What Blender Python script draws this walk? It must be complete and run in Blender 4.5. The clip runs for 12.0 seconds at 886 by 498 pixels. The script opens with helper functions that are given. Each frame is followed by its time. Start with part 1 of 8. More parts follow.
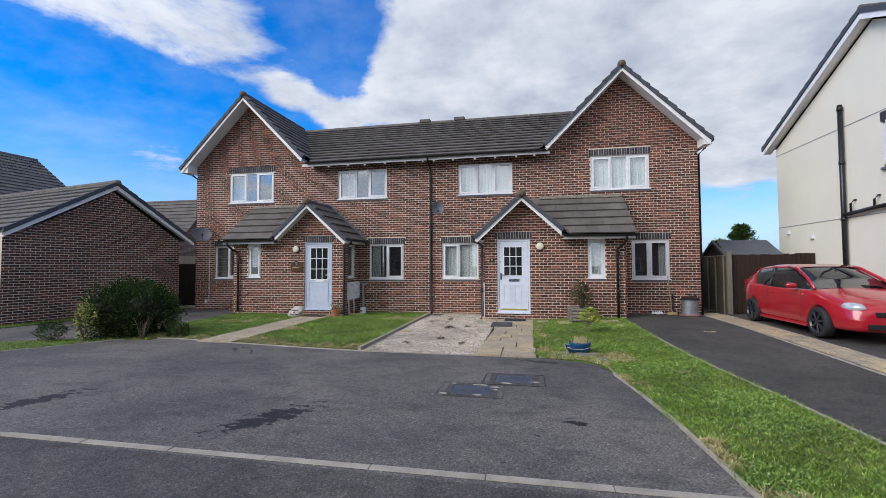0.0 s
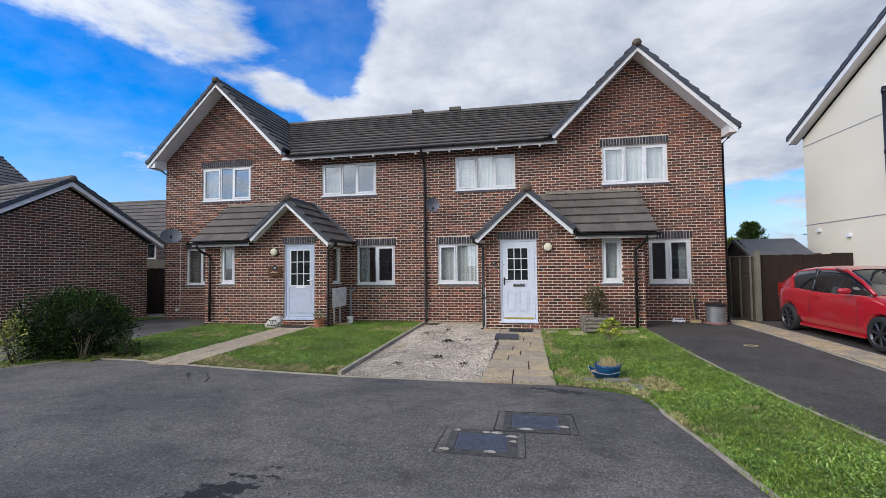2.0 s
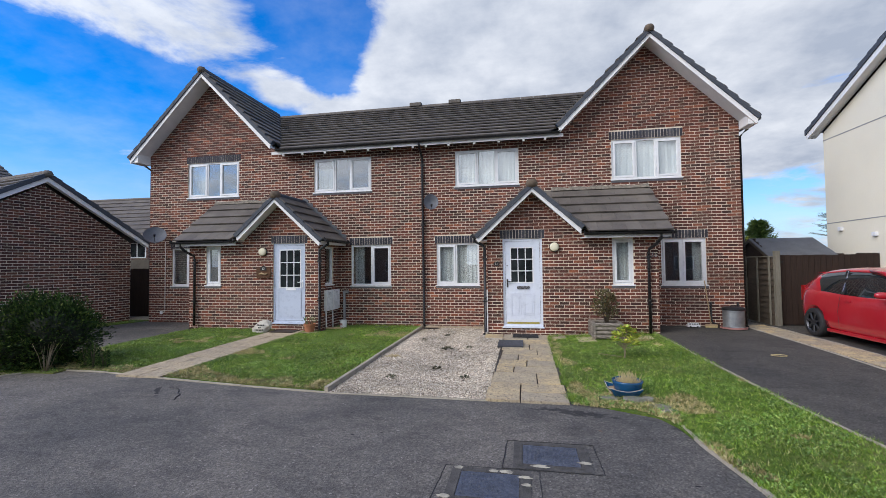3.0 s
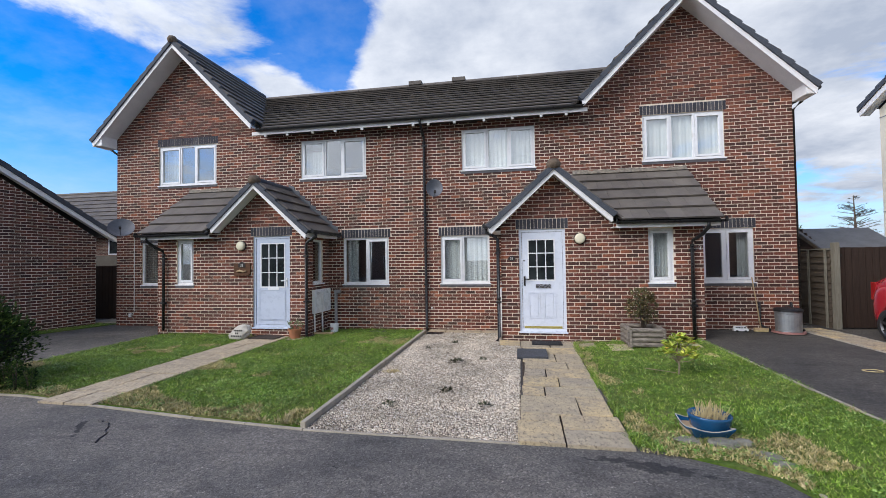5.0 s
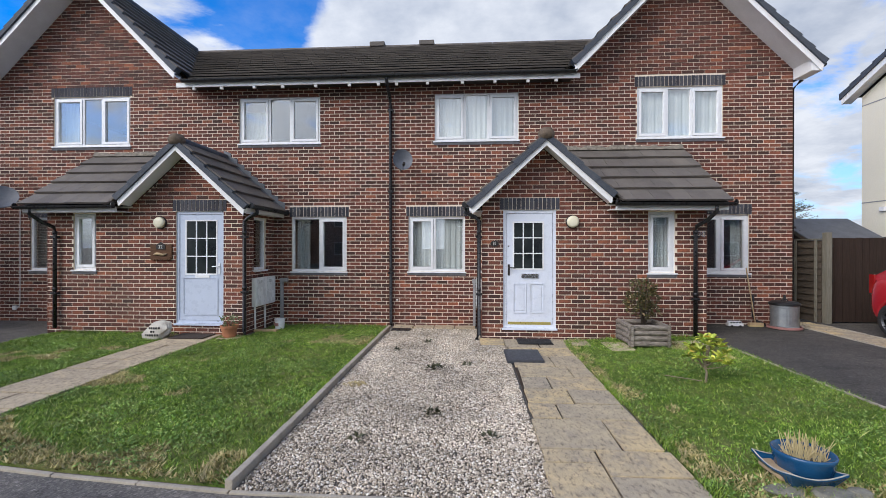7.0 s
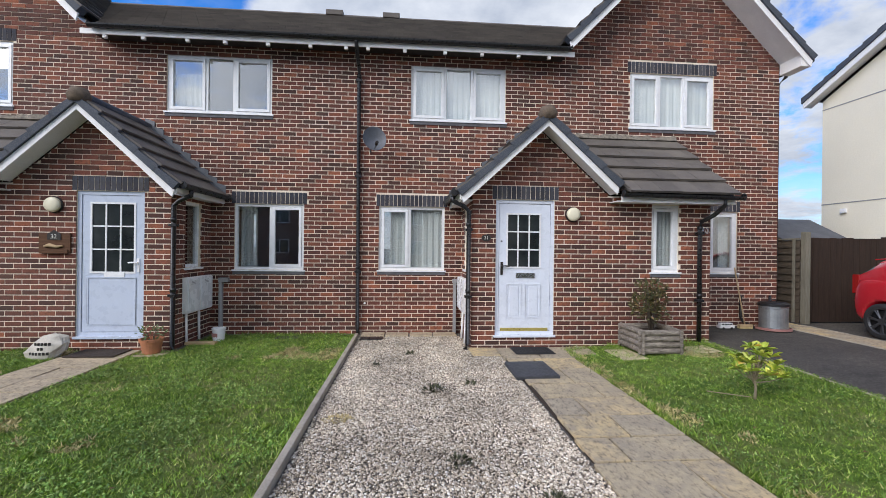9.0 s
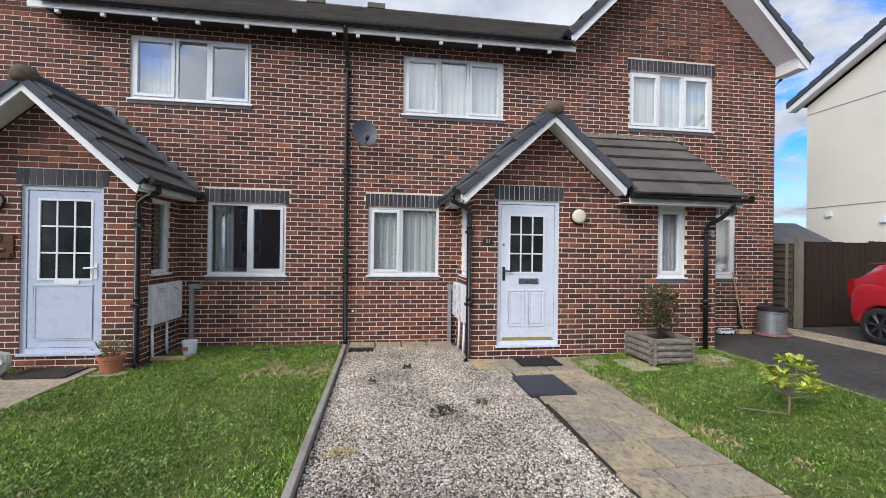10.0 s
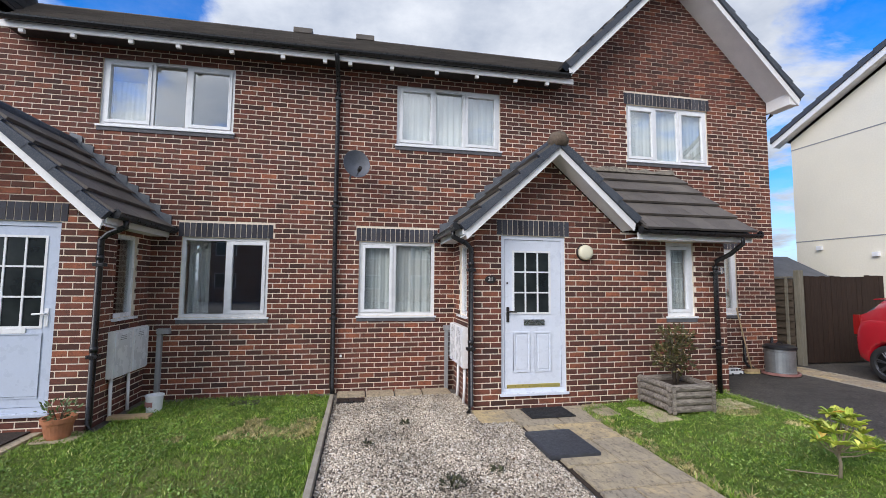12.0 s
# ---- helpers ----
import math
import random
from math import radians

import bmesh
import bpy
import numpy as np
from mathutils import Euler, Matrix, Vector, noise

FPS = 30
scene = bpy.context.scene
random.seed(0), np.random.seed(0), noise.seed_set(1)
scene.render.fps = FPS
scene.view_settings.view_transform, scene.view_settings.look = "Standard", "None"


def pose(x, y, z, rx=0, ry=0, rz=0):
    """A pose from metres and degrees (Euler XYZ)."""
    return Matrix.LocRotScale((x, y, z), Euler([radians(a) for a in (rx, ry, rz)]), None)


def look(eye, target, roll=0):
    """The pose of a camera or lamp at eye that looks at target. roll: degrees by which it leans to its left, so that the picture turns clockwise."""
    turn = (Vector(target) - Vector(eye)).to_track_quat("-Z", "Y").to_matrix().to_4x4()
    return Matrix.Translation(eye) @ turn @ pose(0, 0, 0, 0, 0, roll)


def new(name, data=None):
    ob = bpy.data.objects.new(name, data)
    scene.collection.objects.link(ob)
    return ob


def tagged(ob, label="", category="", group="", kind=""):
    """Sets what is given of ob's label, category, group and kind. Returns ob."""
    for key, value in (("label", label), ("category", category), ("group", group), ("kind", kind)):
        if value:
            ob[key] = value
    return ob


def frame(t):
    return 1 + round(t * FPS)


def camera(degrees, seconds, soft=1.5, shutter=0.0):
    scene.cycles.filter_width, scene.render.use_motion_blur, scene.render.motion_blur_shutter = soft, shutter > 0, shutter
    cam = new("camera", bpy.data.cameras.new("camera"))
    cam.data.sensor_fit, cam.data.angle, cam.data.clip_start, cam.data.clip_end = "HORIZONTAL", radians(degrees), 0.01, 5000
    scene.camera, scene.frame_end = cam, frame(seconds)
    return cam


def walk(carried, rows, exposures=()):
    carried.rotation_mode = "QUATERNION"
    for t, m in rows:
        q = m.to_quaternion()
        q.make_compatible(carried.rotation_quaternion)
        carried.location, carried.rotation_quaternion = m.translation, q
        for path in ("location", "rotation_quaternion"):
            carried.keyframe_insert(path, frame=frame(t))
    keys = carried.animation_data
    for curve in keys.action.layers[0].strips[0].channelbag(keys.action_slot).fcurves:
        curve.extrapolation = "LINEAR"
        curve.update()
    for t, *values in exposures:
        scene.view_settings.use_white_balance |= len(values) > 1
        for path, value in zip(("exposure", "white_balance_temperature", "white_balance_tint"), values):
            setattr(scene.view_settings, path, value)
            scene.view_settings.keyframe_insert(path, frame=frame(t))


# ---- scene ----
cam = camera(92.1, 12.0, soft=0.85)
PATH = [
    (0, (0.942, -13.71, 1.334), (0.542, -11.752, 1.414), -0.2),
    (0.5, (0.843, -13.383, 1.371), (0.449, -11.424, 1.453), -0.4),
    (1, (0.77, -13.046, 1.367), (0.387, -11.085, 1.449), -0.6),
    (1.5, (0.716, -12.729, 1.403), (0.338, -10.767, 1.482), -0.6),
    (2, (0.615, -12.37, 1.434), (0.243, -10.406, 1.514), -0.6),
    (2.5, (0.539, -12.021, 1.451), (0.171, -10.056, 1.528), -0.6),
    (3, (0.486, -11.67, 1.501), (0.118, -9.705, 1.573), -0.6),
    (4.8, (0.1, -10.397, 1.484), (-0.26, -8.431, 1.544), -0.7),
    (5, (0.042, -10.247, 1.48), (-0.317, -8.28, 1.534), -0.8),
    (5.5, (-0.099, -9.883, 1.481), (-0.455, -7.915, 1.522), -1.1),
    (6, (-0.223, -9.527, 1.447), (-0.568, -7.557, 1.466), -0.5),
    (6.5, (-0.385, -9.216, 1.419), (-0.641, -7.233, 1.42), 0.1),
    (7, (-0.57, -8.919, 1.41), (-0.701, -6.923, 1.408), 0.1),
    (7.2, (-0.63, -8.789, 1.38), (-0.724, -6.791, 1.374), 0.0),
    (8.8, (-1.245, -7.875, 1.307), (-1.113, -5.879, 1.312), 0.5),
    (9, (-1.331, -7.774, 1.321), (-1.174, -5.78, 1.321), 0.7),
    (9.5, (-1.488, -7.515, 1.343), (-1.274, -5.526, 1.337), 0.8),
    (10, (-1.651, -7.244, 1.352), (-1.369, -5.264, 1.36), 0.8),
    (10.5, (-1.71, -7.021, 1.352), (-1.39, -5.047, 1.39), 0.6),
    (11, (-1.768, -6.848, 1.382), (-1.413, -4.882, 1.474), 0.6),
    (11.5, (-1.83, -6.772, 1.447), (-1.457, -4.811, 1.565), 0.5),
    (12, (-1.847, -6.747, 1.46), (-1.473, -4.788, 1.614), 0.5),
]
walk(cam, [(t, look(eye, target, roll)) for t, eye, target, roll in PATH], exposures=[(0, 0.0, 6700, 11), (3, 0.04, 6700, 11), (5, 0.12, 6700, 11), (12, 0.12, 6700, 11)])

# ---- world, sun ----
SUN_DIR = Vector((-0.74, -0.62, 0.66)).normalized()
world = bpy.data.worlds.new("sky")
scene.world = world
world.use_nodes = True
wn, wl = world.node_tree.nodes, world.node_tree.links
wn.clear()


def wnode(kind, **values):
    n = wn.new(kind)
    for k, v in values.items():
        n.inputs[k.replace("_", " ")].default_value = v
    return n


w_out = wn.new("ShaderNodeOutputWorld")
w_bg = wn.new("ShaderNodeBackground")
w_bg.inputs["Strength"].default_value = 1.0
wl.new(w_bg.outputs[0], w_out.inputs[0])
w_sky = wn.new("ShaderNodeTexSky")
w_sky.sky_type = 'NISHITA'
w_sky.sun_disc = False
w_sky.sun_elevation = math.asin(SUN_DIR.z)
w_sky.sun_rotation = math.atan2(SUN_DIR.x, SUN_DIR.y)
w_sky.altitude = 50
w_sky.dust_density = 0.4
w_sky.ozone_density = 2.0
w_sat = wnode("ShaderNodeHueSaturation", Hue=0.515, Saturation=1.75, Value=0.235)
wl.new(w_sky.outputs[0], w_sat.inputs["Color"])
w_co = wn.new("ShaderNodeTexCoord")
w_sep = wn.new("ShaderNodeSeparateXYZ")
wl.new(w_co.outputs["Generated"], w_sep.inputs[0])


def wmath(op, a, b=None, c=None):
    n = wn.new("ShaderNodeMath")
    n.operation = op
    for k, v in enumerate((a, b, c)):
        if v is None:
            continue
        if isinstance(v, (int, float)):
            n.inputs[k].default_value = v
        else:
            wl.new(v, n.inputs[k])
    return n.outputs[0]


up = wmath('ADD', wmath('MAXIMUM', w_sep.outputs[2], 0.0), 0.22)
w_px = wmath('DIVIDE', w_sep.outputs[0], up)
w_py = wmath('DIVIDE', w_sep.outputs[1], up)
w_pos = wn.new("ShaderNodeCombineXYZ")
wl.new(w_px, w_pos.inputs[0])
wl.new(w_py, w_pos.inputs[1])
w_n1 = wnode("ShaderNodeTexNoise", Scale=2.3, Detail=12.0, Roughness=0.60, Distortion=0.3)
wl.new(w_pos.outputs[0], w_n1.inputs["Vector"])
w_n2 = wnode("ShaderNodeTexNoise", Scale=2.6, Detail=8.0, Roughness=0.6)
wl.new(w_pos.outputs[0], w_n2.inputs["Vector"])


def bank(x, y, z, tight, weight):
    """A bank of cloud (or, with a negative weight, a clear stretch) round a direction."""
    v = Vector((x, y, z)).normalized()
    dot = wn.new("ShaderNodeVectorMath")
    dot.operation = 'DOT_PRODUCT'
    wl.new(w_co.outputs["Generated"], dot.inputs[0])
    dot.inputs[1].default_value = v
    return wmath('MULTIPLY', wmath('EXPONENT', wmath('MULTIPLY', wmath('SUBTRACT', dot.outputs["Value"], 1.0), tight)), weight)


banks = [bank(-0.671, 0.618, 0.425, 36, 0.30), bank(-0.56, 0.735, 0.395, 110, 0.24), bank(-0.76, 0.513, 0.43, 60, 0.14), bank(-0.39, 0.80, 0.50, 110, -0.30), bank(-0.36, 0.80, 0.46, 160, -0.12),
         bank(-0.759, 0.594, 0.267, 60, -0.32), bank(-0.812, 0.539, 0.223, 30, -0.30), bank(-0.60, 0.76, 0.24, 48, -0.33), bank(-0.50, 0.83, 0.25, 120, -0.20), bank(-0.709, 0.672, 0.215, 420, 0.46), bank(-0.66, 0.72, 0.20, 700, 0.30),
         bank(-0.407, 0.857, 0.316, 700, 0.34), bank(-0.482, 0.80, 0.356, 500, 0.30), bank(-0.208, 0.875, 0.437, 90, 0.30), bank(-0.284, 0.874, 0.394, 300, 0.26), bank(-0.04, 0.876, 0.481, 40, 0.24),
         bank(0.074, 0.912, 0.403, 30, 0.22), bank(0.277, 0.865, 0.418, 24, 0.24), bank(0.468, 0.797, 0.382, 16, 0.26), bank(0.384, 0.907, 0.174, 500, 0.26), bank(0.378, 0.92, 0.105, 200, -0.46), bank(0.1, -0.8, 0.5, 3, 0.30)]
w_sum = w_n1.outputs["Fac"]
for bk in banks:
    w_sum = wmath('ADD', w_sum, bk)
w_mask = wn.new("ShaderNodeMapRange")
w_mask.interpolation_type = 'SMOOTHSTEP'
w_mask.inputs["From Min"].default_value, w_mask.inputs["From Max"].default_value = 0.51, 0.71
wl.new(w_sum, w_mask.inputs["Value"])
w_thin = wn.new("ShaderNodeMapRange")
w_thin.inputs["From Min"].default_value, w_thin.inputs["From Max"].default_value, w_thin.inputs["To Max"].default_value = 0.42, 0.78, 0.22
wl.new(w_n2.outputs["Fac"], w_thin.inputs["Value"])
w_cover = wmath('MAXIMUM', w_mask.outputs[0], w_thin.outputs[0])
w_ramp = wn.new("ShaderNodeValToRGB")
w_ramp.color_ramp.elements[0].position, w_ramp.color_ramp.elements[0].color = 0.34, (0.40, 0.47, 0.60, 1)
w_ramp.color_ramp.elements[1].position, w_ramp.color_ramp.elements[1].color = 0.64, (0.72, 0.78, 0.88, 1)
wl.new(w_n2.outputs["Fac"], w_ramp.inputs[0])
w_mix = wn.new("ShaderNodeMix")
w_mix.data_type = 'RGBA'
wl.new(w_cover, w_mix.inputs["Factor"])
w_haze = wn.new("ShaderNodeMix")
w_haze.data_type = 'RGBA'
w_hz = wn.new("ShaderNodeMapRange")
w_hz.inputs["From Min"].default_value, w_hz.inputs["From Max"].default_value = 0.30, -0.02
wl.new(w_sep.outputs[2], w_hz.inputs["Value"])
wl.new(w_hz.outputs[0], w_haze.inputs["Factor"])
wl.new(w_sat.outputs[0], w_haze.inputs["A"])
w_haze.inputs["B"].default_value = (0.30, 0.50, 0.88, 1)
wl.new(w_haze.outputs["Result"], w_mix.inputs["A"])
w_lit = wn.new("ShaderNodeVectorMath")
w_lit.operation = 'SCALE'
wl.new(w_ramp.outputs[0], w_lit.inputs[0])
wl.new(wmath('ADD', bank(*SUN_DIR, 2.2, 1.1), 1.0), w_lit.inputs["Scale"])
wl.new(w_lit.outputs[0], w_mix.inputs["B"])
wl.new(w_mix.outputs["Result"], w_bg.inputs["Color"])

sun_data = bpy.data.lights.new("sun", 'SUN')
sun_data.energy, sun_data.angle, sun_data.color = 2.4, radians(40), (1.0, 0.97, 0.93)
sun = new("sun", sun_data)
sun.matrix_world = look(SUN_DIR * 60, (0, 0, 0))


# ---- materials ----
class Mat:
    """A node material with short-hand for noise, ramps and bump, in metres of the object's own space."""

    def __init__(self, name, rough=0.8, metal=0.0, spec=0.5):
        self.m = bpy.data.materials.new(name)
        self.m.use_nodes = True
        self.n, self.l = self.m.node_tree.nodes, self.m.node_tree.links
        self.b = self.n["Principled BSDF"]
        self.b.inputs["Roughness"].default_value = rough
        self.b.inputs["Metallic"].default_value = metal
        self.b.inputs["Specular IOR Level"].default_value = spec
        self.co = self.n.new("ShaderNodeTexCoord").outputs["Object"]

    def put(self, socket, value):
        if isinstance(value, (int, float)):
            socket.default_value = value
        elif isinstance(value, tuple):
            socket.default_value = (*value, 1) if len(value) == 3 and socket.type == 'RGBA' else value
        else:
            self.l.new(value, socket)

    def scaled(self, sx, sy, sz):
        n = self.n.new("ShaderNodeMapping")
        n.inputs["Scale"].default_value = (sx, sy, sz)
        self.l.new(self.co, n.inputs["Vector"])
        return n.outputs[0]

    def noise(self, scale, detail=4.0, rough=0.55, co=None, distort=0.0):
        n = self.n.new("ShaderNodeTexNoise")
        n.inputs["Scale"].default_value, n.inputs["Detail"].default_value = scale, detail
        n.inputs["Roughness"].default_value, n.inputs["Distortion"].default_value = rough, distort
        self.l.new(co or self.co, n.inputs["Vector"])
        return n.outputs["Fac"]

    def voronoi(self, scale, out="Distance", feature='F1', co=None):
        n = self.n.new("ShaderNodeTexVoronoi")
        n.feature = feature
        n.inputs["Scale"].default_value = scale
        self.l.new(co or self.co, n.inputs["Vector"])
        return n.outputs[out]

    def wave(self, scale, distort=2.0, detail=2.0, axis='X', co=None):
        n = self.n.new("ShaderNodeTexWave")
        n.bands_direction = axis
        n.inputs["Scale"].default_value, n.inputs["Distortion"].default_value, n.inputs["Detail"].default_value = scale, distort, detail
        self.l.new(co or self.co, n.inputs["Vector"])
        return n.outputs["Fac"]

    def ramp(self, fac, *stops, const=False):
        n = self.n.new("ShaderNodeValToRGB")
        els = n.color_ramp.elements
        while len(els) < len(stops):
            els.new(0.5)
        for e, (p, c) in zip(els, stops):
            e.position = p
            e.color = (*c, 1) if isinstance(c, tuple) else (c, c, c, 1)
        if const:
            n.color_ramp.interpolation = 'CONSTANT'
        self.put(n.inputs[0], fac)
        return n.outputs[0]

    def math(self, op, a, b=0.0):
        n = self.n.new("ShaderNodeMath")
        n.operation = op
        self.put(n.inputs[0], a)
        self.put(n.inputs[1], b)
        return n.outputs[0]

    def mix(self, fac, a, b, blend='MIX'):
        n = self.n.new("ShaderNodeMix")
        n.data_type, n.blend_type = 'RGBA', blend
        self.put(n.inputs["Factor"], fac)
        self.put(n.inputs["A"], a)
        self.put(n.inputs["B"], b)
        return n.outputs["Result"]

    def random(self, island):
        if island:
            return self.n.new("ShaderNodeNewGeometry").outputs["Random Per Island"]
        return self.n.new("ShaderNodeObjectInfo").outputs["Random"]

    def color(self, c):
        self.put(self.b.inputs["Base Color"], c)
        return self

    def rough(self, r):
        self.put(self.b.inputs["Roughness"], r)
        return self

    def bump(self, height, strength=0.3, distance=0.01):
        n = self.n.new("ShaderNodeBump")
        n.inputs["Strength"].default_value, n.inputs["Distance"].default_value = strength, distance
        self.put(n.inputs["Height"], height)
        self.l.new(n.outputs[0], self.b.inputs["Normal"])
        return self


def plain(name, c, rough=0.5, metal=0.0, var=0.12, scale=6.0, spec=0.5, bump=0.0):
    """A surface of one colour with mottling at two scales."""
    m = Mat(name, rough, metal, spec)
    f = m.math('ADD', m.math('MULTIPLY', m.noise(scale, 5), 0.6), m.math('MULTIPLY', m.noise(scale * 14, 3), 0.4))
    lo, hi = tuple(v * (1 - var * 2) for v in c), tuple(min(1.0, v * (1 + var * 2)) for v in c)
    m.color(m.ramp(f, (0.25, lo), (0.75, hi)))
    m.rough(m.ramp(m.noise(scale * 3, 3), (0.3, max(0.05, rough - 0.1)), (0.7, min(1.0, rough + 0.1))))
    if bump:
        m.bump(m.noise(scale * 25, 3), bump, 0.004)
    return m.m


def brick_material(name, island, stops):
    m = Mat(name, 0.85, 0, 0.3)
    r = m.random(island)
    base = m.ramp(r, *stops)
    grain = m.noise(60, 5, 0.65)
    drag = m.noise(26, 5, 0.7, m.scaled(0.7, 0.7, 1.6), 0.5)
    blot = m.noise(9, 5, 0.65)
    c = m.mix(m.math('MULTIPLY', m.ramp(blot, (0.42, 0.0), (0.62, 1.0)), 0.50), base, (0.060, 0.034, 0.026))
    c = m.mix(m.math('MULTIPLY', m.ramp(drag, (0.50, 0.0), (0.66, 1.0)), 0.55), c, (0.042, 0.026, 0.022))
    c = m.mix(m.math('MULTIPLY', m.ramp(grain, (0.42, 0.0), (0.75, 1.0)), 0.6), c, m.mix(1.0, base, (1.75, 1.55, 1.35), 'MULTIPLY'))
    grime = m.ramp(m.noise(0.7, 5, 0.6), (0.52, 0.0), (0.75, 1.0))
    c = m.mix(m.math('MULTIPLY', grime, 0.12), c, (0.26, 0.20, 0.16))
    m.color(c)
    m.bump(m.math('ADD', grain, drag), 0.6, 0.004)
    return m.m


RED_BRICK = ((0.0, (0.055, 0.029, 0.024)), (0.22, (0.095, 0.041, 0.032)), (0.55, (0.142, 0.051, 0.037)), (0.86, (0.185, 0.064, 0.043)), (0.96, (0.25, 0.090, 0.052)), (1.0, (0.34, 0.115, 0.062)))
BROWN_BRICK = ((0.0, (0.055, 0.030, 0.025)), (0.35, (0.095, 0.043, 0.034)), (0.75, (0.145, 0.057, 0.041)), (1.0, (0.19, 0.073, 0.048)))
M_BRICKS = brick_material("multi_red_brick_field", True, RED_BRICK)
M_BRICK = brick_material("multi_red_brick", False, RED_BRICK)
M_BROWN = brick_material("brown_brick_field", True, BROWN_BRICK)
M_BLUE = brick_material("blue_grey_brick", False, ((0.0, (0.032, 0.037, 0.050)), (0.6, (0.052, 0.058, 0.075)), (1.0, (0.085, 0.09, 0.105))))
_m = Mat("cream_mortar", 0.95, 0, 0.2)
_m.color(_m.mix(_m.ramp(_m.noise(1.2, 5), (0.4, 0.0), (0.75, 0.8)), _m.ramp(_m.noise(40, 4), (0.3, (0.80, 0.69, 0.55)), (0.7, (0.93, 0.83, 0.70))), (0.64, 0.54, 0.43)))
_m.bump(_m.noise(180, 3), 0.5, 0.003)
M_MORTAR = _m.m
_m = Mat("distant_brown_brick", 0.9, 0, 0.3)
_b = _m.n.new("ShaderNodeTexBrick")
_b.inputs["Scale"].default_value, _b.inputs["Brick Width"].default_value, _b.inputs["Row Height"].default_value, _b.inputs["Mortar Size"].default_value = 1.0, 0.225, 0.075, 0.007
_b.inputs["Color1"].default_value, _b.inputs["Color2"].default_value, _b.inputs["Mortar"].default_value = (0.09, 0.045, 0.035, 1), (0.17, 0.075, 0.05, 1), (0.45, 0.38, 0.3, 1)
_s, _k = _m.n.new("ShaderNodeSeparateXYZ"), _m.n.new("ShaderNodeCombineXYZ")
_m.l.new(_m.co, _s.inputs[0])
_m.l.new(_m.math('ADD', _s.outputs[0], _s.outputs[1]), _k.inputs[0])
_m.l.new(_s.outputs[2], _k.inputs[1])
_m.l.new(_k.outputs[0], _b.inputs["Vector"])
_m.color(_m.mix(_m.ramp(_m.noise(1.5, 5), (0.4, 0.0), (0.8, 0.4)), _b.outputs["Color"], (0.10, 0.06, 0.05)))
M_BROWNWALL = _m.m


def tile_material(name, lo, hi, moss):
    m = Mat(name, 0.75, 0, 0.4)
    r = m.random(True)
    base = m.ramp(r, (0.0, lo), (1.0, hi))
    patch = m.ramp(m.noise(1.6, 6, 0.65), (0.40, 0.0), (0.72, 1.0))
    c = m.mix(m.math('MULTIPLY', patch, 0.55), base, moss)
    c = m.mix(m.math('MULTIPLY', m.ramp(m.noise(90, 3), (0.45, 0.0), (0.8, 1.0)), 0.5), c, (0.20, 0.19, 0.17))
    m.color(c)
    m.bump(m.noise(140, 4), 0.45, 0.003)
    return m.m


M_TILE = tile_material("weathered_concrete_tile", (0.085, 0.073, 0.064), (0.125, 0.107, 0.093), (0.21, 0.18, 0.145))
M_SLATE = tile_material("grey_verge_tile", (0.036, 0.045, 0.062), (0.058, 0.070, 0.092), (0.085, 0.095, 0.115))
M_LEAD = plain("grey_lead", (0.13, 0.14, 0.155), 0.55, 0.3, 0.2, 8)
M_UPVC = plain("white_upvc", (0.80, 0.81, 0.82), 0.28, 0, 0.03, 3)
M_UPVC2 = plain("bluish_white_door_skin", (0.70, 0.74, 0.82), 0.3, 0, 0.03, 3)
M_UPVC3 = plain("pale_blue_grey_door_skin", (0.52, 0.58, 0.69), 0.3, 0, 0.03, 3)
M_FILLET = plain("lichened_mortar_fillet", (0.20, 0.175, 0.14), 0.95, 0, 0.45, 18, bump=0.9)
M_PAINT = plain("weathered_white_board", (0.84, 0.83, 0.81), 0.5, 0, 0.06, 4)
M_BLACKP = plain("black_plastic_pipe", (0.014, 0.014, 0.015), 0.32, 0, 0.15, 9)
M_GREYP = plain("grey_plastic_pipe", (0.30, 0.30, 0.30), 0.5, 0, 0.12, 9)
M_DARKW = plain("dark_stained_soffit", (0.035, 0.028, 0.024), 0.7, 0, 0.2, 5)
M_SILL = plain("grey_sill_tile", (0.13, 0.13, 0.14), 0.8, 0, 0.25, 9, bump=0.3)
M_INNER = plain("room_plaster", (0.40, 0.38, 0.35), 0.9, 0, 0.06, 2)
M_CHROME = plain("satin_chrome", (0.55, 0.55, 0.56), 0.25, 1.0, 0.05, 20)
M_CREAM = plain("cream_opal_plastic", (0.75, 0.70, 0.52), 0.35, 0, 0.03, 6)
M_GOLD = plain("brass_strip", (0.60, 0.50, 0.16), 0.35, 0.6, 0.1, 12)
M_DISH = plain("grey_painted_dish", (0.105, 0.112, 0.13), 0.6, 0, 0.15, 10)
M_CONC = plain("pale_concrete", (0.36, 0.315, 0.245), 0.92, 0, 0.2, 5, bump=0.5)
M_RUBBER = plain("black_rubber", (0.020, 0.020, 0.022), 0.7, 0, 0.2, 20, bump=0.5)
M_TERRA = plain("terracotta", (0.42, 0.17, 0.085), 0.85, 0, 0.15, 9, bump=0.3)
M_SOIL = plain("dark_soil", (0.045, 0.030, 0.020), 0.95, 0, 0.3, 20, bump=0.8)
M_ROCK = plain("pale_painted_stone", (0.46, 0.43, 0.37), 0.85, 0, 0.2, 8, bump=0.6)
M_GLAZE = plain("blue_glazed_ceramic", (0.013, 0.075, 0.165), 0.15, 0, 0.15, 7)
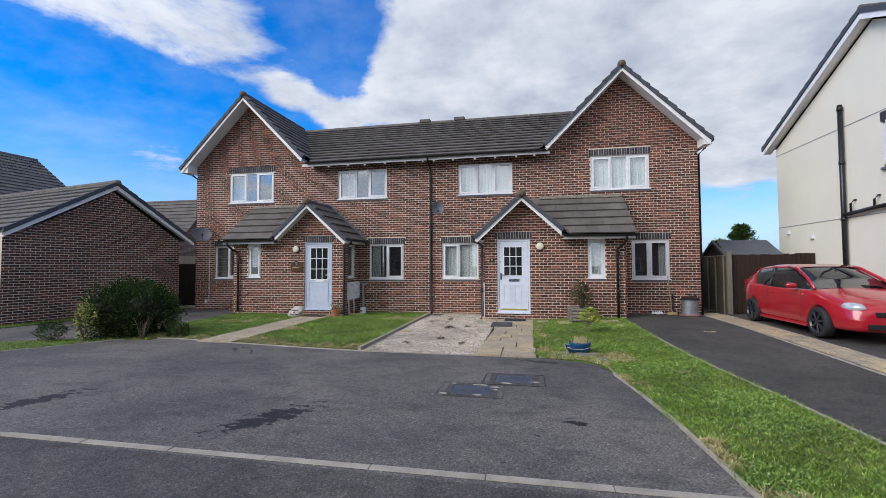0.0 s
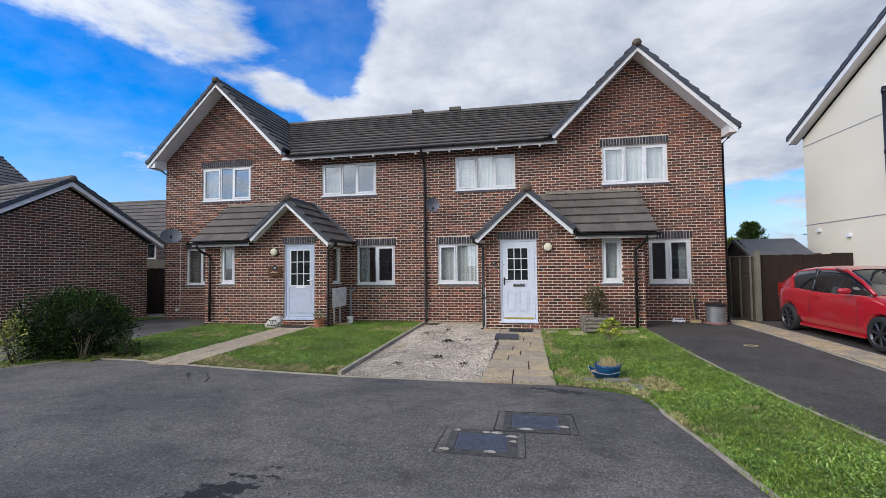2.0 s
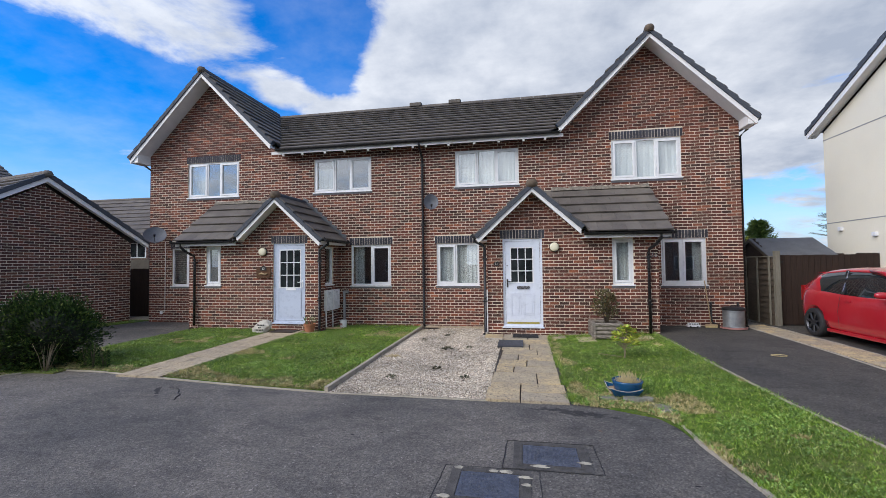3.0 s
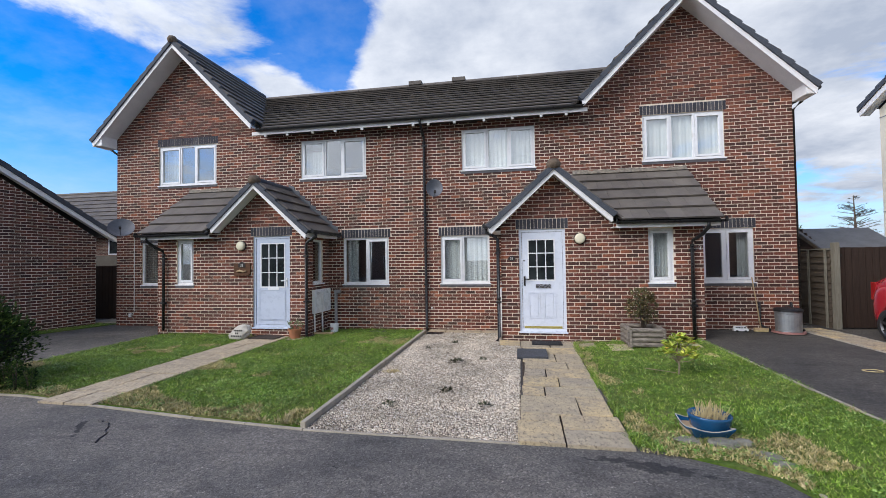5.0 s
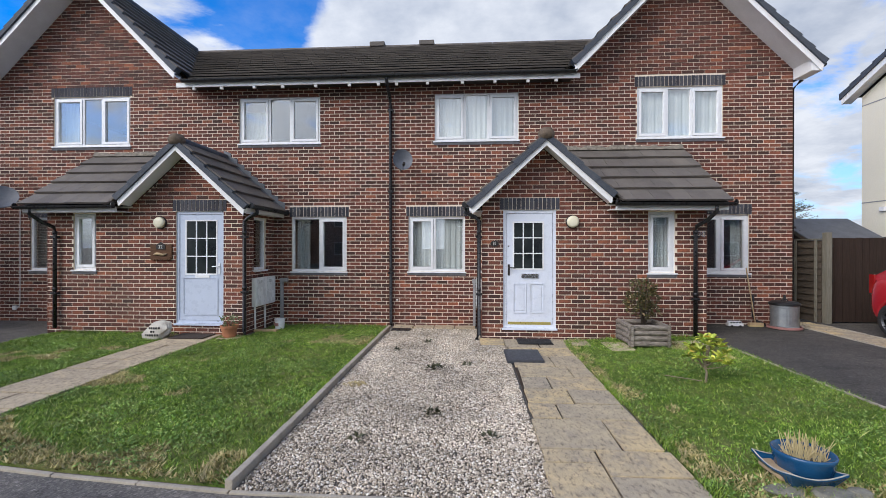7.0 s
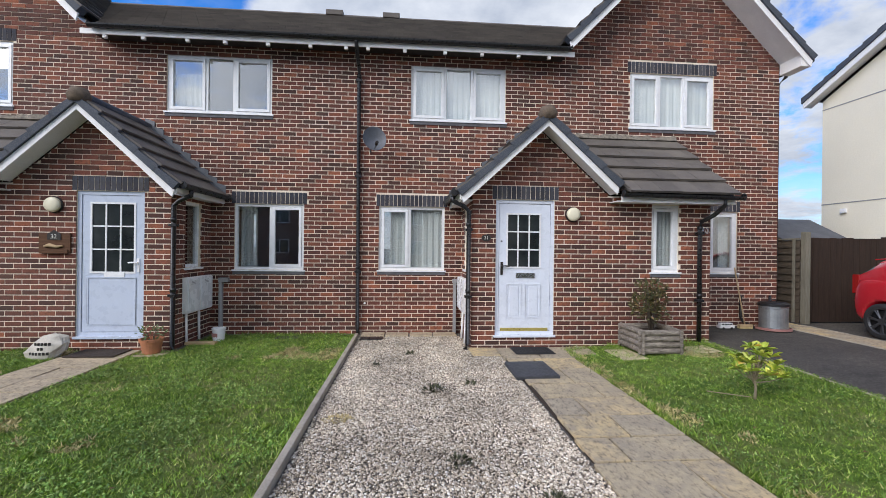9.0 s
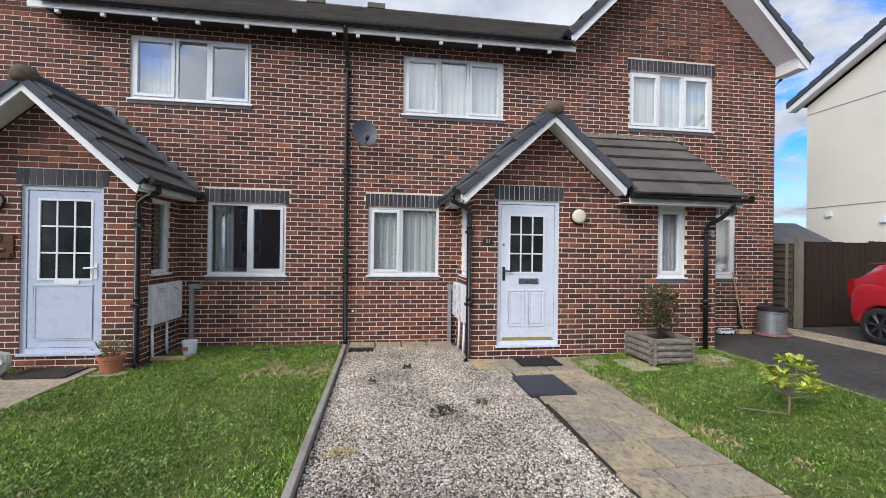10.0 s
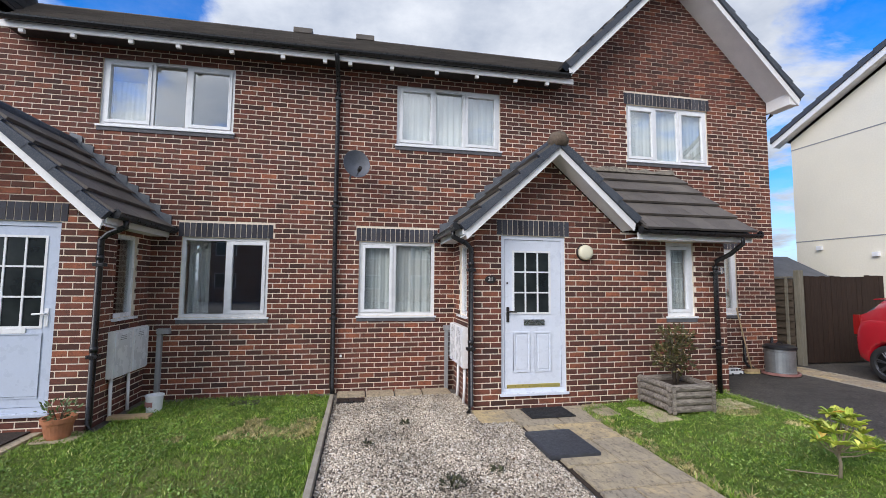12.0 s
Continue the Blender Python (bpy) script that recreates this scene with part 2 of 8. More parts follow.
M_GALV = plain("galvanised_steel", (0.36, 0.38, 0.39), 0.45, 0.75, 0.15, 7)
M_STRAW = plain("dry_straw_stems", (0.50, 0.40, 0.20), 0.9, 0, 0.2, 20)
M_TIMBER = plain("bare_timber", (0.42, 0.30, 0.17), 0.8, 0, 0.15, 9)
M_HOSE = plain("pink_hose", (0.34, 0.17, 0.15), 0.5, 0, 0.1, 9)


def wood_material(name, lo, hi, axis=(3, 3, 30), rough=0.8):
    m = Mat(name, rough, 0, 0.3)
    g = m.noise(4, 6, 0.7, m.scaled(*axis), 0.4)
    c = m.ramp(g, (0.28, lo), (0.72, hi))
    c = m.mix(m.math('MULTIPLY', m.ramp(m.noise(2.2, 5), (0.45, 0.0), (0.75, 1.0)), 0.4), c, lo)
    r = m.random(True)
    c = m.mix(0.35, c, m.mix(1.0, c, m.ramp(r, (0.0, 0.55), (1.0, 1.35)), 'MULTIPLY'))
    m.color(c)
    m.bump(g, 0.5, 0.004)
    return m.m


M_GATE = wood_material("dark_brown_stained_wood", (0.022, 0.013, 0.010), (0.050, 0.030, 0.021), (12, 12, 0.8))
M_PANEL = wood_material("weathered_fence_wood", (0.055, 0.043, 0.032), (0.125, 0.098, 0.072), (2, 2, 14))
M_POST = wood_material("grey_green_post", (0.14, 0.13, 0.10), (0.26, 0.24, 0.19), (14, 14, 1))
M_LOG = wood_material("silvered_log", (0.05, 0.038, 0.028), (0.40, 0.35, 0.29), (2, 9, 9))
M_SIGN = wood_material("brown_sign_wood", (0.07, 0.032, 0.016), (0.15, 0.075, 0.04), (2, 14, 14))
M_FELT = plain("grey_roofing_felt", (0.115, 0.12, 0.13), 0.95, 0, 0.12, 4, bump=0.5)

_m = Mat("cream_render", 0.9, 0, 0.25)
_m.color(_m.mix(_m.ramp(_m.noise(0.5, 6, 0.6), (0.4, 0.0), (0.8, 0.7)), _m.ramp(_m.noise(30, 4), (0.3, (0.80, 0.75, 0.61)), (0.7, (0.86, 0.81, 0.67))), (0.72, 0.68, 0.56)))
_m.bump(_m.noise(120, 4), 0.35, 0.004)
M_RENDER = _m.m

# glass: clear, with the gloss of double glazing
_m = Mat("window_glass", 0.0)
_g, _t, _x, _f = (_m.n.new(k) for k in ("ShaderNodeBsdfGlossy", "ShaderNodeBsdfTransparent", "ShaderNodeMixShader", "ShaderNodeLayerWeight"))
_g.inputs["Roughness"].default_value = 0.01
_t.inputs["Color"].default_value = (0.93, 0.95, 0.95, 1)
_f.inputs["Blend"].default_value = 0.5
_m.l.new(_m.math('ADD', _m.math('MULTIPLY', _m.math('POWER', _f.outputs["Facing"], 4.0), 0.7), 0.24), _x.inputs[0])
_m.l.new(_t.outputs[0], _x.inputs[1])
_m.l.new(_g.outputs[0], _x.inputs[2])
_m.l.new(_x.outputs[0], _m.n["Material Output"].inputs[0])
M_GLASS = _m.m
_m = Mat("obscure_dark_glass", 0.12, 0, 0.6)
_m.color(_m.ramp(_m.noise(3, 3), (0.3, (0.012, 0.016, 0.017)), (0.7, (0.035, 0.042, 0.042))))
_m.bump(_m.noise(60, 3), 0.08, 0.002)
M_DARKGLASS = _m.m

# net curtain: thin white cloth, light passes
_m = Mat("net_curtain_cloth", 0.9)
_d, _tr, _x = (_m.n.new(k) for k in ("ShaderNodeBsdfDiffuse", "ShaderNodeBsdfTranslucent", "ShaderNodeMixShader"))
_c = _m.ramp(_m.noise(5, 4), (0.3, (0.78, 0.83, 0.83)), (0.7, (0.88, 0.92, 0.91)))
_m.l.new(_c, _d.inputs[0])
_m.l.new(_c, _tr.inputs[0])
_x.inputs[0].default_value = 0.10
_m.l.new(_d.outputs[0], _x.inputs[1])
_m.l.new(_tr.outputs[0], _x.inputs[2])
_m.l.new(_x.outputs[0], _m.n["Material Output"].inputs[0])
M_NET = _m.m
M_BLIND = plain("grey_beige_blind_cloth", (0.27, 0.265, 0.23), 0.9, 0, 0.08, 8)


def asphalt_material(name, tone, stains):
    m = Mat(name, 0.85, 0, 0.35)
    chips = m.voronoi(70, "Color")
    t3 = lambda k: (tone * k * 1.07, tone * k, tone * k * 0.89)
    grit = m.ramp(chips, (0.0, t3(0.5)), (0.7, t3(1.15)), (0.92, t3(1.6)), (1.0, t3(3.2)))
    broad = m.noise(0.45, 7, 0.62, None, 0.6)
    c = m.mix(m.ramp(broad, (0.36, 0.0), (0.60, 1.0)), m.mix(1.0, grit, (0.86, 0.86, 0.88), 'MULTIPLY'), m.mix(1.0, grit, (1.55, 1.48, 1.42), 'MULTIPLY'))
    mid = m.ramp(m.noise(2.6, 6, 0.66, m.scaled(1, 1.7, 1), 0.5), (0.48, 0.0), (0.68, 0.75))
    c = m.mix(mid, c, m.mix(1.0, c, (0.58, 0.58, 0.60), 'MULTIPLY'))
    worn = m.ramp(m.noise(5.5, 7, 0.75, m.scaled(1, 1.4, 1)), (0.58, 0.0), (0.74, 0.65))
    c = m.mix(worn, c, m.mix(1.0, c, (1.75, 1.66, 1.55), 'MULTIPLY'))
    flecks = m.math('MULTIPLY', m.ramp(m.voronoi(19, "Color"), (0.90, 0.0), (0.93, 1.0)), m.ramp(m.voronoi(19), (0.10, 1.0), (0.22, 0.0)))
    c = m.mix(m.math('MULTIPLY', flecks, 0.55), c, (0.34, 0.32, 0.29))
    for x, y, ang, lx, ly, power in stains:
        map_ = m.n.new("ShaderNodeMapping")
        map_.vector_type = 'TEXTURE'
        map_.inputs["Location"].default_value = (x, y, 0)
        map_.inputs["Rotation"].default_value = (0, 0, radians(ang))
        map_.inputs["Scale"].default_value = (lx, ly, 1e3)
        m.l.new(m.co, map_.inputs["Vector"])
        ln = m.n.new("ShaderNodeVectorMath")
        ln.operation = 'LENGTH'
        m.l.new(map_.outputs[0], ln.inputs[0])
        inside = m.ramp(ln.outputs["Value"], (0.0, 1.0), (1.0, 0.0))
        blots = m.ramp(m.math('ADD', m.math('MULTIPLY', inside, 0.45), m.math('MULTIPLY', m.noise(7.5, 3, 0.5, m.scaled(1.0, 1.5, 1.0)), 0.9)), (0.66, 0.0), (0.72, power))
        c = m.mix(blots, c, (0.012, 0.012, 0.014))
    m.color(c)
    m.bump(m.math('ADD', m.math('MULTIPLY', m.voronoi(95), 0.7), m.math('MULTIPLY', m.noise(6, 4), 0.8)), 0.6, 0.006)
    return m.m


M_ROAD = asphalt_material("worn_asphalt", 0.096, ((-1.76, -9.6, 58, 0.95, 0.34, 0.9), (-4.85, -9.6, 70, 0.9, 0.30, 0.85), (1.376, -9.18, 5, 0.20, 0.12, 0.95),
                                                (1.1, -6.42, -12, 0.75, 0.16, 0.7), (2.15, -6.9, -70, 0.6, 0.15, 0.6), (-4.6, -6.45, -50, 0.5, 0.07, 0.8)))
M_DRIVE = asphalt_material("dark_drive_asphalt", 0.052, ())
M_FRONT = asphalt_material("blue_grey_asphalt", 0.066, ())

_m = Mat("lawn_soil_and_moss", 0.95, 0, 0.2)
_m.color(_m.mix(_m.ramp(_m.noise(0.9, 6, 0.6), (0.45, 0.0), (0.68, 0.8)), _m.ramp(_m.noise(18, 5), (0.3, (0.045, 0.085, 0.012)), (0.7, (0.12, 0.19, 0.03))),
         _m.ramp(_m.noise(25, 4), (0.3, (0.13, 0.13, 0.045)), (0.7, (0.24, 0.21, 0.09)))))
_m.bump(_m.noise(60, 4), 0.9, 0.02)
M_LAWN = _m.m


def leaf_material(name, stops, rough=0.5, spec=0.4, lo=0.35, hi=1.65):
    m = Mat(name, rough, 0, spec)
    r = m.random(True)
    c = m.ramp(r, *stops)
    c = m.mix(0.7, c, m.mix(1.0, c, m.ramp(m.noise(1.3, 6, 0.65), (0.35, 0.6), (0.65, 1.4)), 'MULTIPLY'))
    c = m.mix(0.7, c, m.mix(1.0, c, m.ramp(m.noise(11, 5, 0.65), (0.35, lo), (0.65, hi)), 'MULTIPLY'))
    m.color(c)
    m.put(m.b.inputs["Subsurface Weight"], 0.0)
    return m.m


M_GRASS = leaf_material("mown_grass", ((0.0, (0.060, 0.125, 0.010)), (0.40, (0.125, 0.225, 0.020)), (0.75, (0.21, 0.32, 0.040)), (0.93, (0.33, 0.40, 0.09)), (1.0, (0.50, 0.48, 0.20))), lo=0.45, hi=1.7)
M_CLOVER = leaf_material("small_lawn_weed_leaf", ((0.0, (0.07, 0.15, 0.02)), (0.6, (0.16, 0.28, 0.05)), (1.0, (0.34, 0.44, 0.13))), 0.55)
M_DRYGRASS = leaf_material("dry_thin_grass", ((0.0, (0.22, 0.21, 0.07)), (0.5, (0.38, 0.32, 0.13)), (1.0, (0.54, 0.44, 0.24))))
M_BUSH = leaf_material("dark_evergreen_leaf", ((0.0, (0.008, 0.022, 0.005)), (0.5, (0.022, 0.050, 0.009)), (0.9, (0.060, 0.105, 0.018)), (1.0, (0.15, 0.19, 0.04))), 0.75, 0.2)
M_YELLOW = leaf_material("yellow_variegated_leaf", ((0.0, (0.13, 0.20, 0.03)), (0.6, (0.30, 0.34, 0.05)), (1.0, (0.50, 0.45, 0.10))))
M_RHODO = leaf_material("yellow_green_leathery_leaf", ((0.0, (0.20, 0.31, 0.035)), (0.55, (0.40, 0.46, 0.06)), (0.88, (0.60, 0.57, 0.12)), (1.0, (0.55, 0.30, 0.05))), 0.4)
M_REDDISH = leaf_material("bronze_green_leaf", ((0.0, (0.05, 0.055, 0.02)), (0.55, (0.11, 0.105, 0.036)), (0.85, (0.17, 0.12, 0.05)), (1.0, (0.24, 0.15, 0.06))))
M_CONIF = leaf_material("conifer_green", ((0.0, (0.025, 0.055, 0.014)), (0.6, (0.06, 0.11, 0.024)), (1.0, (0.13, 0.17, 0.04))))
M_BLUEFIR = leaf_material("bluish_fir_needles", ((0.0, (0.012, 0.022, 0.018)), (1.0, (0.045, 0.06, 0.045))))
M_TWIG = plain("grey_brown_bark", (0.11, 0.085, 0.06), 0.9, 0, 0.25, 12, bump=0.5)
M_BARK2 = plain("pale_stem_bark", (0.26, 0.21, 0.14), 0.9, 0, 0.25, 14, bump=0.4)
M_STONES = leaf_material("mixed_pale_chippings", ((0.0, (0.11, 0.088, 0.068)), (0.20, (0.34, 0.280, 0.212)), (0.55, (0.55, 0.465, 0.36)), (0.85, (0.735, 0.650, 0.53)), (1.0, (0.82, 0.77, 0.69))), 0.85, 0.3, 0.85, 1.15)
M_BED = plain("gravel_bed", (0.15, 0.125, 0.10), 0.95, 0, 0.3, 40, bump=0.8)


def slab_material(name, stops, dark):
    m = Mat(name, 0.88, 0, 0.3)
    base = m.ramp(m.random(False), *stops)
    c = m.mix(m.ramp(m.noise(3.2, 7, 0.7, None, 0.4), (0.40, 0.0), (0.62, 0.85)), base, dark)
    c = m.mix(m.ramp(m.noise(9, 6, 0.7), (0.50, 0.0), (0.66, 0.5)), c, m.mix(1.0, base, (1.3, 1.28, 1.22), 'MULTIPLY'))
    c = m.mix(m.ramp(m.noise(34, 6, 0.75, m.scaled(1, 0.45, 1)), (0.51, 0.0), (0.63, 0.70)), c, (0.125, 0.10, 0.072))
    m.color(c)
    m.bump(m.noise(16, 7, 0.68, m.scaled(1, 0.6, 1)), 0.9, 0.012)
    return m.m


M_SLAB = slab_material("riven_buff_slab", ((0.0, (0.38, 0.32, 0.235)), (0.35, (0.46, 0.375, 0.245)), (0.7, (0.54, 0.415, 0.24)), (1.0, (0.58, 0.44, 0.235))), (0.34, 0.285, 0.21))
M_SLAB2 = slab_material("worn_grey_buff_slab", ((0.0, (0.45, 0.37, 0.26)), (1.0, (0.54, 0.43, 0.285))), (0.36, 0.295, 0.21))
M_SLAB3 = slab_material("pale_yellow_slab", ((0.0, (0.56, 0.47, 0.31)), (1.0, (0.60, 0.50, 0.33))), (0.46, 0.38, 0.26))
M_CAP = plain("lichened_brown_cap", (0.13, 0.095, 0.065), 0.9, 0, 0.3, 14, bump=0.6)
M_CARPAINT = Mat("red_car_paint", 0.22, 0, 0.5)
M_CARPAINT.color(M_CARPAINT.ramp(M_CARPAINT.noise(2, 4), (0.3, (0.40, 0.008, 0.018)), (0.7, (0.45, 0.012, 0.024))))
M_CARPAINT.put(M_CARPAINT.b.inputs["Coat Weight"], 0.8)
M_CARPAINT.put(M_CARPAINT.b.inputs["Coat Roughness"], 0.05)
M_CARPAINT = M_CARPAINT.m
M_TYRE = plain("tyre_rubber", (0.018, 0.018, 0.019), 0.75, 0, 0.2, 20)
M_ALLOY = plain("dark_grey_alloy", (0.075, 0.078, 0.085), 0.38, 0.7, 0.1, 12)
M_CARGLASS = Mat("tinted_car_glass", 0.03, 0, 0.9)
M_CARGLASS.color(M_CARGLASS.ramp(M_CARGLASS.noise(2.5, 4), (0.35, (0.006, 0.008, 0.009)), (0.7, (0.022, 0.026, 0.028))))
M_CARGLASS = M_CARGLASS.m
M_LAMP = plain("clear_headlamp", (0.55, 0.57, 0.58), 0.08, 0.3, 0.25, 14)
M_BLACK = plain("matt_black_trim", (0.012, 0.012, 0.013), 0.5, 0, 0.2, 10)
M_INK = plain("dark_lettering", (0.015, 0.012, 0.010), 0.6, 0, 0.1, 10)
M_WHITEINK = plain("pale_lettering", (0.62, 0.60, 0.56), 0.5, 0, 0.1, 10)


# ---- building blocks ----
class Mesh:
    """Gathers vertices and faces; ob() links them as one mesh object."""

    def __init__(self, flip_about=None):
        self.v, self.f, self.about = [], [], flip_about

    def add(self, verts, faces):
        n = len(self.v)
        self.v.extend(tuple(p) for p in verts)
        self.f.extend(tuple(n + i for i in f) for f in faces)
        return self

    def box(self, x0, y0, z0, x1, y1, z1):
        return self.add([(x0, y0, z0), (x1, y0, z0), (x1, y1, z0), (x0, y1, z0), (x0, y0, z1), (x1, y0, z1), (x1, y1, z1), (x0, y1, z1)],
                        [(3, 2, 1, 0), (4, 5, 6, 7), (0, 1, 5, 4), (1, 2, 6, 5), (2, 3, 7, 6), (3, 0, 4, 7)])

    def prism(self, pts, off):
        """A flat polygon, given counter-clockwise as seen from where off points away from, drawn out along off."""
        n, off = len(pts), Vector(off)
        a = [Vector(p) for p in pts]
        return self.add(a + [p + off for p in a], [tuple(range(n)), tuple(range(2 * n - 1, n - 1, -1))] + [((i + 1) % n, i, n + i, n + (i + 1) % n) for i in range(n)])

    def tube(self, pts, r, n=10, caps=True):
        pts = [Vector(p) for p in pts]
        rs = r if isinstance(r, (list, tuple)) else [r] * len(pts)
        rings = []
        for i, p in enumerate(pts):
            d = (pts[min(i + 1, len(pts) - 1)] - pts[max(i - 1, 0)]).normalized()
            side = d.cross(Vector((0, 0, 1))) if abs(d.z) < 0.95 else d.cross(Vector((1, 0, 0)))
            side.normalize()
            over = side.cross(d)
            rings.append([p + rs[i] * (math.cos(2 * math.pi * k / n) * side + math.sin(2 * math.pi * k / n) * over) for k in range(n)])
        verts = [q for ring in rings for q in ring]
        faces = [(i * n + k, i * n + (k + 1) % n, (i + 1) * n + (k + 1) % n, (i + 1) * n + k) for i in range(len(pts) - 1) for k in range(n)]
        if caps:
            faces += [tuple(range(n - 1, -1, -1)), tuple((len(pts) - 1) * n + k for k in range(n))]
        return self.add(verts, faces)

    def lathe(self, profile, cx, cy, n=24):
        """Radii and heights turned round an upright axis."""
        verts = [(cx + r * math.cos(2 * math.pi * k / n), cy + r * math.sin(2 * math.pi * k / n), z) for r, z in profile for k in range(n)]
        faces = [(i * n + k, i * n + (k + 1) % n, (i + 1) * n + (k + 1) % n, (i + 1) * n + k) for i in range(len(profile) - 1) for k in range(n)]
        return self.add(verts, faces)

    def mesh(self, name, material, smooth=False, bevel=0.0):
        v, f = self.v, self.f
        if self.about is not None:
            v = [(2 * self.about - x, y, z) for x, y, z in v]
            f = [t[::-1] for t in f]
        me = bpy.data.meshes.new(name)
        me.from_pydata(v, [], f)
        me.materials.append(material)
        if bevel:
            bm = bmesh.new()
            bm.from_mesh(me)
            bmesh.ops.remove_doubles(bm, verts=bm.verts, dist=1e-5)
            edges = [e for e in bm.edges if e.is_manifold and e.calc_face_angle(0) > 0.6]
            bmesh.ops.bevel(bm, geom=edges, offset=bevel, segments=2, affect='EDGES', profile=0.7, clamp_overlap=True)
            bm.to_mesh(me)
            bm.free()
        if smooth:
            me.shade_smooth()
        return me

    def ob(self, name, material, parent=None, label="", smooth=False, bevel=0.0):
        o = new(name, self.mesh(name, material, smooth, bevel))
        o.parent = parent
        if label:
            tagged(o, label)
        return o


def thing(name, label, category, group="", at=(0, 0, 0)):
    """An empty at a thing's base, under which its parts hang; parts are given in the world's own metres unless at is used with copy_thing."""
    e = new(name)
    e.empty_display_size = 0.2
    e.location = at
    return tagged(e, label, category, group)


def smooth(a, b, x):
    u = min(1.0, max(0.0, (x - a) / (b - a)))
    return u * u * (3 - 2 * u)


def level(x, y):
    """Height of the ground: nearly flat, a little higher by the house and towards the drive on the east."""
    return -0.25 + 0.03 * smooth(-7, -1.5, y) + 0.11 * smooth(0.8, 4.2, x) * smooth(-10, -2, y)


def spans(u0, u1, cuts):
    """What is left of u0..u1 without the cuts."""
    out = [(u0, u1)]
    for a, b in cuts:
        out = [s for p, q in out for s in ((p, min(q, a)), (max(p, b), q)) if s[1] - s[0] > 0.012]
    return out


def lay_bricks(m, o, u, n, u0, u1, z0, z1, holes=(), clip=None, depth=0.016, keep=None, phase=0.0):
    """Stretcher bond on an upright face: o a point of it, u along it, n out of it. keep collects whole bricks instead of adding them."""
    o, u, n = Vector(o), Vector(u).normalized(), Vector(n).normalized()
    rng = random.Random(int(1000 * (abs(o.x) + abs(u0) + 7 * abs(o.y))))
    course, k = 0.075, 0
    z = z0
    while z < z1 - 0.01:
        top = min(z + 0.0620, z1)
        mid = (z + top) / 2
        lo, hi = (u0, u1) if clip is None else clip(mid)
        lo, hi = max(lo, u0), min(hi, u1)
        cuts = [(a, b) for a, b, c, d in holes if c < mid < d]
        for s0, s1 in spans(lo, hi, cuts) if hi - lo > 0.03 else ():
            j = math.floor((s0 - phase) / 0.225) - 1
            while True:
                a = phase + j * 0.225 + (0.1125 if k % 2 else 0.0)
                b = a + 0.2125
                j += 1
                if a >= s1:
                    break
                a, b = max(a, s0), min(b, s1)
                if b - a < 0.02:
                    continue
                proud = rng.uniform(-0.0015, 0.002)
                if keep is not None and b - a > 0.2124 and top - z > 0.0615 and keep(a, z):
                    continue
                p, q = o + u * a, o + u * b
                f, r = n * proud, -n * depth
                m.add([(p.x + f.x, p.y + f.y, z), (q.x + f.x, q.y + f.y, z), (q.x + f.x, q.y + f.y, top), (p.x + f.x, p.y + f.y, top),
                       (p.x + r.x, p.y + r.y, z), (q.x + r.x, q.y + r.y, z), (q.x + r.x, q.y + r.y, top), (p.x + r.x, p.y + r.y, top)],
                      [(0, 1, 2, 3), (3, 2, 6, 7), (1, 0, 4, 5), (1, 5, 6, 2), (4, 0, 3, 7)])
        z += course
        k += 1


def wall_slab(m, o, u, n, u0, u1, z0, z1, holes, thick, back=0.003):
    """An upright slab with openings through it; its face lies a joint's depth behind the bricks."""
    o, u, n = Vector(o), Vector(u).normalized(), Vector(n).normalized()
    us = sorted({u0, u1, *(v for h in holes for v in h[:2] if u0 < v < u1)})
    zs = sorted({z0, z1, *(v for h in holes for v in h[2:] if z0 < v < z1)})
    solid = lambda i, j: 0 <= i < len(us) - 1 and 0 <= j < len(zs) - 1 and not any(
        a < (us[i] + us[i + 1]) / 2 < b and c < (zs[j] + zs[j + 1]) / 2 < d for a, b, c, d in holes)
    pt = lambda uu, zz, d: (*(o + u * uu - n * d)[:2], zz)
    for i in range(len(us) - 1):
        for j in range(len(zs) - 1):
            if not solid(i, j):
                continue
            a, b, c, d = us[i], us[i + 1], zs[j], zs[j + 1]
            m.add([pt(a, c, back), pt(b, c, back), pt(b, d, back), pt(a, d, back)], [(0, 1, 2, 3)])
            m.add([pt(a, c, thick), pt(b, c, thick), pt(b, d, thick), pt(a, d, thick)], [(3, 2, 1, 0)])
            for (di, dj), (e, f) in {(-1, 0): ((a, d), (a, c)), (1, 0): ((b, c), (b, d)), (0, -1): ((a, c), (b, c)), (0, 1): ((b, d), (a, d))}.items():
                if not solid(i + di, j + dj):
                    m.add([pt(*e, back), pt(*e, thick), pt(*f, thick), pt(*f, back)], [(0, 1, 2, 3)])


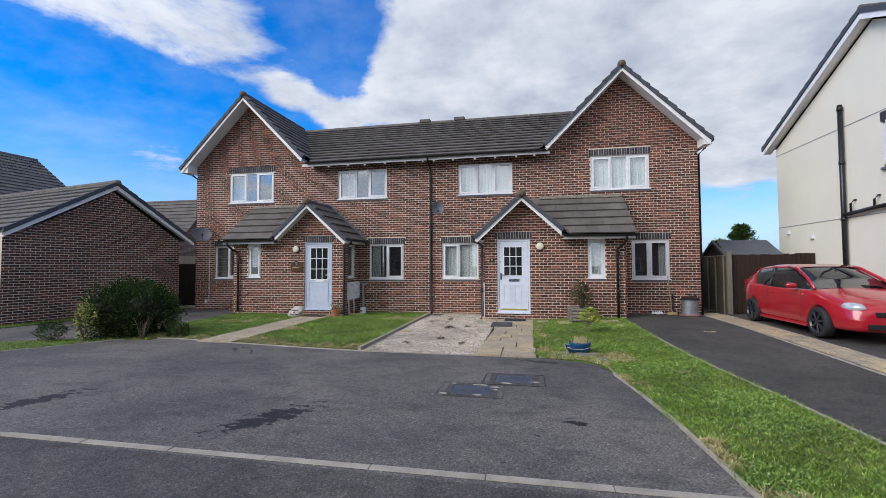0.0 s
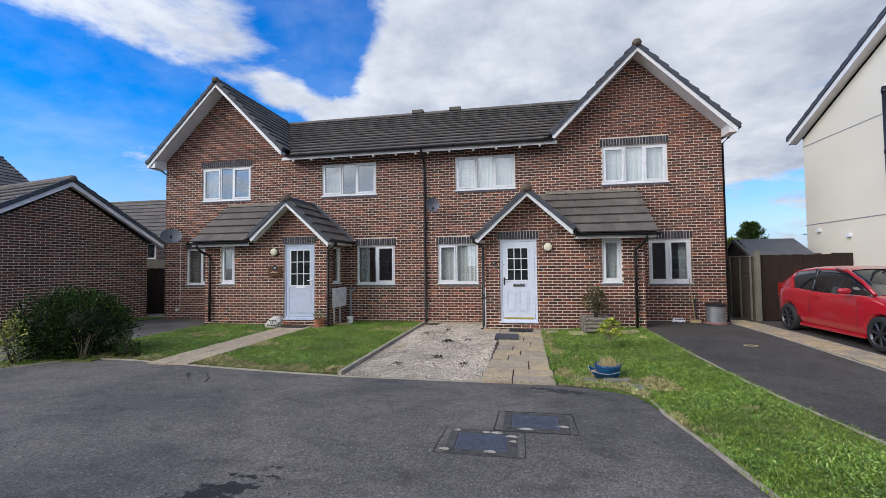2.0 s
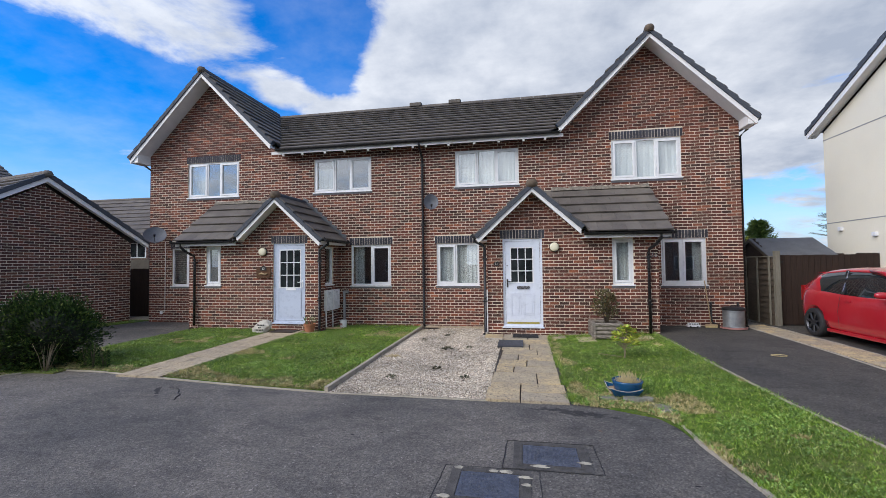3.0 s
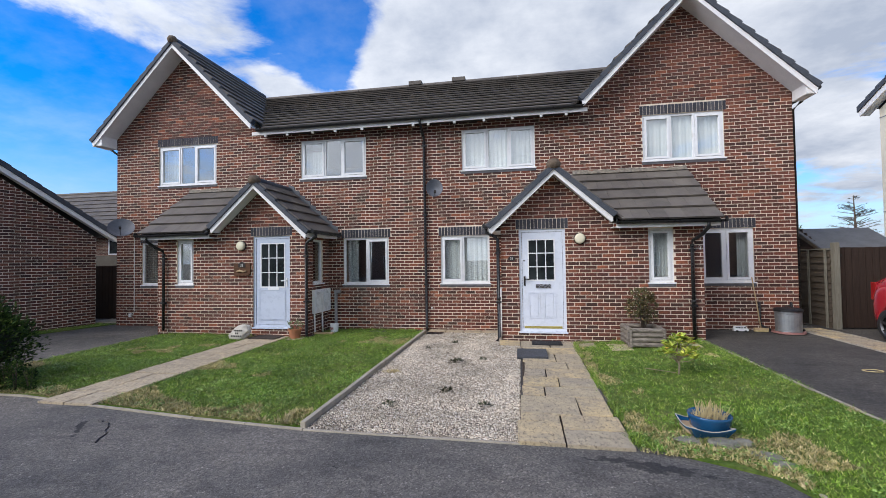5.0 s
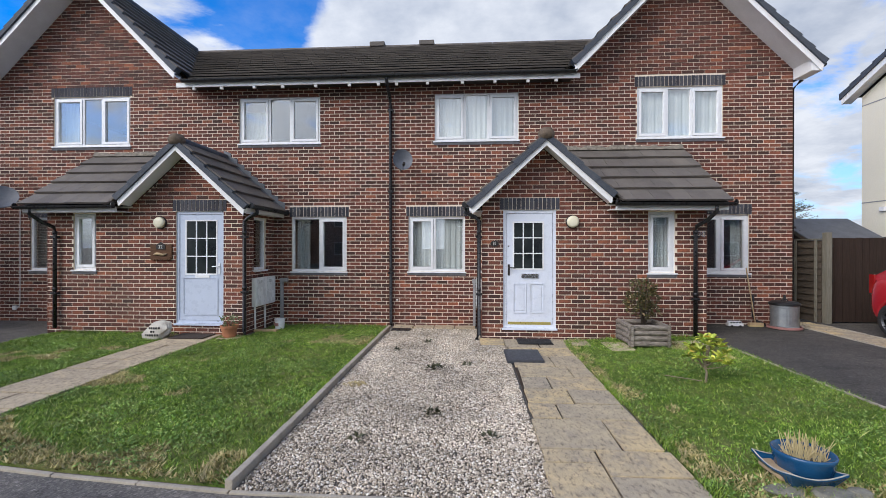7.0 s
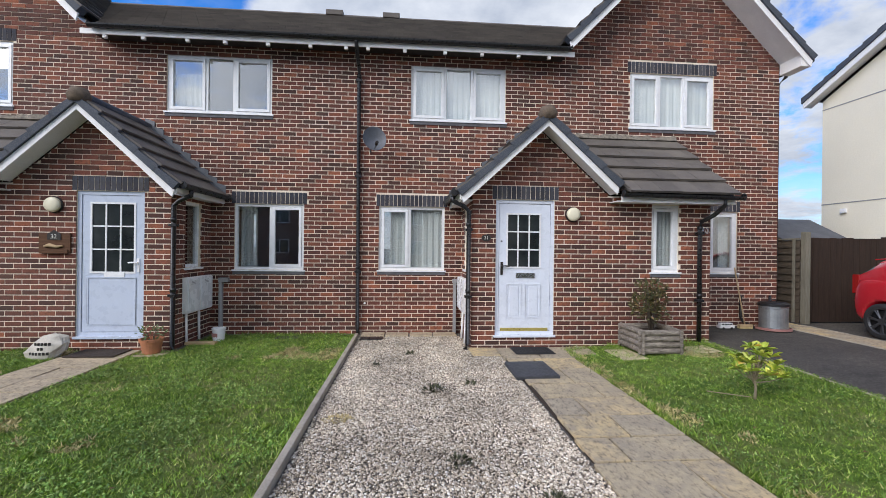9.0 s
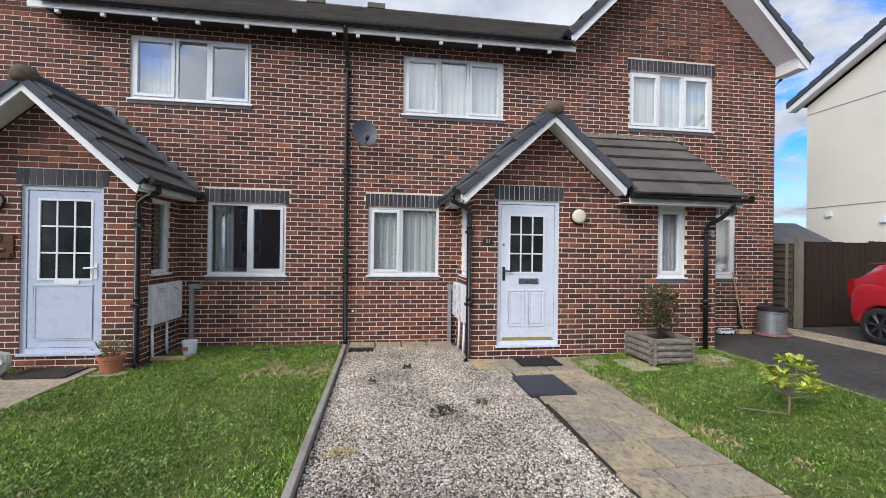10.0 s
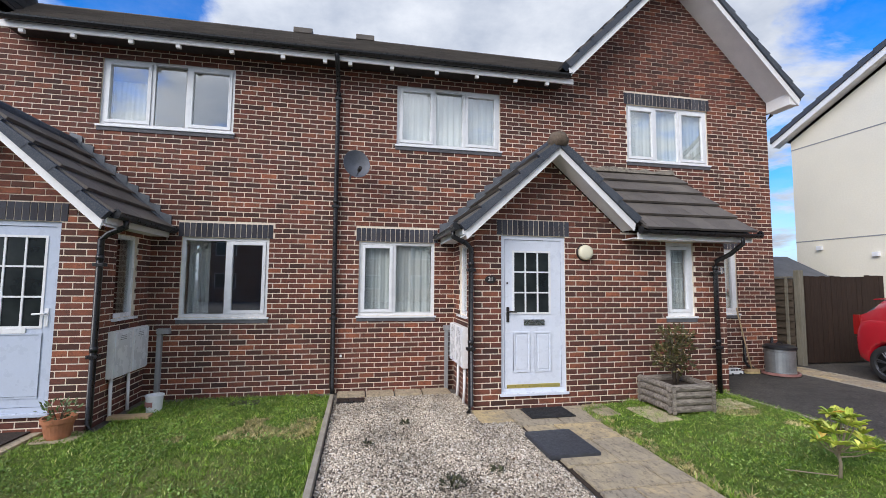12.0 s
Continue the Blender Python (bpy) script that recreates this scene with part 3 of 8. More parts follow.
def lay_tiles(m, o, u, s, courses, gauge, interval, width=0.30, lift=0.062, seed=1):
    """Overlapping roof tiles on a slope: o the eaves corner, u along the eaves, s up the slope; interval(s) gives the ends along u."""
    o, u, s = Vector(o), Vector(u).normalized(), Vector(s).normalized()
    n = u.cross(s).normalized()
    n = n if n.z > 0 else -n
    rng = random.Random(seed)
    for k in range(courses):
        s0, s1 = k * gauge - 0.02, (k + 1) * gauge + 0.03
        (a0, b0), (a1, b1) = interval(max(0, s0)), interval(s1)
        start = min(a0, a1)
        j = math.floor(start / width) - 1
        shift = width / 2 if k % 2 else 0
        while j * width + shift < max(b0, b1):
            l, r = j * width + shift + 0.0025, (j + 1) * width + shift - 0.0025
            j += 1
            q = [min(max(l, a0), b0), min(max(r, a0), b0), min(max(r, a1), b1), min(max(l, a1), b1)]
            if q[1] - q[0] < 0.01 and q[2] - q[3] < 0.01:
                continue
            h = lift + rng.uniform(-0.003, 0.004)
            t = 0.034
            e = [o + u * q[0] + s * s0, o + u * q[1] + s * s0, o + u * q[2] + s * s1, o + u * q[3] + s * s1]
            hs = (h, h, 0.012, 0.012)
            m.add([p + n * (v - t) for p, v in zip(e, hs)] + [p + n * v for p, v in zip(e, hs)],
                  [(3, 2, 1, 0), (4, 5, 6, 7), (0, 1, 5, 4), (1, 2, 6, 5), (2, 3, 7, 6), (3, 0, 4, 7)])


# ---- ground ----
def stepped(a, b, step):
    n = max(1, round((b - a) / step))
    return [a + (b - a) * i / n for i in range(n + 1)]


def height_sheet(xs, ys, dz=0.0):
    m = Mesh()
    nx = len(xs)
    m.add([(x, y, level(x, y) + dz) for y in ys for x in xs], [(j * nx + i, j * nx + i + 1, (j + 1) * nx + i + 1, (j + 1) * nx + i) for j in range(len(ys) - 1) for i in range(nx - 1)])
    return m


far = [-1500, -400, -120, -50, -25]
ground = height_sheet(far + stepped(-16, 14, 0.5) + [-v for v in far[::-1]], far + stepped(-18, 6, 0.5) + [-v for v in far[::-1]]).ob("ground", M_ROAD, smooth=True)
tagged(ground, "dark grey worn asphalt with damp stains", "asphalt", kind="structure")


def band(name, along, lo, hi, material, dz, label, category, cols=14, across_y=True, skirt=0.12):
    """A raised sheet between two edges given as functions of the running coordinate. Returns the object and a sampler."""
    m = Mesh()
    pts = []
    for a in along:
        p, q = lo(a), hi(a)
        for c in range(cols + 1):
            b = p + (q - p) * c / cols
            x, y = (a, b) if across_y else (b, a)
            pts.append((x, y, level(x, y) + dz))
    w = cols + 1
    rows = len(along)
    faces = [(j * w + i, j * w + i + 1, (j + 1) * w + i + 1, (j + 1) * w + i) for j in range(rows - 1) for i in range(cols)]
    rim = [i for i in range(w)] + [j * w + cols for j in range(1, rows)] + [(rows - 1) * w + i for i in range(cols - 1, -1, -1)] + [j * w for j in range(rows - 2, 0, -1)]
    n = len(pts)
    pts += [(pts[i][0], pts[i][1], pts[i][2] - skirt) for i in rim]
    faces += [(rim[k], rim[(k + 1) % len(rim)], n + (k + 1) % len(rim), n + k) for k in range(len(rim))]
    m.add(pts, faces)
    o = m.ob(name, material)
    tagged(o, label, category, kind="structure")

    def sample(rng):
        a = rng.uniform(along[0], along[-1])
        b = rng.uniform(0, 1)
        p, q = lo(a), hi(a)
        b = p + (q - p) * b
        x, y = (a, b) if across_y else (b, a)
        return x, y, level(x, y) + dz

    area = sum((along[i + 1] - along[i]) * (hi(along[i]) - lo(along[i])) for i in range(rows - 1))
    return o, sample, area


def curve(*pts):
    """A smooth reading between given pairs."""
    xs, ys = zip(*pts)
    return lambda v: float(np.interp(v, xs, ys))


front = curve((-9.5, -5.95), (-8.3, -5.80), (-7.5, -5.66), (-6.4, -5.66), (-5.1, -5.86), (-3.6, -6.04), (-2.2, -6.16), (1.0, -6.18))
lawn_east_l = curve((-14, 2.75), (-10.4, 2.44), (-9.0, 2.36), (-8.0, 2.24), (-7.2, 2.12), (-6.6, 2.02), (-6.3, 1.75), (-6.2, 1.05), (-1.2, 1.0))
lawn_east_r = curve((-14, 4.30), (-9.2, 3.93), (-8.1, 3.82), (-7.1, 3.68), (-6.0, 3.55), (-4.0, 3.43), (-1.2, 3.38))
lawns = [
    band("lawn", stepped(-8.5, -6.02, 0.25), lambda x: front(x) + 0.08, lambda x: -1.27, M_LAWN, 0.02, "short mown lawn beside the west house's path", "lawn"),
    band("lawn", stepped(-5.13, -4.66, 0.2), lambda x: front(x) + 0.08, lambda x: -1.35, M_LAWN, 0.02, "short mown lawn between path and gravel", "lawn"),
    band("lawn", stepped(-4.66, -2.26, 0.2), lambda x: front(x) + 0.08, lambda x: -0.22, M_LAWN, 0.02, "short mown lawn between path and gravel", "lawn"),
    band("lawn", stepped(-14, -1.27, 0.25), lawn_east_l, lawn_east_r, M_LAWN, 0.02, "patchy green lawn beside the flagged path", "lawn", across_y=False),
    band("lawn", stepped(-10.6, -7.2, 0.2), lambda x: max(-8.9, -5.85 + (x + 7.75) * 1.45) if x < -7.75 else -5.85, lambda x: -5.75 + 0.45 * (x + 8.0) if x < -8.0 else -5.2, M_LAWN, 0.02, "narrow grass verge around a bush", "verge"),
    band("lawn", stepped(-6.2, 0.2, 0.4), lambda y: -13.8 + 0.205 * (y + 6.2) - 0.5, lambda y: -12.45 + 0.205 * (y + 4.8), M_LAWN, 0.02, "strip of grass along the garage wall", "verge", across_y=False),
]
band("pavement", stepped(-13.5, -0.02, 0.5), lambda y: lawn_east_r(y) if y < -1.2 else 3.51, lambda y: 5.78, M_DRIVE, 0.012, "smooth dark asphalt drive", "drive", across_y=False)
band("pavement", stepped(-10.5, 1.2, 0.5), lambda y: 6.42, lambda y: 8.85, M_DRIVE, 0.012, "dark asphalt parking space", "drive", across_y=False)
band("pavement", stepped(-20, -10.57, 0.5), lambda y: -14.0, lambda y: lawn_east_l(y) - 0.03, M_FRONT, 0.006, "blue-grey asphalt of the street", "road", across_y=False)
gravel, gravel_at, _a = band("gravel_bed", stepped(-2.17, 0.0, 0.2), lambda x: front(x) + 0.05, lambda x: -0.36 if x < -0.4 else -1.60, M_BED, 0.005, "bed of pale stone chippings", "gravel")


# kerbs and edgings, in short lengths
def edging(pts, width, top, label, length=0.9, material=M_CONC):
    """A line of concrete edging stones with thin joints."""
    t = thing("kerb", label, "kerb")
    rng = random.Random(len(pts) * 7 + int(width * 1000))
    p = [Vector((*q, 0)) for q in pts]
    path = []
    for a, b in zip(p, p[1:]):
        n = max(1, round((b - a).length / length))
        path += [(a + (b - a) * i / n, a + (b - a) * (i + 1) / n) for i in range(n)]
    for a, b in path:
        d = (b - a).normalized()
        s = Vector((-d.y, d.x, 0)) * (width / 2)
        a, b = a + d * 0.004, b - d * 0.004
        j = rng.uniform(-0.004, 0.004)
        za, zb = level(a.x, a.y) + top + j, level(b.x, b.y) + top + j
        v = [a - s, b - s, b + s, a + s]
        Mesh().add([(q.x, q.y, -0.42) for q in v] + [(q.x, q.y, z) for q, z in zip(v, (za, zb, zb, za))],
                   [(3, 2, 1, 0), (4, 5, 6, 7), (0, 1, 5, 4), (1, 2, 6, 5), (2, 3, 7, 6), (3, 0, 4, 7)]).ob("edging_stone", material, t, bevel=0.008)
    tagged(t, kind="structure")
    return t


edging([(-2.215, -0.35), (-2.215, -6.12)], 0.055, 0.075, "pale concrete edging between lawn and gravel")
edging([(x, front(x) + 0.03) for x in (-7.2, -6.4, -5.1, -3.6, -2.2, 0.0)], 0.036, 0.018, "thin concrete edging along the asphalt")
edging([(2.10, -6.75), (2.12, -7.2), (2.24, -8.0), (2.36, -9.0), (2.44, -10.4), (2.75, -14)], 0.036, 0.028, "thin concrete edging beside the lawn")
edging([(3.38, -1.30), (3.43, -4.0), (3.55, -6.0), (3.68, -7.1), (3.82, -8.1), (3.93, -9.2), (4.30, -14)], 0.036, 0.035, "thin concrete edging between lawn and drive")
edging([(-14, -10.62), (2.42, -10.43)], 0.075, 0.010, "pale flush kerb line across the asphalt")
edging([(-8.52, -1.25), (-8.52, -4.6), (-8.3, -5.3)], 0.036, 0.02, "thin concrete edging beside the lawn")
edging([(-7.2, -5.66), (-7.75, -5.86), (-8.6, -7.15), (-9.9, -9.0)], 0.036, 0.02, "thin concrete edging beside the verge")
edging([(5.80, -0.05), (5.74, -4.6), (5.74, -10.5)], 0.06, 0.02, "row of small pale setts along the drive", 0.16)
edging([(6.42, 0.1), (6.40, -4.2), (6.42, -10.5)], 0.05, 0.02, "row of small pale setts along the drive", 0.16)


# ---- windows and doors ----
def frame_ring(m, x0, x1, z0, z1, y0, y1, w):
    m.box(x0, y0, z0, x1, y1, z0 + w)
    m.box(x0, y0, z1 - w, x1, y1, z1)
    m.box(x0, y0, z0 + w, x0 + w, y1, z1 - w)
    m.box(x1 - w, y0, z0 + w, x1, y1, z1 - w)


def window(house, x0, x1, z0, z1, parts, y=0.0, about=None, sill="white"):
    """parts: (share of the width, opens) for each light."""
    f = Mesh(about)
    frame_ring(f, x0, x1, z0, z1, y + 0.035, y + 0.105, 0.045)
    total = sum(p for p, _ in parts)
    x = x0 + 0.045
    width = x1 - x0 - 0.09
    lights = []
    for i, (share, opens) in enumerate(parts):
        xe = x + width * share / total
        if i < len(parts) - 1:
            f.box(xe - 0.022, y + 0.038, z0 + 0.045, xe + 0.022, y + 0.104, z1 - 0.045)
        a, b = x + (0.022 if i else 0), xe - (0.022 if i < len(parts) - 1 else 0)
        lights.append((a, b, opens))
        x = xe
    w = f.ob("window", M_UPVC, house, "white plastic window frame", bevel=0.004)
    for a, b, opens in lights:
        g = 0.012
        if opens:
            s = Mesh(about)
            frame_ring(s, a + 0.004, b - 0.004, z0 + 0.049, z1 - 0.049, y + 0.022, y + 0.08, 0.048)
            s.ob("sash", M_UPVC, w, bevel=0.005)
            g = 0.05
        p = Mesh(about).box(a + g, y + 0.058, z0 + 0.045 + g, b - g, y + 0.064, z1 - 0.045 - g).ob("pane", M_GLASS, w)
        p.visible_shadow = False
    Mesh(about).box(x0 - 0.03, y - 0.035, z0 - 0.03, x1 + 0.03, y + 0.06, z0 - 0.002).ob("window_sill", M_UPVC if sill == "white" else M_SILL, w, bevel=0.006)
    if sill == "white":
        Mesh(about).prism([(x0 - 0.02, y - 0.012, z0 - 0.085), (x0 - 0.02, y - 0.02, z0 - 0.032), (x0 - 0.02, y + 0.05, z0 - 0.032), (x0 - 0.02, y + 0.05, z0 - 0.085)], (x1 - x0 + 0.04, 0, 0)).ob("sill_brick", M_SILL, w, bevel=0.004)
    return w


def lintel(house, x0, x1, z, y=0.0, about=None):
    """A soldier course of blue-grey bricks."""
    n = round((x1 - x0) / 0.075)
    w = (x1 - x0) / n
    bed = Mesh(about).box(x0 + 0.01, y + 0.004, z + 0.012, x1 - 0.01, y + 0.06, z + 0.2).ob("lintel", M_MORTAR, house, "soldier course of blue-grey bricks")
    brick = Mesh().box(-w / 2 + 0.0045, -0.003, 0.005, w / 2 - 0.0045, 0.05, 0.210).mesh("soldier_brick", M_BLUE, bevel=0.003)
    for i in range(n):
        o = new("soldier_brick", brick)
        o.parent = bed
        x = x0 + w * (i + 0.5)
        o.location = (x if about is None else 2 * about - x, y + 0.0006 * ((i * 7) % 5 - 2), z)


def curtain(x0, x1, z0, z1, y, label, about=None, waves=9, depth=0.025, cloth=None):
    """Hanging net cloth with upright folds."""
    m = Mesh(about)
    n = int((x1 - x0) / 0.012)
    rng = random.Random(int(x0 * 100))
    ph = [rng.uniform(0, 6.28) for _ in range(3)]
    row = []
    for i in range(n + 1):
        u = i / n
        row.append((x0 + (x1 - x0) * u, depth * (math.sin(waves * 6.28 * u + ph[0]) + 0.5 * math.sin(waves * 2.3 * 6.28 * u + ph[1]))))
    zs = [z0, (z0 + z1) / 2, z1]
    m.add([(x, y + d * (0.6 + 0.4 * (1 - k / 2)), z) for k, z in enumerate(zs) for x, d in row], [(k * (n + 1) + i, k * (n + 1) + i + 1, (k + 1) * (n + 1) + i + 1, (k + 1) * (n + 1) + i) for k in range(2) for i in range(n)])
    o = m.ob("net_curtain", cloth or M_NET, smooth=True)
    return tagged(o, label, "curtain")


# ---- the pair of terraced houses ----
PARTY, EAVE = -2.27, 4.85
EAST = dict(x0=PARTY, x1=5.80, apex=3.66, ridge=7.31, lo=1.42, hi=6.01)
WEST = dict(x0=-11.23, x1=PARTY, apex=-9.00, ridge=7.47, lo=-11.52, hi=-6.66)
house_e = thing("terraced_house", "two-storey red-brick terraced house with gable and tiled porch", "house", "terrace")
house_w = thing("terraced_house", "two-storey red-brick terraced house with gable and dish", "house", "terrace")
WINDOWS = {  # x0, x1, z0, z1, lights, lintel
    "e": [(-1.335, 0.408, 3.66, 4.665, [(1, 1), (0.85, 0), (1, 1)], False), (2.79, 4.47, 3.66, 4.70, [(1, 1), (0.85, 0), (1, 1)], True),
          (-1.885, -0.695, 0.93, 2.08, [(0.85, 1), (1, 0)], True), (3.93, 4.98, 0.93, 2.10, [(0.9, 1), (1, 1)], True)],
    "w": [(-5.57, -3.785, 3.66, 4.665, [(1, 1), (0.75, 0), (1, 1)], False), (-9.85, -8.05, 3.66, 4.75, [(1, 1), (0.7, 0), (1, 1)], True),
          (-4.405, -3.206, 0.92, 2.08, [(1, 0), (0.95, 1)], True), (-10.40, -9.35, 0.92, 2.08, [(1, 0), (1, 1)], True)]}
BASE = -0.30
for key, house, d in (("e", house_e, EAST), ("w", house_w, WEST)):
    holes = [(a, b, c, e) for a, b, c, e, _, _ in WINDOWS[key]]
    brick_holes = holes + [(a - 0.05, b + 0.05, e, e + 0.215) for a, b, c, e, _, top in WINDOWS[key] if top]
    m = Mesh()
    wall_slab(m, (0, 0, 0), (1, 0, 0), (0, -1, 0), d["x0"], d["x1"], -0.6, EAVE, holes, 0.30)
    rise = d["ridge"] - 0.17
    half = rise - EAVE
    a, b = max(d["x0"], d["apex"] - half), min(d["x1"], d["apex"] + half)
    za, zb = rise - (d["apex"] - a), rise - (b - d["apex"])
    m.prism([(a, 0.007, EAVE), (b, 0.007, EAVE), (b, 0.007, zb + 0.001), (d["apex"], 0.007, rise), (a, 0.007, za + 0.001)], (0, 0.29, 0))
    side, s = (5.80, 1) if key == "e" else (-11.23, -1)
    m.box(min(side, side - 0.3 * s), 0.30, -0.6, max(side, side - 0.3 * s), 8.0, EAVE + 0.1)
    m.box(d["x0"], 7.7, -0.6, d["x1"], 8.0, EAVE)
    wall = m.ob("wall", M_MORTAR, house, "multi-coloured red and brown brick wall with pale mortar")
    m = Mesh()
    lay_bricks(m, (0, 0, 0), (1, 0, 0), (0, -1, 0), d["x0"], d["x1"], BASE, BASE + 69 * 0.075, brick_holes, phase=5.80 + 0.013 if key == "e" else -11.23)
    lay_bricks(m, (0, 0, 0), (1, 0, 0), (0, -1, 0), d["x0"], d["x1"], BASE + 69 * 0.075, rise, brick_holes, lambda z, d=d, rise=rise: (d["apex"] - (rise - z), d["apex"] + (rise - z)), phase=5.80 + 0.013 if key == "e" else -11.23)
    tagged(m.ob("brickwork", M_BRICKS, wall), kind="stuff")
    for a, b, c, e, lights, top in WINDOWS[key]:
        window(house, a, b, c, e, lights)
        if top:
            lintel(house, a - 0.05, b + 0.05, e)
    # rooms behind: floors, ceiling and partitions keep the daylight where it belongs
    m = Mesh()
    m.box(d["x0"] + 0.01, 0.30, -0.05, d["x1"] - 0.31 * (key == "e") - 0.01, 7.7, 0.05)
    m.box(d["x0"] + 0.01, 0.30, 2.45, d["x1"] - 0.01, 7.7, 2.65)
    m.box(d["x0"] + 0.01, 0.02, EAVE - 0.03, d["x1"] - 0.01, 7.7, EAVE - 0.01)
    for px in ((2.2, PARTY + 0.08) if key == "e" else (-7.1,)):
        m.box(px - 0.06, 0.30, 0.05, px + 0.06, 7.7, EAVE - 0.05)
    m.box(d["x0"] + 0.32, 4.0, 0.05, d["x1"] - 0.32, 4.1, EAVE - 0.05)
    m.ob("inner_wall", M_INNER, house, "plain plastered room walls")

# main roof over both houses, with valleys against the gables
RIDGE_Y, RIDGE_Z, EAVE_Y, EAVE_Z = 3.65, 7.37, -0.42, 4.875
roof = thing("tiled_roof", "dark weathered concrete-tiled roof over both houses", "roof")
run, rise = RIDGE_Y - EAVE_Y, RIDGE_Z - EAVE_Z
slope_len = math.hypot(run, rise)


def main_ends(s):
    z = EAVE_Z + s * rise / slope_len
    return WEST["apex"] + max(0.0, WEST["ridge"] - z), EAST["apex"] - max(0.0, EAST["ridge"] - z)


m = Mesh()
lay_tiles(m, (0, EAVE_Y, EAVE_Z), (1, 0, 0), (0, run, rise), 14, slope_len / 14, main_ends, lift=0.074, seed=3)
tagged(m.ob("roof_tiles", M_TILE, roof, "courses of dark concrete tiles"), kind="stuff")
m = Mesh()
zz = 0.03
m.add([(-6.4, EAVE_Y, EAVE_Z - zz), (1.3, EAVE_Y, EAVE_Z - zz), (3.66, RIDGE_Y, RIDGE_Z - zz), (-9.0, RIDGE_Y, RIDGE_Z - zz), (-11.4, 8.3, EAVE_Z - 0.6), (5.9, 8.3, EAVE_Z - 0.6)], [(0, 1, 2, 3), (3, 2, 5, 4)])
m.ob("roof_deck", M_DARKW, roof)
m = Mesh()
x = -8.95
while x < 3.5:
    m.tube([(x, RIDGE_Y, RIDGE_Z - 0.02), (min(x + 0.44, 3.6), RIDGE_Y, RIDGE_Z - 0.02)], 0.095, 12)
    x += 0.45
m.ob("ridge_tile", M_TILE, roof)
for x in (-3.35, -1.88):
    m = Mesh().box(x - 0.22, RIDGE_Y - 0.13, RIDGE_Z + 0.02, x + 0.22, RIDGE_Y + 0.13, RIDGE_Z + 0.15)
    m.ob("ridge_vent", M_TILE, roof, "raised dark ridge vent", bevel=0.02)

BARGE_Y = -0.50


def verge(house, apex, ridge, x_end, k, y, about, depth=0.17, over=0.30, caps=0.33, tile_t=0.05, soffit_to=-0.005):
    """Barge board, soffit and stepped verge caps down one side of a gable; k the slope."""
    sgn = 1 if x_end > apex else -1
    zt = ridge - 0.05
    ze = zt - abs(x_end - apex) * k
    pts = [(apex, y, zt), (x_end, y, ze), (x_end - sgn * 0.04, y, ze - depth), (apex, y, zt - depth * 1.02)]
    Mesh(about).prism(pts if sgn < 0 else pts[::-1], (0, 0.028, 0)).ob("barge_board", M_PAINT, house, "white painted barge board")
    if over > 0.05:
        y2 = soffit_to
        pts = [(apex, y + 0.028, zt - depth + 0.02), (x_end, y + 0.028, ze - depth + 0.03), (x_end, y2, ze - depth + 0.03), (apex, y2, zt - depth + 0.02)]
        Mesh(about).prism(pts if sgn > 0 else pts[::-1], (0, 0, 0.015)).ob("soffit", M_PAINT, house, "white soffit board")
    length = math.hypot(x_end - apex, ze - zt)
    n = round(length / caps)
    d = Vector((x_end - apex, 0, ze - zt)) / n
    up = Vector((-d.z * sgn, 0, d.x * sgn)).normalized()
    for i in range(n):
        p = Vector((apex, y, zt)) + d * i
        q = p + d * 1.06
        lift0, lift1 = up * 0.035, up * 0.068
        pts = [p - up * 0.045, q - up * 0.045, q + lift1, p + lift0]
        Mesh(about).prism([tuple(v + Vector((0, -0.035, 0))) for v in (pts if sgn < 0 else pts[::-1])], (0, 0.16, 0)).ob("verge_tile", M_SLATE, house, bevel=0.006)


def gutter(m, p, q, r=0.056):
    """A half-round gutter, open at the top."""
    p, q = Vector(p), Vector(q)
    d = (q - p).normalized()
    side = d.cross(Vector((0, 0, 1))).normalized()
    ring = [(math.cos(math.pi + math.pi * k / 8) * side + math.sin(math.pi + math.pi * k / 8) * Vector((0, 0, 1))) for k in range(9)]
    v = [e + r * c for e in (p, q) for c in ring] + [e + (r - 0.006) * c for e in (p, q) for c in ring]
    f = []
    for k in range(8):
        f += [(k, k + 1, 10 + k, 9 + k), (18 + k + 1, 18 + k, 27 + k, 28 + k)]
    m.add(v, f)
    m.tube([p + d * 0.001, p + d * 0.012], r, 12)
    m.tube([q - d * 0.012, q - d * 0.001], r, 12)


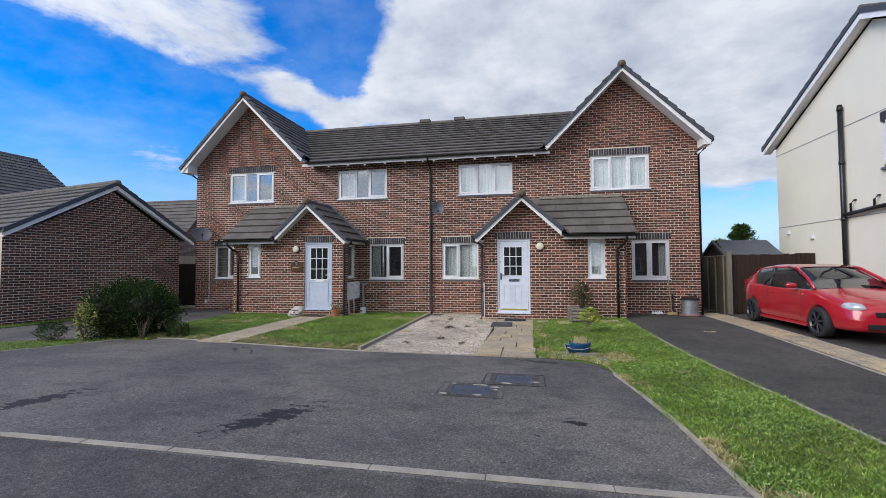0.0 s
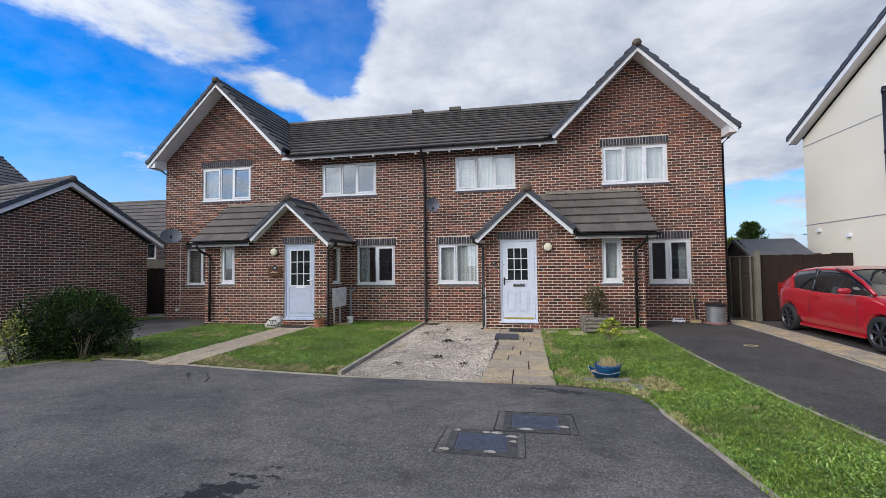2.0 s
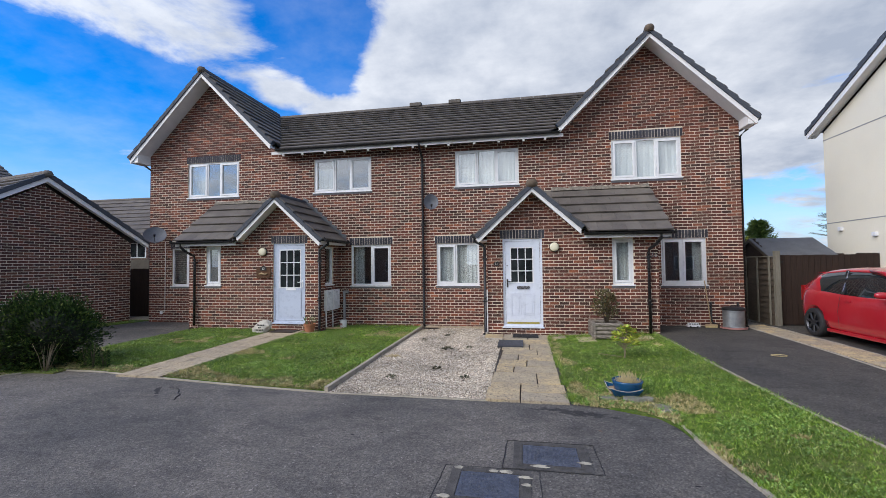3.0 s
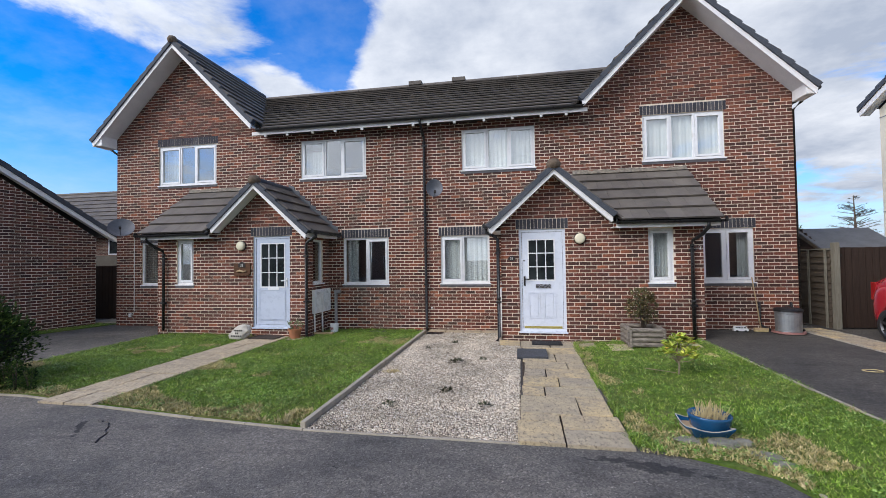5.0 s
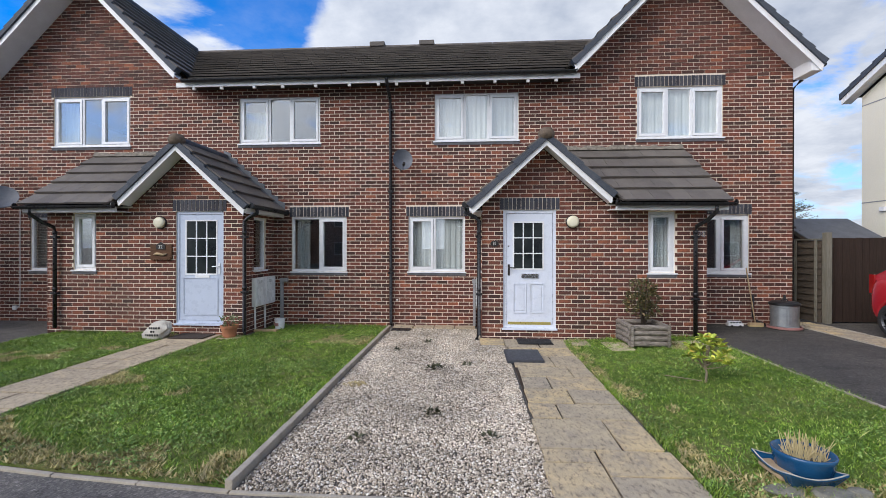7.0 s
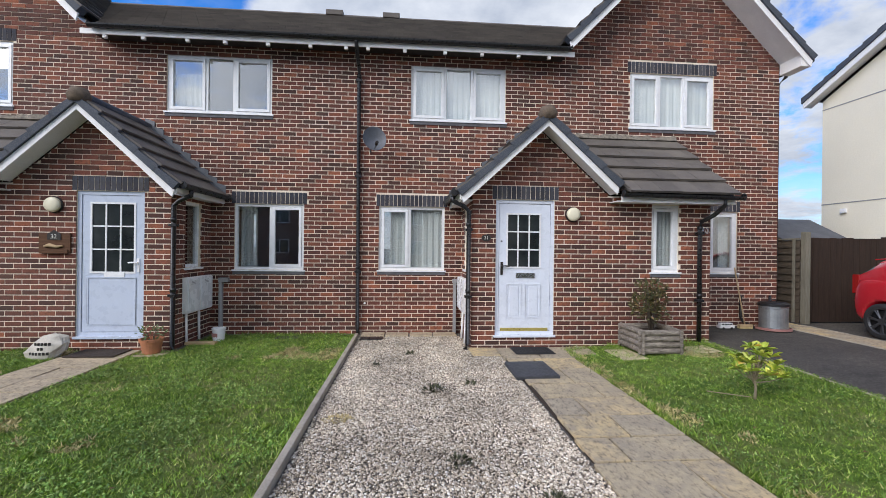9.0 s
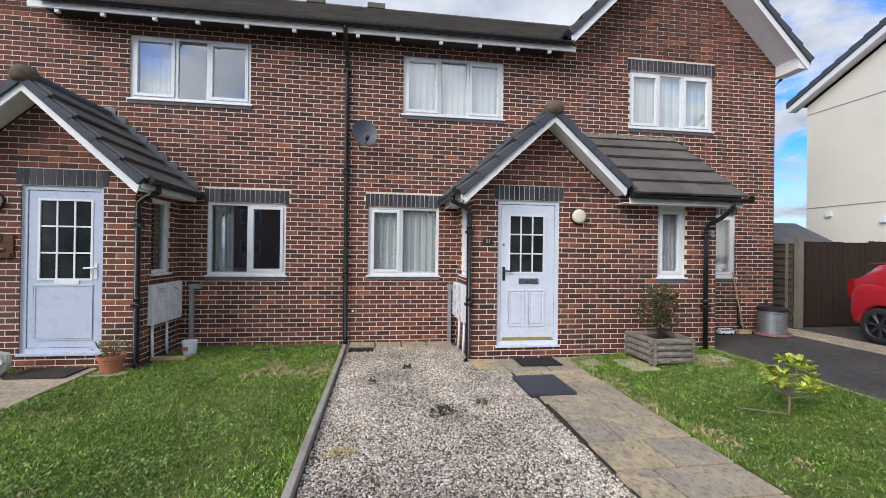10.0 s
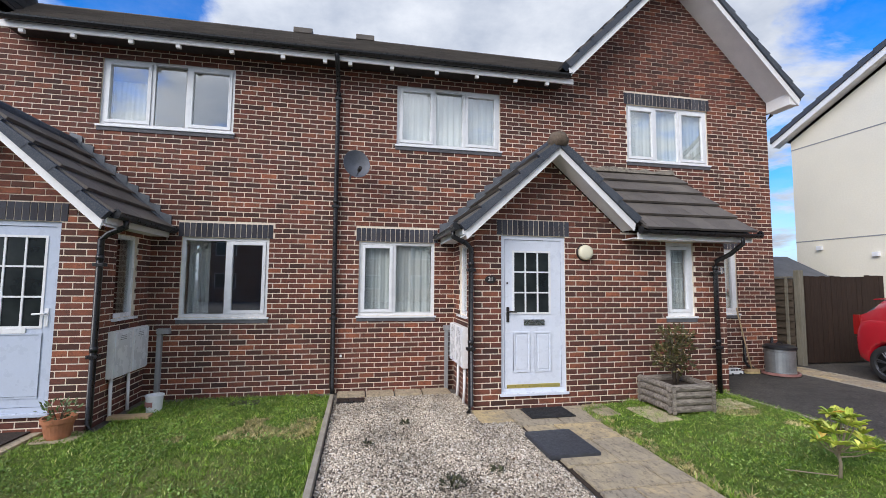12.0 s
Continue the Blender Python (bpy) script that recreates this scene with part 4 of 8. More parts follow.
for house, d in ((house_e, EAST), (house_w, WEST)):
    for end in (d["lo"], d["hi"]):
        verge(house, d["apex"], d["ridge"], end, 1.0, BARGE_Y, None)
    wall_x, end, out = (5.80, d["hi"], 1) if house is house_e else (-11.23, d["lo"], -1)
    tri = [(wall_x, -0.47, 4.765), (end - out * 0.03, -0.47, 4.765), (wall_x, -0.47, 4.78 + abs(end - wall_x))]
    Mesh().prism(tri if out > 0 else tri[::-1], (0, 0.46, 0)).ob("eaves_box", M_PAINT, house, "white boxed end of the eaves")
    m = Mesh()
    gutter(m, (end + out * 0.03, -0.44, 4.90), (end + out * 0.03, 8.2, 4.90))
    m.ob("gutter", M_BLACKP, house, "black half-round gutter")
    Mesh().tube([(end + out * 0.03, 0.10, 4.87), (end + out * 0.03, 0.10, 4.80), (wall_x + out * 0.06, 0.10, 4.62), (wall_x + out * 0.06, 0.10, -0.1)], 0.034, 10).ob("downpipe", M_BLACKP, house, "black plastic downpipe", smooth=True)
    Mesh().lathe([(0.0, d["ridge"] - 0.11), (0.10, d["ridge"] - 0.09), (0.125, d["ridge"] + 0.0), (0.09, d["ridge"] + 0.075), (0.0, d["ridge"] + 0.095)], d["apex"], BARGE_Y + 0.02, 14).ob("ridge_end_cap", M_CAP, house, "mossy ridge end cap", smooth=True)
    m = Mesh()
    y = BARGE_Y + 0.1
    while y < 3.4:
        m.tube([(d["apex"], y, d["ridge"] - 0.01), (d["apex"], y + 0.44, d["ridge"] - 0.01)], 0.10, 12)
        y += 0.45
    m.ob("ridge_tile", M_SLATE, house)
    # tiled slopes of the gable; the one towards the main roof ends in the valley
    inner = d["hi"] if house is house_w else d["lo"]
    outer = d["lo"] if house is house_w else d["hi"]
    for end, valley in ((inner, True), (outer, False)):
        drop = abs(end - d["apex"])
        s = Vector((d["apex"] - end, 0, drop)).normalized()
        n = round(drop * 1.414 / 0.34)
        z_e = d["ridge"] - drop

        def ends(t, z_e=z_e, valley=valley):
            z = z_e + t * 0.7071
            return 0.0, (max(0.02, (z - EAVE_Z) * run / rise + EAVE_Y - BARGE_Y + 0.12) if valley else 8.4)

        m = Mesh()
        lay_tiles(m, (end, BARGE_Y, z_e), (0, 1, 0), s, n, drop * 1.414 / n, ends, seed=int(abs(end) * 10))
        tagged(m.ob("roof_tiles", M_TILE, house, "dark concrete tiles on the gable roof"), kind="stuff")
        m = Mesh()
        y_end = RIDGE_Y if valley else 8.3
        pts = [(end, BARGE_Y + 0.03, z_e - 0.03), (d["apex"], BARGE_Y + 0.03, d["ridge"] - 0.03), (d["apex"], y_end, d["ridge"] - 0.03)] + ([] if valley else [(end, 8.3, z_e - 0.03)])
        m.add(pts, [tuple(range(len(pts)))])
        m.ob("roof_deck", M_DARKW, house)

# eaves of the main roof: fascia, gutter, brackets, downpipe
m = Mesh().box(-6.72, -0.385, 4.765, 1.56, -0.36, 4.852)
m.ob("fascia", M_PAINT, roof, "white fascia board")
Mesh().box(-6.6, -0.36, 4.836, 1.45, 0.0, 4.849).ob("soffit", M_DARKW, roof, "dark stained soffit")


m = Mesh()
gutter(m, (-6.55, -0.45, 4.89), (1.48, -0.45, 4.89))
m.ob("gutter", M_BLACKP, roof, "black half-round gutter")
for x in (-6.35, -5.75, -5.05, -4.45, -3.75, -3.05, -2.45, -2.08, -1.45, -0.75, -0.1, 0.55, 1.1):
    Mesh().box(x - 0.03, -0.375, 4.715, x + 0.03, -0.325, 4.765).ob("eaves_bracket", M_PAINT, roof, "small white bracket end", bevel=0.004)


def downpipe(house, pts, r=0.034, clips=(), about=None):
    m = Mesh(about).tube(pts, r, 12)
    p = m.ob("downpipe", M_BLACKP, house, "black plastic downpipe", smooth=True)
    for x, y, z in clips:
        Mesh(about).box(x - 0.055, y - 0.042, z - 0.02, x + 0.055, y + 0.05, z + 0.02).ob("pipe_clip", M_BLACKP, p, bevel=0.006)
        Mesh(about).tube([(x, y, z + 0.05), (x, y, z + 0.11)], r + 0.007, 12).ob("pipe_socket", M_BLACKP, p, smooth=True)
    return p


downpipe(house_w, [(-2.27, -0.45, 4.90), (-2.27, -0.45, 4.80), (-2.265, -0.30, 4.66), (-2.26, -0.08, 4.50), (-2.26, -0.06, 4.40), (-2.25, -0.06, 2.0), (-2.24, -0.06, -0.10), (-2.22, -0.12, -0.20)], clips=[(-2.26, -0.06, 4.3), (-2.255, -0.06, 2.6), (-2.245, -0.06, 0.9)])


# ---- porches: the west one mirrors the east one ----
PF, PX0, PX1, PEAVE = -1.25, -0.37, 3.50, 2.16
P_APEX, P_RIDGE, P_K = 0.71, 3.37, 0.90
PY = -1.56


def door_leaf(house, about, composite):
    """A front door in its frame, nine panes over panels."""
    skin = M_UPVC2 if composite else M_UPVC3
    y = PF + 0.03
    f = Mesh(about)
    frame_ring(f, 0.0, 0.933, 0.0, 2.10, y, y + 0.07, 0.055)
    door = f.ob("door", skin, house, "white front door with nine small panes", bevel=0.005)
    yl = y + 0.012
    a, b, c, e = 0.062, 0.871, 0.06, 2.04
    gx0, gx1, gz0, gz1 = (0.185, 0.715, 1.045, 1.885) if composite else (0.15, 0.755, 0.92, 1.93)
    leaf = Mesh(about)
    for r in ((a, b, c, gz0), (a, b, gz1, e), (a, gx0, gz0, gz1), (gx1, b, gz0, gz1)):
        leaf.box(r[0], yl, r[2], r[1], yl + 0.045, r[3])
    leaf = leaf.ob("door_leaf", skin, door, bevel=0.003)
    bars = Mesh(about)
    frame_ring(bars, gx0 - 0.012, gx1 + 0.012, gz0 - 0.012, gz1 + 0.012, yl - 0.008, yl + 0.03, 0.026)
    for i in (1, 2):
        x = gx0 + (gx1 - gx0) * i / 3
        z = gz0 + (gz1 - gz0) * i / 3
        bars.box(x - 0.010, yl - 0.003, gz0, x + 0.010, yl + 0.02, gz1)
        bars.box(gx0, yl - 0.0035, z - 0.010, gx1, yl + 0.0195, z + 0.010)
    bars.ob("glazing_bar", M_UPVC, door)
    for i in range(3):
        for j in range(3):
            x, z = gx0 + (gx1 - gx0) * i / 3, gz0 + (gz1 - gz0) * j / 3
            Mesh(about).box(x + 0.010, yl + 0.010, z + 0.010, x + (gx1 - gx0) / 3 - 0.010, yl + 0.016, z + (gz1 - gz0) / 3 - 0.010).ob("pane", M_DARKGLASS, door)
    if composite:
        for x0, x1 in ((0.185, 0.42), (0.49, 0.725)):
            p = Mesh(about)
            frame_ring(p, x0, x1, 0.26, 0.80, yl - 0.010, yl, 0.022)
            p.box(x0 + 0.045, yl - 0.009, 0.305, x1 - 0.045, yl, 0.755)
            p.ob("door_panel", skin, door, bevel=0.004)
        Mesh(about).box(0.33, yl - 0.014, 0.885, 0.63, yl, 0.965).ob("letterbox", M_CHROME, door, "chrome letterbox", bevel=0.004)
        Mesh(about).box(0.09, yl - 0.012, 0.055, 0.845, yl, 0.105).ob("threshold_strip", M_GOLD, door, "brass weather strip", bevel=0.004)
        hx = 0.105
        Mesh(about).lathe([(0, 1.44), (0.012, 1.44), (0.012, 1.465), (0, 1.465)], 0.10, yl - 0.004, 10).ob("spyhole", M_INK, door)
    else:
        p = Mesh(about)
        frame_ring(p, a + 0.07, b - 0.07, c + 0.09, 0.86, yl - 0.008, yl, 0.02)
        p.ob("door_panel", skin, door, bevel=0.004)
        Mesh(about).box(0.29, yl - 0.012, 0.855, 0.57, yl, 0.915).ob("letterbox", M_UPVC, door, bevel=0.004)
        hx = 0.10
    h = Mesh(about)
    h.box(hx - 0.018, yl - 0.012, 0.93, hx + 0.018, yl, 1.13)
    h.tube([(hx, yl - 0.012, 1.07), (hx, yl - 0.05, 1.07), (hx + 0.03, yl - 0.055, 1.072), (hx + 0.115, yl - 0.05, 1.066)], 0.011, 8)
    h.ob("door_handle", M_INK if composite else M_UPVC, door, "lever handle on a back plate")
    Mesh(about).box(-0.02, PF - 0.03, -0.035, 0.953, PF + 0.08, 0.0).ob("door_sill", skin, door, bevel=0.006)
    return door


single_bricks = []


def porch(house, about, east):
    holes = [(0.0, 0.933, -0.002, 2.10), (2.513, 2.973, 0.995, 2.06)]
    bh = holes + [(-0.06, 0.993, 2.10, 2.315)]
    top = PEAVE + 0.03
    apex_b = P_RIDGE - 0.20
    m = Mesh(about)
    wall_slab(m, (0, PF, 0), (1, 0, 0), (0, -1, 0), PX0 + 0.004, PX1 - 0.004, -0.6, top, holes, 0.22)
    half = (apex_b - top) / P_K
    m.prism([(P_APEX - half, PF + 0.007, top), (P_APEX + half, PF + 0.007, top), (P_APEX, PF + 0.007, apex_b)], (0, 0.2, 0))
    side_holes = [(0.40, 0.90, 0.98, 2.02)]
    wall_slab(m, (PX0, PF, 0), (0, 1, 0), (-1, 0, 0), 0.22, 1.25, -0.6, top, side_holes, 0.22)
    m.box(PX1 - 0.22, PF + 0.22, -0.6, PX1 - 0.01, 0.0, top)
    wall = m.ob("porch_wall", M_MORTAR, house, "red-brown brick porch wall")
    m = Mesh(about)

    def keep(a, z):
        if east and 0.95 < a < 3.3 and z < 1.95 and len(single_bricks) < 300:
            single_bricks.append((a, z))
            return True
        return False

    lay_bricks(m, (0, PF, 0), (1, 0, 0), (0, -1, 0), PX0, PX1, BASE, BASE + 33 * 0.075, bh, keep=keep, phase=PX0)
    lay_bricks(m, (0, PF, 0), (1, 0, 0), (0, -1, 0), PX0, PX1, BASE + 33 * 0.075, apex_b, bh, lambda z: (P_APEX - (apex_b - z) / P_K, P_APEX + (apex_b - z) / P_K), phase=PX0)
    lay_bricks(m, (PX0, PF, 0), (0, 1, 0), (-1, 0, 0), 0.017, 1.25, BASE, top, side_holes, phase=0.017)
    lay_bricks(m, (PX1, PF, 0), (0, 1, 0), (1, 0, 0), 0.017, 1.25, BASE, top)
    tagged(m.ob("brickwork", M_BRICKS, wall), kind="stuff")
    lintel(house, -0.06, 0.993, 2.10, PF, about)
    window(house, 2.513, 2.973, 0.995, 2.06, [(1, 1)], PF, about)
    door_leaf(house, about, east)
    # side window, set in the return wall
    w = Mesh(about)
    x = PX0 + 0.04
    for z0, z1, y0, y1 in ((0.98, 1.03, -0.85, -0.35), (1.97, 2.02, -0.85, -0.35), (1.03, 1.97, -0.85, -0.80), (1.03, 1.97, -0.40, -0.35)):
        w.box(x, y0, z0, x + 0.07, y1, z1)
    w = w.ob("window", M_UPVC, house, "narrow white side window", bevel=0.004)
    p = Mesh(about).box(x + 0.03, -0.80, 1.03, x + 0.036, -0.40, 1.97).ob("pane", M_GLASS, w)
    p.visible_shadow = False
    Mesh(about).box(PX0 - 0.035, -0.88, 0.945, PX0 + 0.06, -0.32, 0.978).ob("window_sill", M_UPVC, w, bevel=0.005)
    m = Mesh(about)
    m.box(PX0 + 0.23, PF + 0.23, 2.05, PX1 - 0.23, -0.0, 2.07)
    m.box(PX0 + 0.23, PF + 0.6, -0.05, PX1 - 0.23, -0.01, 0.0)
    m.box(1.1, PF + 0.22, 0.0, 1.16, -0.01, 2.05)
    m.ob("inner_wall", M_INNER, house, "plain plastered porch walls")
    # roof
    sl = math.hypot(1, P_K)
    xe = P_APEX - 1.33
    ze = P_RIDGE - 1.33 * P_K
    m = Mesh(about)
    lay_tiles(m, (xe, PY, ze), (0, 1, 0), (1, 0, P_K), 5, 1.33 * sl / 5, lambda t: (0, -PY - 0.005), 0.31, seed=11)
    lean_k = (3.42 - 2.20) / (-PY)
    valley_y = lambda z: max(0.03, (z - 2.20) / lean_k)
    lay_tiles(m, (P_APEX + 1.33, PY, ze), (0, 1, 0), (-1, 0, P_K), 5, 1.33 * sl / 5, lambda t: (0, min(-PY - 0.005, valley_y(ze + t * P_K / sl) + 0.05)), 0.31, seed=12)
    ls = math.hypot(PY, 1.22)
    lay_tiles(m, (0, PY, 2.20), (1, 0, 0), (0, -PY, 1.22), 5, ls / 5, lambda t: (P_APEX + (P_RIDGE - 2.20 - t * 1.22 / ls) / P_K - 0.03, 3.735 - 0.02 * t), 0.31, seed=13)
    tagged(m.ob("porch_roof", M_TILE, house, "weathered brown-grey concrete tiles"), kind="stuff")
    d = Mesh(about)
    d.add([(xe, PY + 0.03, ze - 0.02), (P_APEX, PY + 0.03, P_RIDGE - 0.02), (P_APEX, -0.01, P_RIDGE - 0.02), (xe, -0.01, ze - 0.02), (P_APEX + 1.3, PY + 0.03, ze), (P_APEX + 0.0, -0.2, P_RIDGE - 0.02),
           (P_APEX + 1.3, PY + 0.02, 2.17), (3.715, PY + 0.02, 2.17), (3.695, -0.01, 3.39), (P_APEX, -0.01, 3.39)], [(0, 1, 2, 3), (1, 4, 5), (6, 7, 8, 9)])
    d.add([(3.715, PY + 0.02, 2.17), (3.715, -0.01, 2.17), (3.695, -0.01, 3.39)], [(0, 1, 2)])
    d.ob("roof_deck", M_DARKW, house)
    verge(house, P_APEX, P_RIDGE, P_APEX - 1.30, P_K, PY - 0.02, about, 0.15, 0.3, 0.34, soffit_to=PF + 0.0)
    verge(house, P_APEX, P_RIDGE, P_APEX + 1.11, P_K, PY - 0.02, about, 0.15, 0.3, 0.34, soffit_to=PF + 0.0)
    Mesh(about).lathe([(0.0, P_RIDGE - 0.12), (0.12, P_RIDGE - 0.09), (0.145, P_RIDGE), (0.10, P_RIDGE + 0.09), (0.0, P_RIDGE + 0.11)], P_APEX, PY + 0.03, 14).ob("ridge_end_cap", M_CAP, house, "mossy brown ridge end cap", smooth=True)
    m = Mesh(about)
    for k in range(4):
        m.tube([(P_APEX, PY + 0.06 + 0.38 * k, P_RIDGE - 0.01), (P_APEX, min(-0.01, PY + 0.43 + 0.38 * k), P_RIDGE - 0.01)], 0.085, 12)
    m.ob("ridge_tile", M_SLATE, house)
    # mortar fillet over the lean-to, lead steps up the gable side
    rr = random.Random(17)
    rows = []
    for k in range(24):
        xa, hh, yy = 1.25 + 0.105 * k, rr.uniform(3.485, 3.535), rr.uniform(-0.11, -0.08)
        rows += [(xa, -0.004, 3.39), (xa, yy, 3.415), (xa, yy * 0.5, hh - 0.02), (xa, -0.004, hh)]
    fillet = Mesh(about).add(rows, [(4 * k + a, 4 * k + 4 + a, 4 * k + 5 + a, 4 * k + 1 + a) for k in range(23) for a in range(3)] + [(0, 1, 2, 3), (95, 94, 93, 92)])
    fillet.ob("mortar_fillet", M_FILLET, house, "ragged lichened mortar fillet above the porch tiles")
    for k in range(9):
        xa = xe + 0.0 + k * 0.15
        zb = P_RIDGE - (P_APEX - xa) * P_K
        m = Mesh(about)
        m.prism([(xa, -0.02, zb - 0.02), (xa + 0.156, -0.02, zb + 0.125), (xa + 0.156, -0.02, zb + 0.26), (xa, -0.02, zb + 0.21)], (0, 0.015 + 0.001 * (k % 2), 0))
        m.prism([(xa, -0.12, zb + 0.045), (xa + 0.152, -0.12, zb + 0.18), (xa + 0.152, -0.02, zb + 0.19), (xa, -0.02, zb + 0.055)], (0, 0, 0.008))
        m.ob("flashing_step", M_LEAD, house, "grey stepped lead flashing")
    # eaves of the lean-to and of the side
    Mesh(about).box(P_APEX + 1.16, PY + 0.02, 2.065, 3.70, PY + 0.045, 2.165).ob("fascia", M_PAINT, house, "white fascia board")
    Mesh(about).box(P_APEX + 1.1, PY + 0.045, 2.075, 3.70, PF + 0.02, 2.09).ob("soffit", M_PAINT, house, "white soffit board")
    Mesh(about).box(xe + 0.02, PY + 0.02, ze - 0.11, xe + 0.045, -0.005, ze - 0.015).ob("fascia", M_PAINT, house, "white fascia board")
    Mesh(about).box(xe + 0.045, PF + 0.0, ze - 0.10, PX0 + 0.005, -0.005, ze - 0.085).ob("soffit", M_PAINT, house, "white soffit board")
    m = Mesh(about)
    gutter(m, (P_APEX + 1.14, PY - 0.055, 2.185), (3.775, PY - 0.055, 2.175))
    m.ob("gutter", M_BLACKP, house, "black half-round gutter")
    m = Mesh(about)
    gutter(m, (xe - 0.055, PY + 0.02, ze + 0.0), (xe - 0.055, -0.03, ze + 0.0))
    m.ob("gutter", M_BLACKP, house, "black half-round gutter")
    gz = level(3.3, -1.3)
    downpipe(house, [(3.47, PY - 0.055, 2.15), (3.47, PY - 0.055, 2.04), (3.40, -1.47, 1.90), (3.29, -1.32, 1.80), (3.28, -1.315, 1.70), (3.28, -1.315, gz + 0.02)], 0.034, [(3.28, -1.315, 1.62), (3.28, -1.315, 0.55)], about)
    gz = level(-0.4, -1.3)
    downpipe(house, [(xe - 0.055, PY + 0.25, ze - 0.03), (xe - 0.055, PY + 0.25, ze - 0.12), (-0.50, -1.30, ze - 0.20), (-0.43, -1.30, ze - 0.27), (-0.43, -1.30, gz + 0.10), (-0.47, -1.36, gz + 0.03)], 0.034, [(-0.43, -1.30, 1.62), (-0.43, -1.30, 0.6)], about)


porch(house_e, None, True)
porch(house_w, -2.585, False)


# ---- garage and houses to the west ----
def wall_frame(p, along):
    d = Vector((*along, 0)).normalized()
    n = Vector((d.y, -d.x, 0))
    p = Vector((*p, 0))
    return lambda a, out, z: tuple(p + d * a + n * out + Vector((0, 0, z))), d, n


def garage():
    t = thing("garage", "brown brick garage with dark tiled gable roof", "garage")
    P, d, n = wall_frame((-12.03, 0.08), (0.195, 0.981))
    L, A, EV, TOP = -5.0, -2.31, 2.28, 3.80
    m = Mesh()
    wall_slab(m, P(0, 0, 0), d, n, L, 0.0, -0.6, EV, [], 0.25)
    pts = [P(-4.62, -0.007, EV), P(0, -0.007, EV), P(A, -0.007, TOP)]
    m.prism(pts, n * -0.24)
    for a in (L - 0.25, -0.25):
        q = [P(a, -0.25, -0.6), P(a + 0.25, -0.25, -0.6), P(a + 0.25, -8, -0.6), P(a, -8, -0.6)]
        m.prism(q, (0, 0, EV + 0.6))
    w = m.ob("wall", M_MORTAR, t, "brown brick gable wall")
    m = Mesh()
    lay_bricks(m, P(0, 0, 0), d, n, L, 0.0, -0.375, -0.375 + 36 * 0.075, [])
    k = (TOP - EV) / 2.31
    lay_bricks(m, P(0, 0, 0), d, n, L, 0.0, -0.375 + 36 * 0.075, TOP, [], lambda z: (A - (TOP - z) / k, A + (TOP - z) / k))
    tagged(m.ob("brickwork", M_BROWN, w), kind="stuff")
    ridge = TOP + 0.30
    half = 2.75
    ke = 0.63
    for s in (-1, 1):
        e = A + s * half
        ze = ridge - half * ke
        o = P(e, 0.18, ze)
        up = d * (-s * half) + Vector((0, 0, half * ke))
        m = Mesh()
        cnt = 9
        lay_tiles(m, o, -n, up, cnt, up.length / cnt, lambda q: (0, 8.5), 0.3, seed=30 + s)
        tagged(m.ob("roof_tiles", M_TILE, t, "dark concrete tiles"), kind="stuff")
        Mesh().add([P(e, 0.16, ze - 0.03), P(A, 0.16, ridge - 0.03), P(A, -8.2, ridge - 0.03), P(e, -8.2, ze - 0.03)], [(0, 1, 2, 3)]).ob("roof_deck", M_DARKW, t)
        b = [P(A, 0.20, ridge - 0.05), P(e, 0.20, ze - 0.05), P(e, 0.20, ze - 0.21), P(A, 0.20, ridge - 0.22)]
        Mesh().prism(b, n * -0.025).ob("barge_board", M_PAINT, t, "white barge board")
        Mesh().prism([P(A, 0.17, ridge - 0.2), P(e, 0.17, ze - 0.19), P(e, 0.0, ze - 0.19), P(A, 0.0, ridge - 0.2)], (0, 0, 0.012)).ob("soffit", M_PAINT, t)
        cnt = 9
        for i in range(cnt):
            a0, a1 = A + s * half * i / cnt, A + s * half * (i + 1.05) / cnt
            z0, z1 = ridge - abs(a0 - A) * ke, ridge - abs(a1 - A) * ke
            Mesh().prism([P(a0, 0.235, z0 - 0.09), P(a1, 0.235, z1 - 0.09), P(a1, 0.235, z1 + 0.06), P(a0, 0.235, z0 + 0.035)], n * -0.15).ob("verge_tile", M_SLATE, t, bevel=0.006)
    m = Mesh()
    for i in range(19):
        m.tube([P(A, 0.15 - 0.45 * i, ridge), P(A, 0.15 - 0.45 * i - 0.44, ridge)], 0.095, 12)
    m.ob("ridge_tile", M_TILE, t)
    c = Vector(P(A, 0.19, 0))
    Mesh().lathe([(0, ridge - 0.1), (0.1, ridge - 0.08), (0.12, ridge), (0.08, ridge + 0.08), (0, ridge + 0.1)], c.x, c.y, 12).ob("ridge_end_cap", M_TILE, t, smooth=True)


garage()


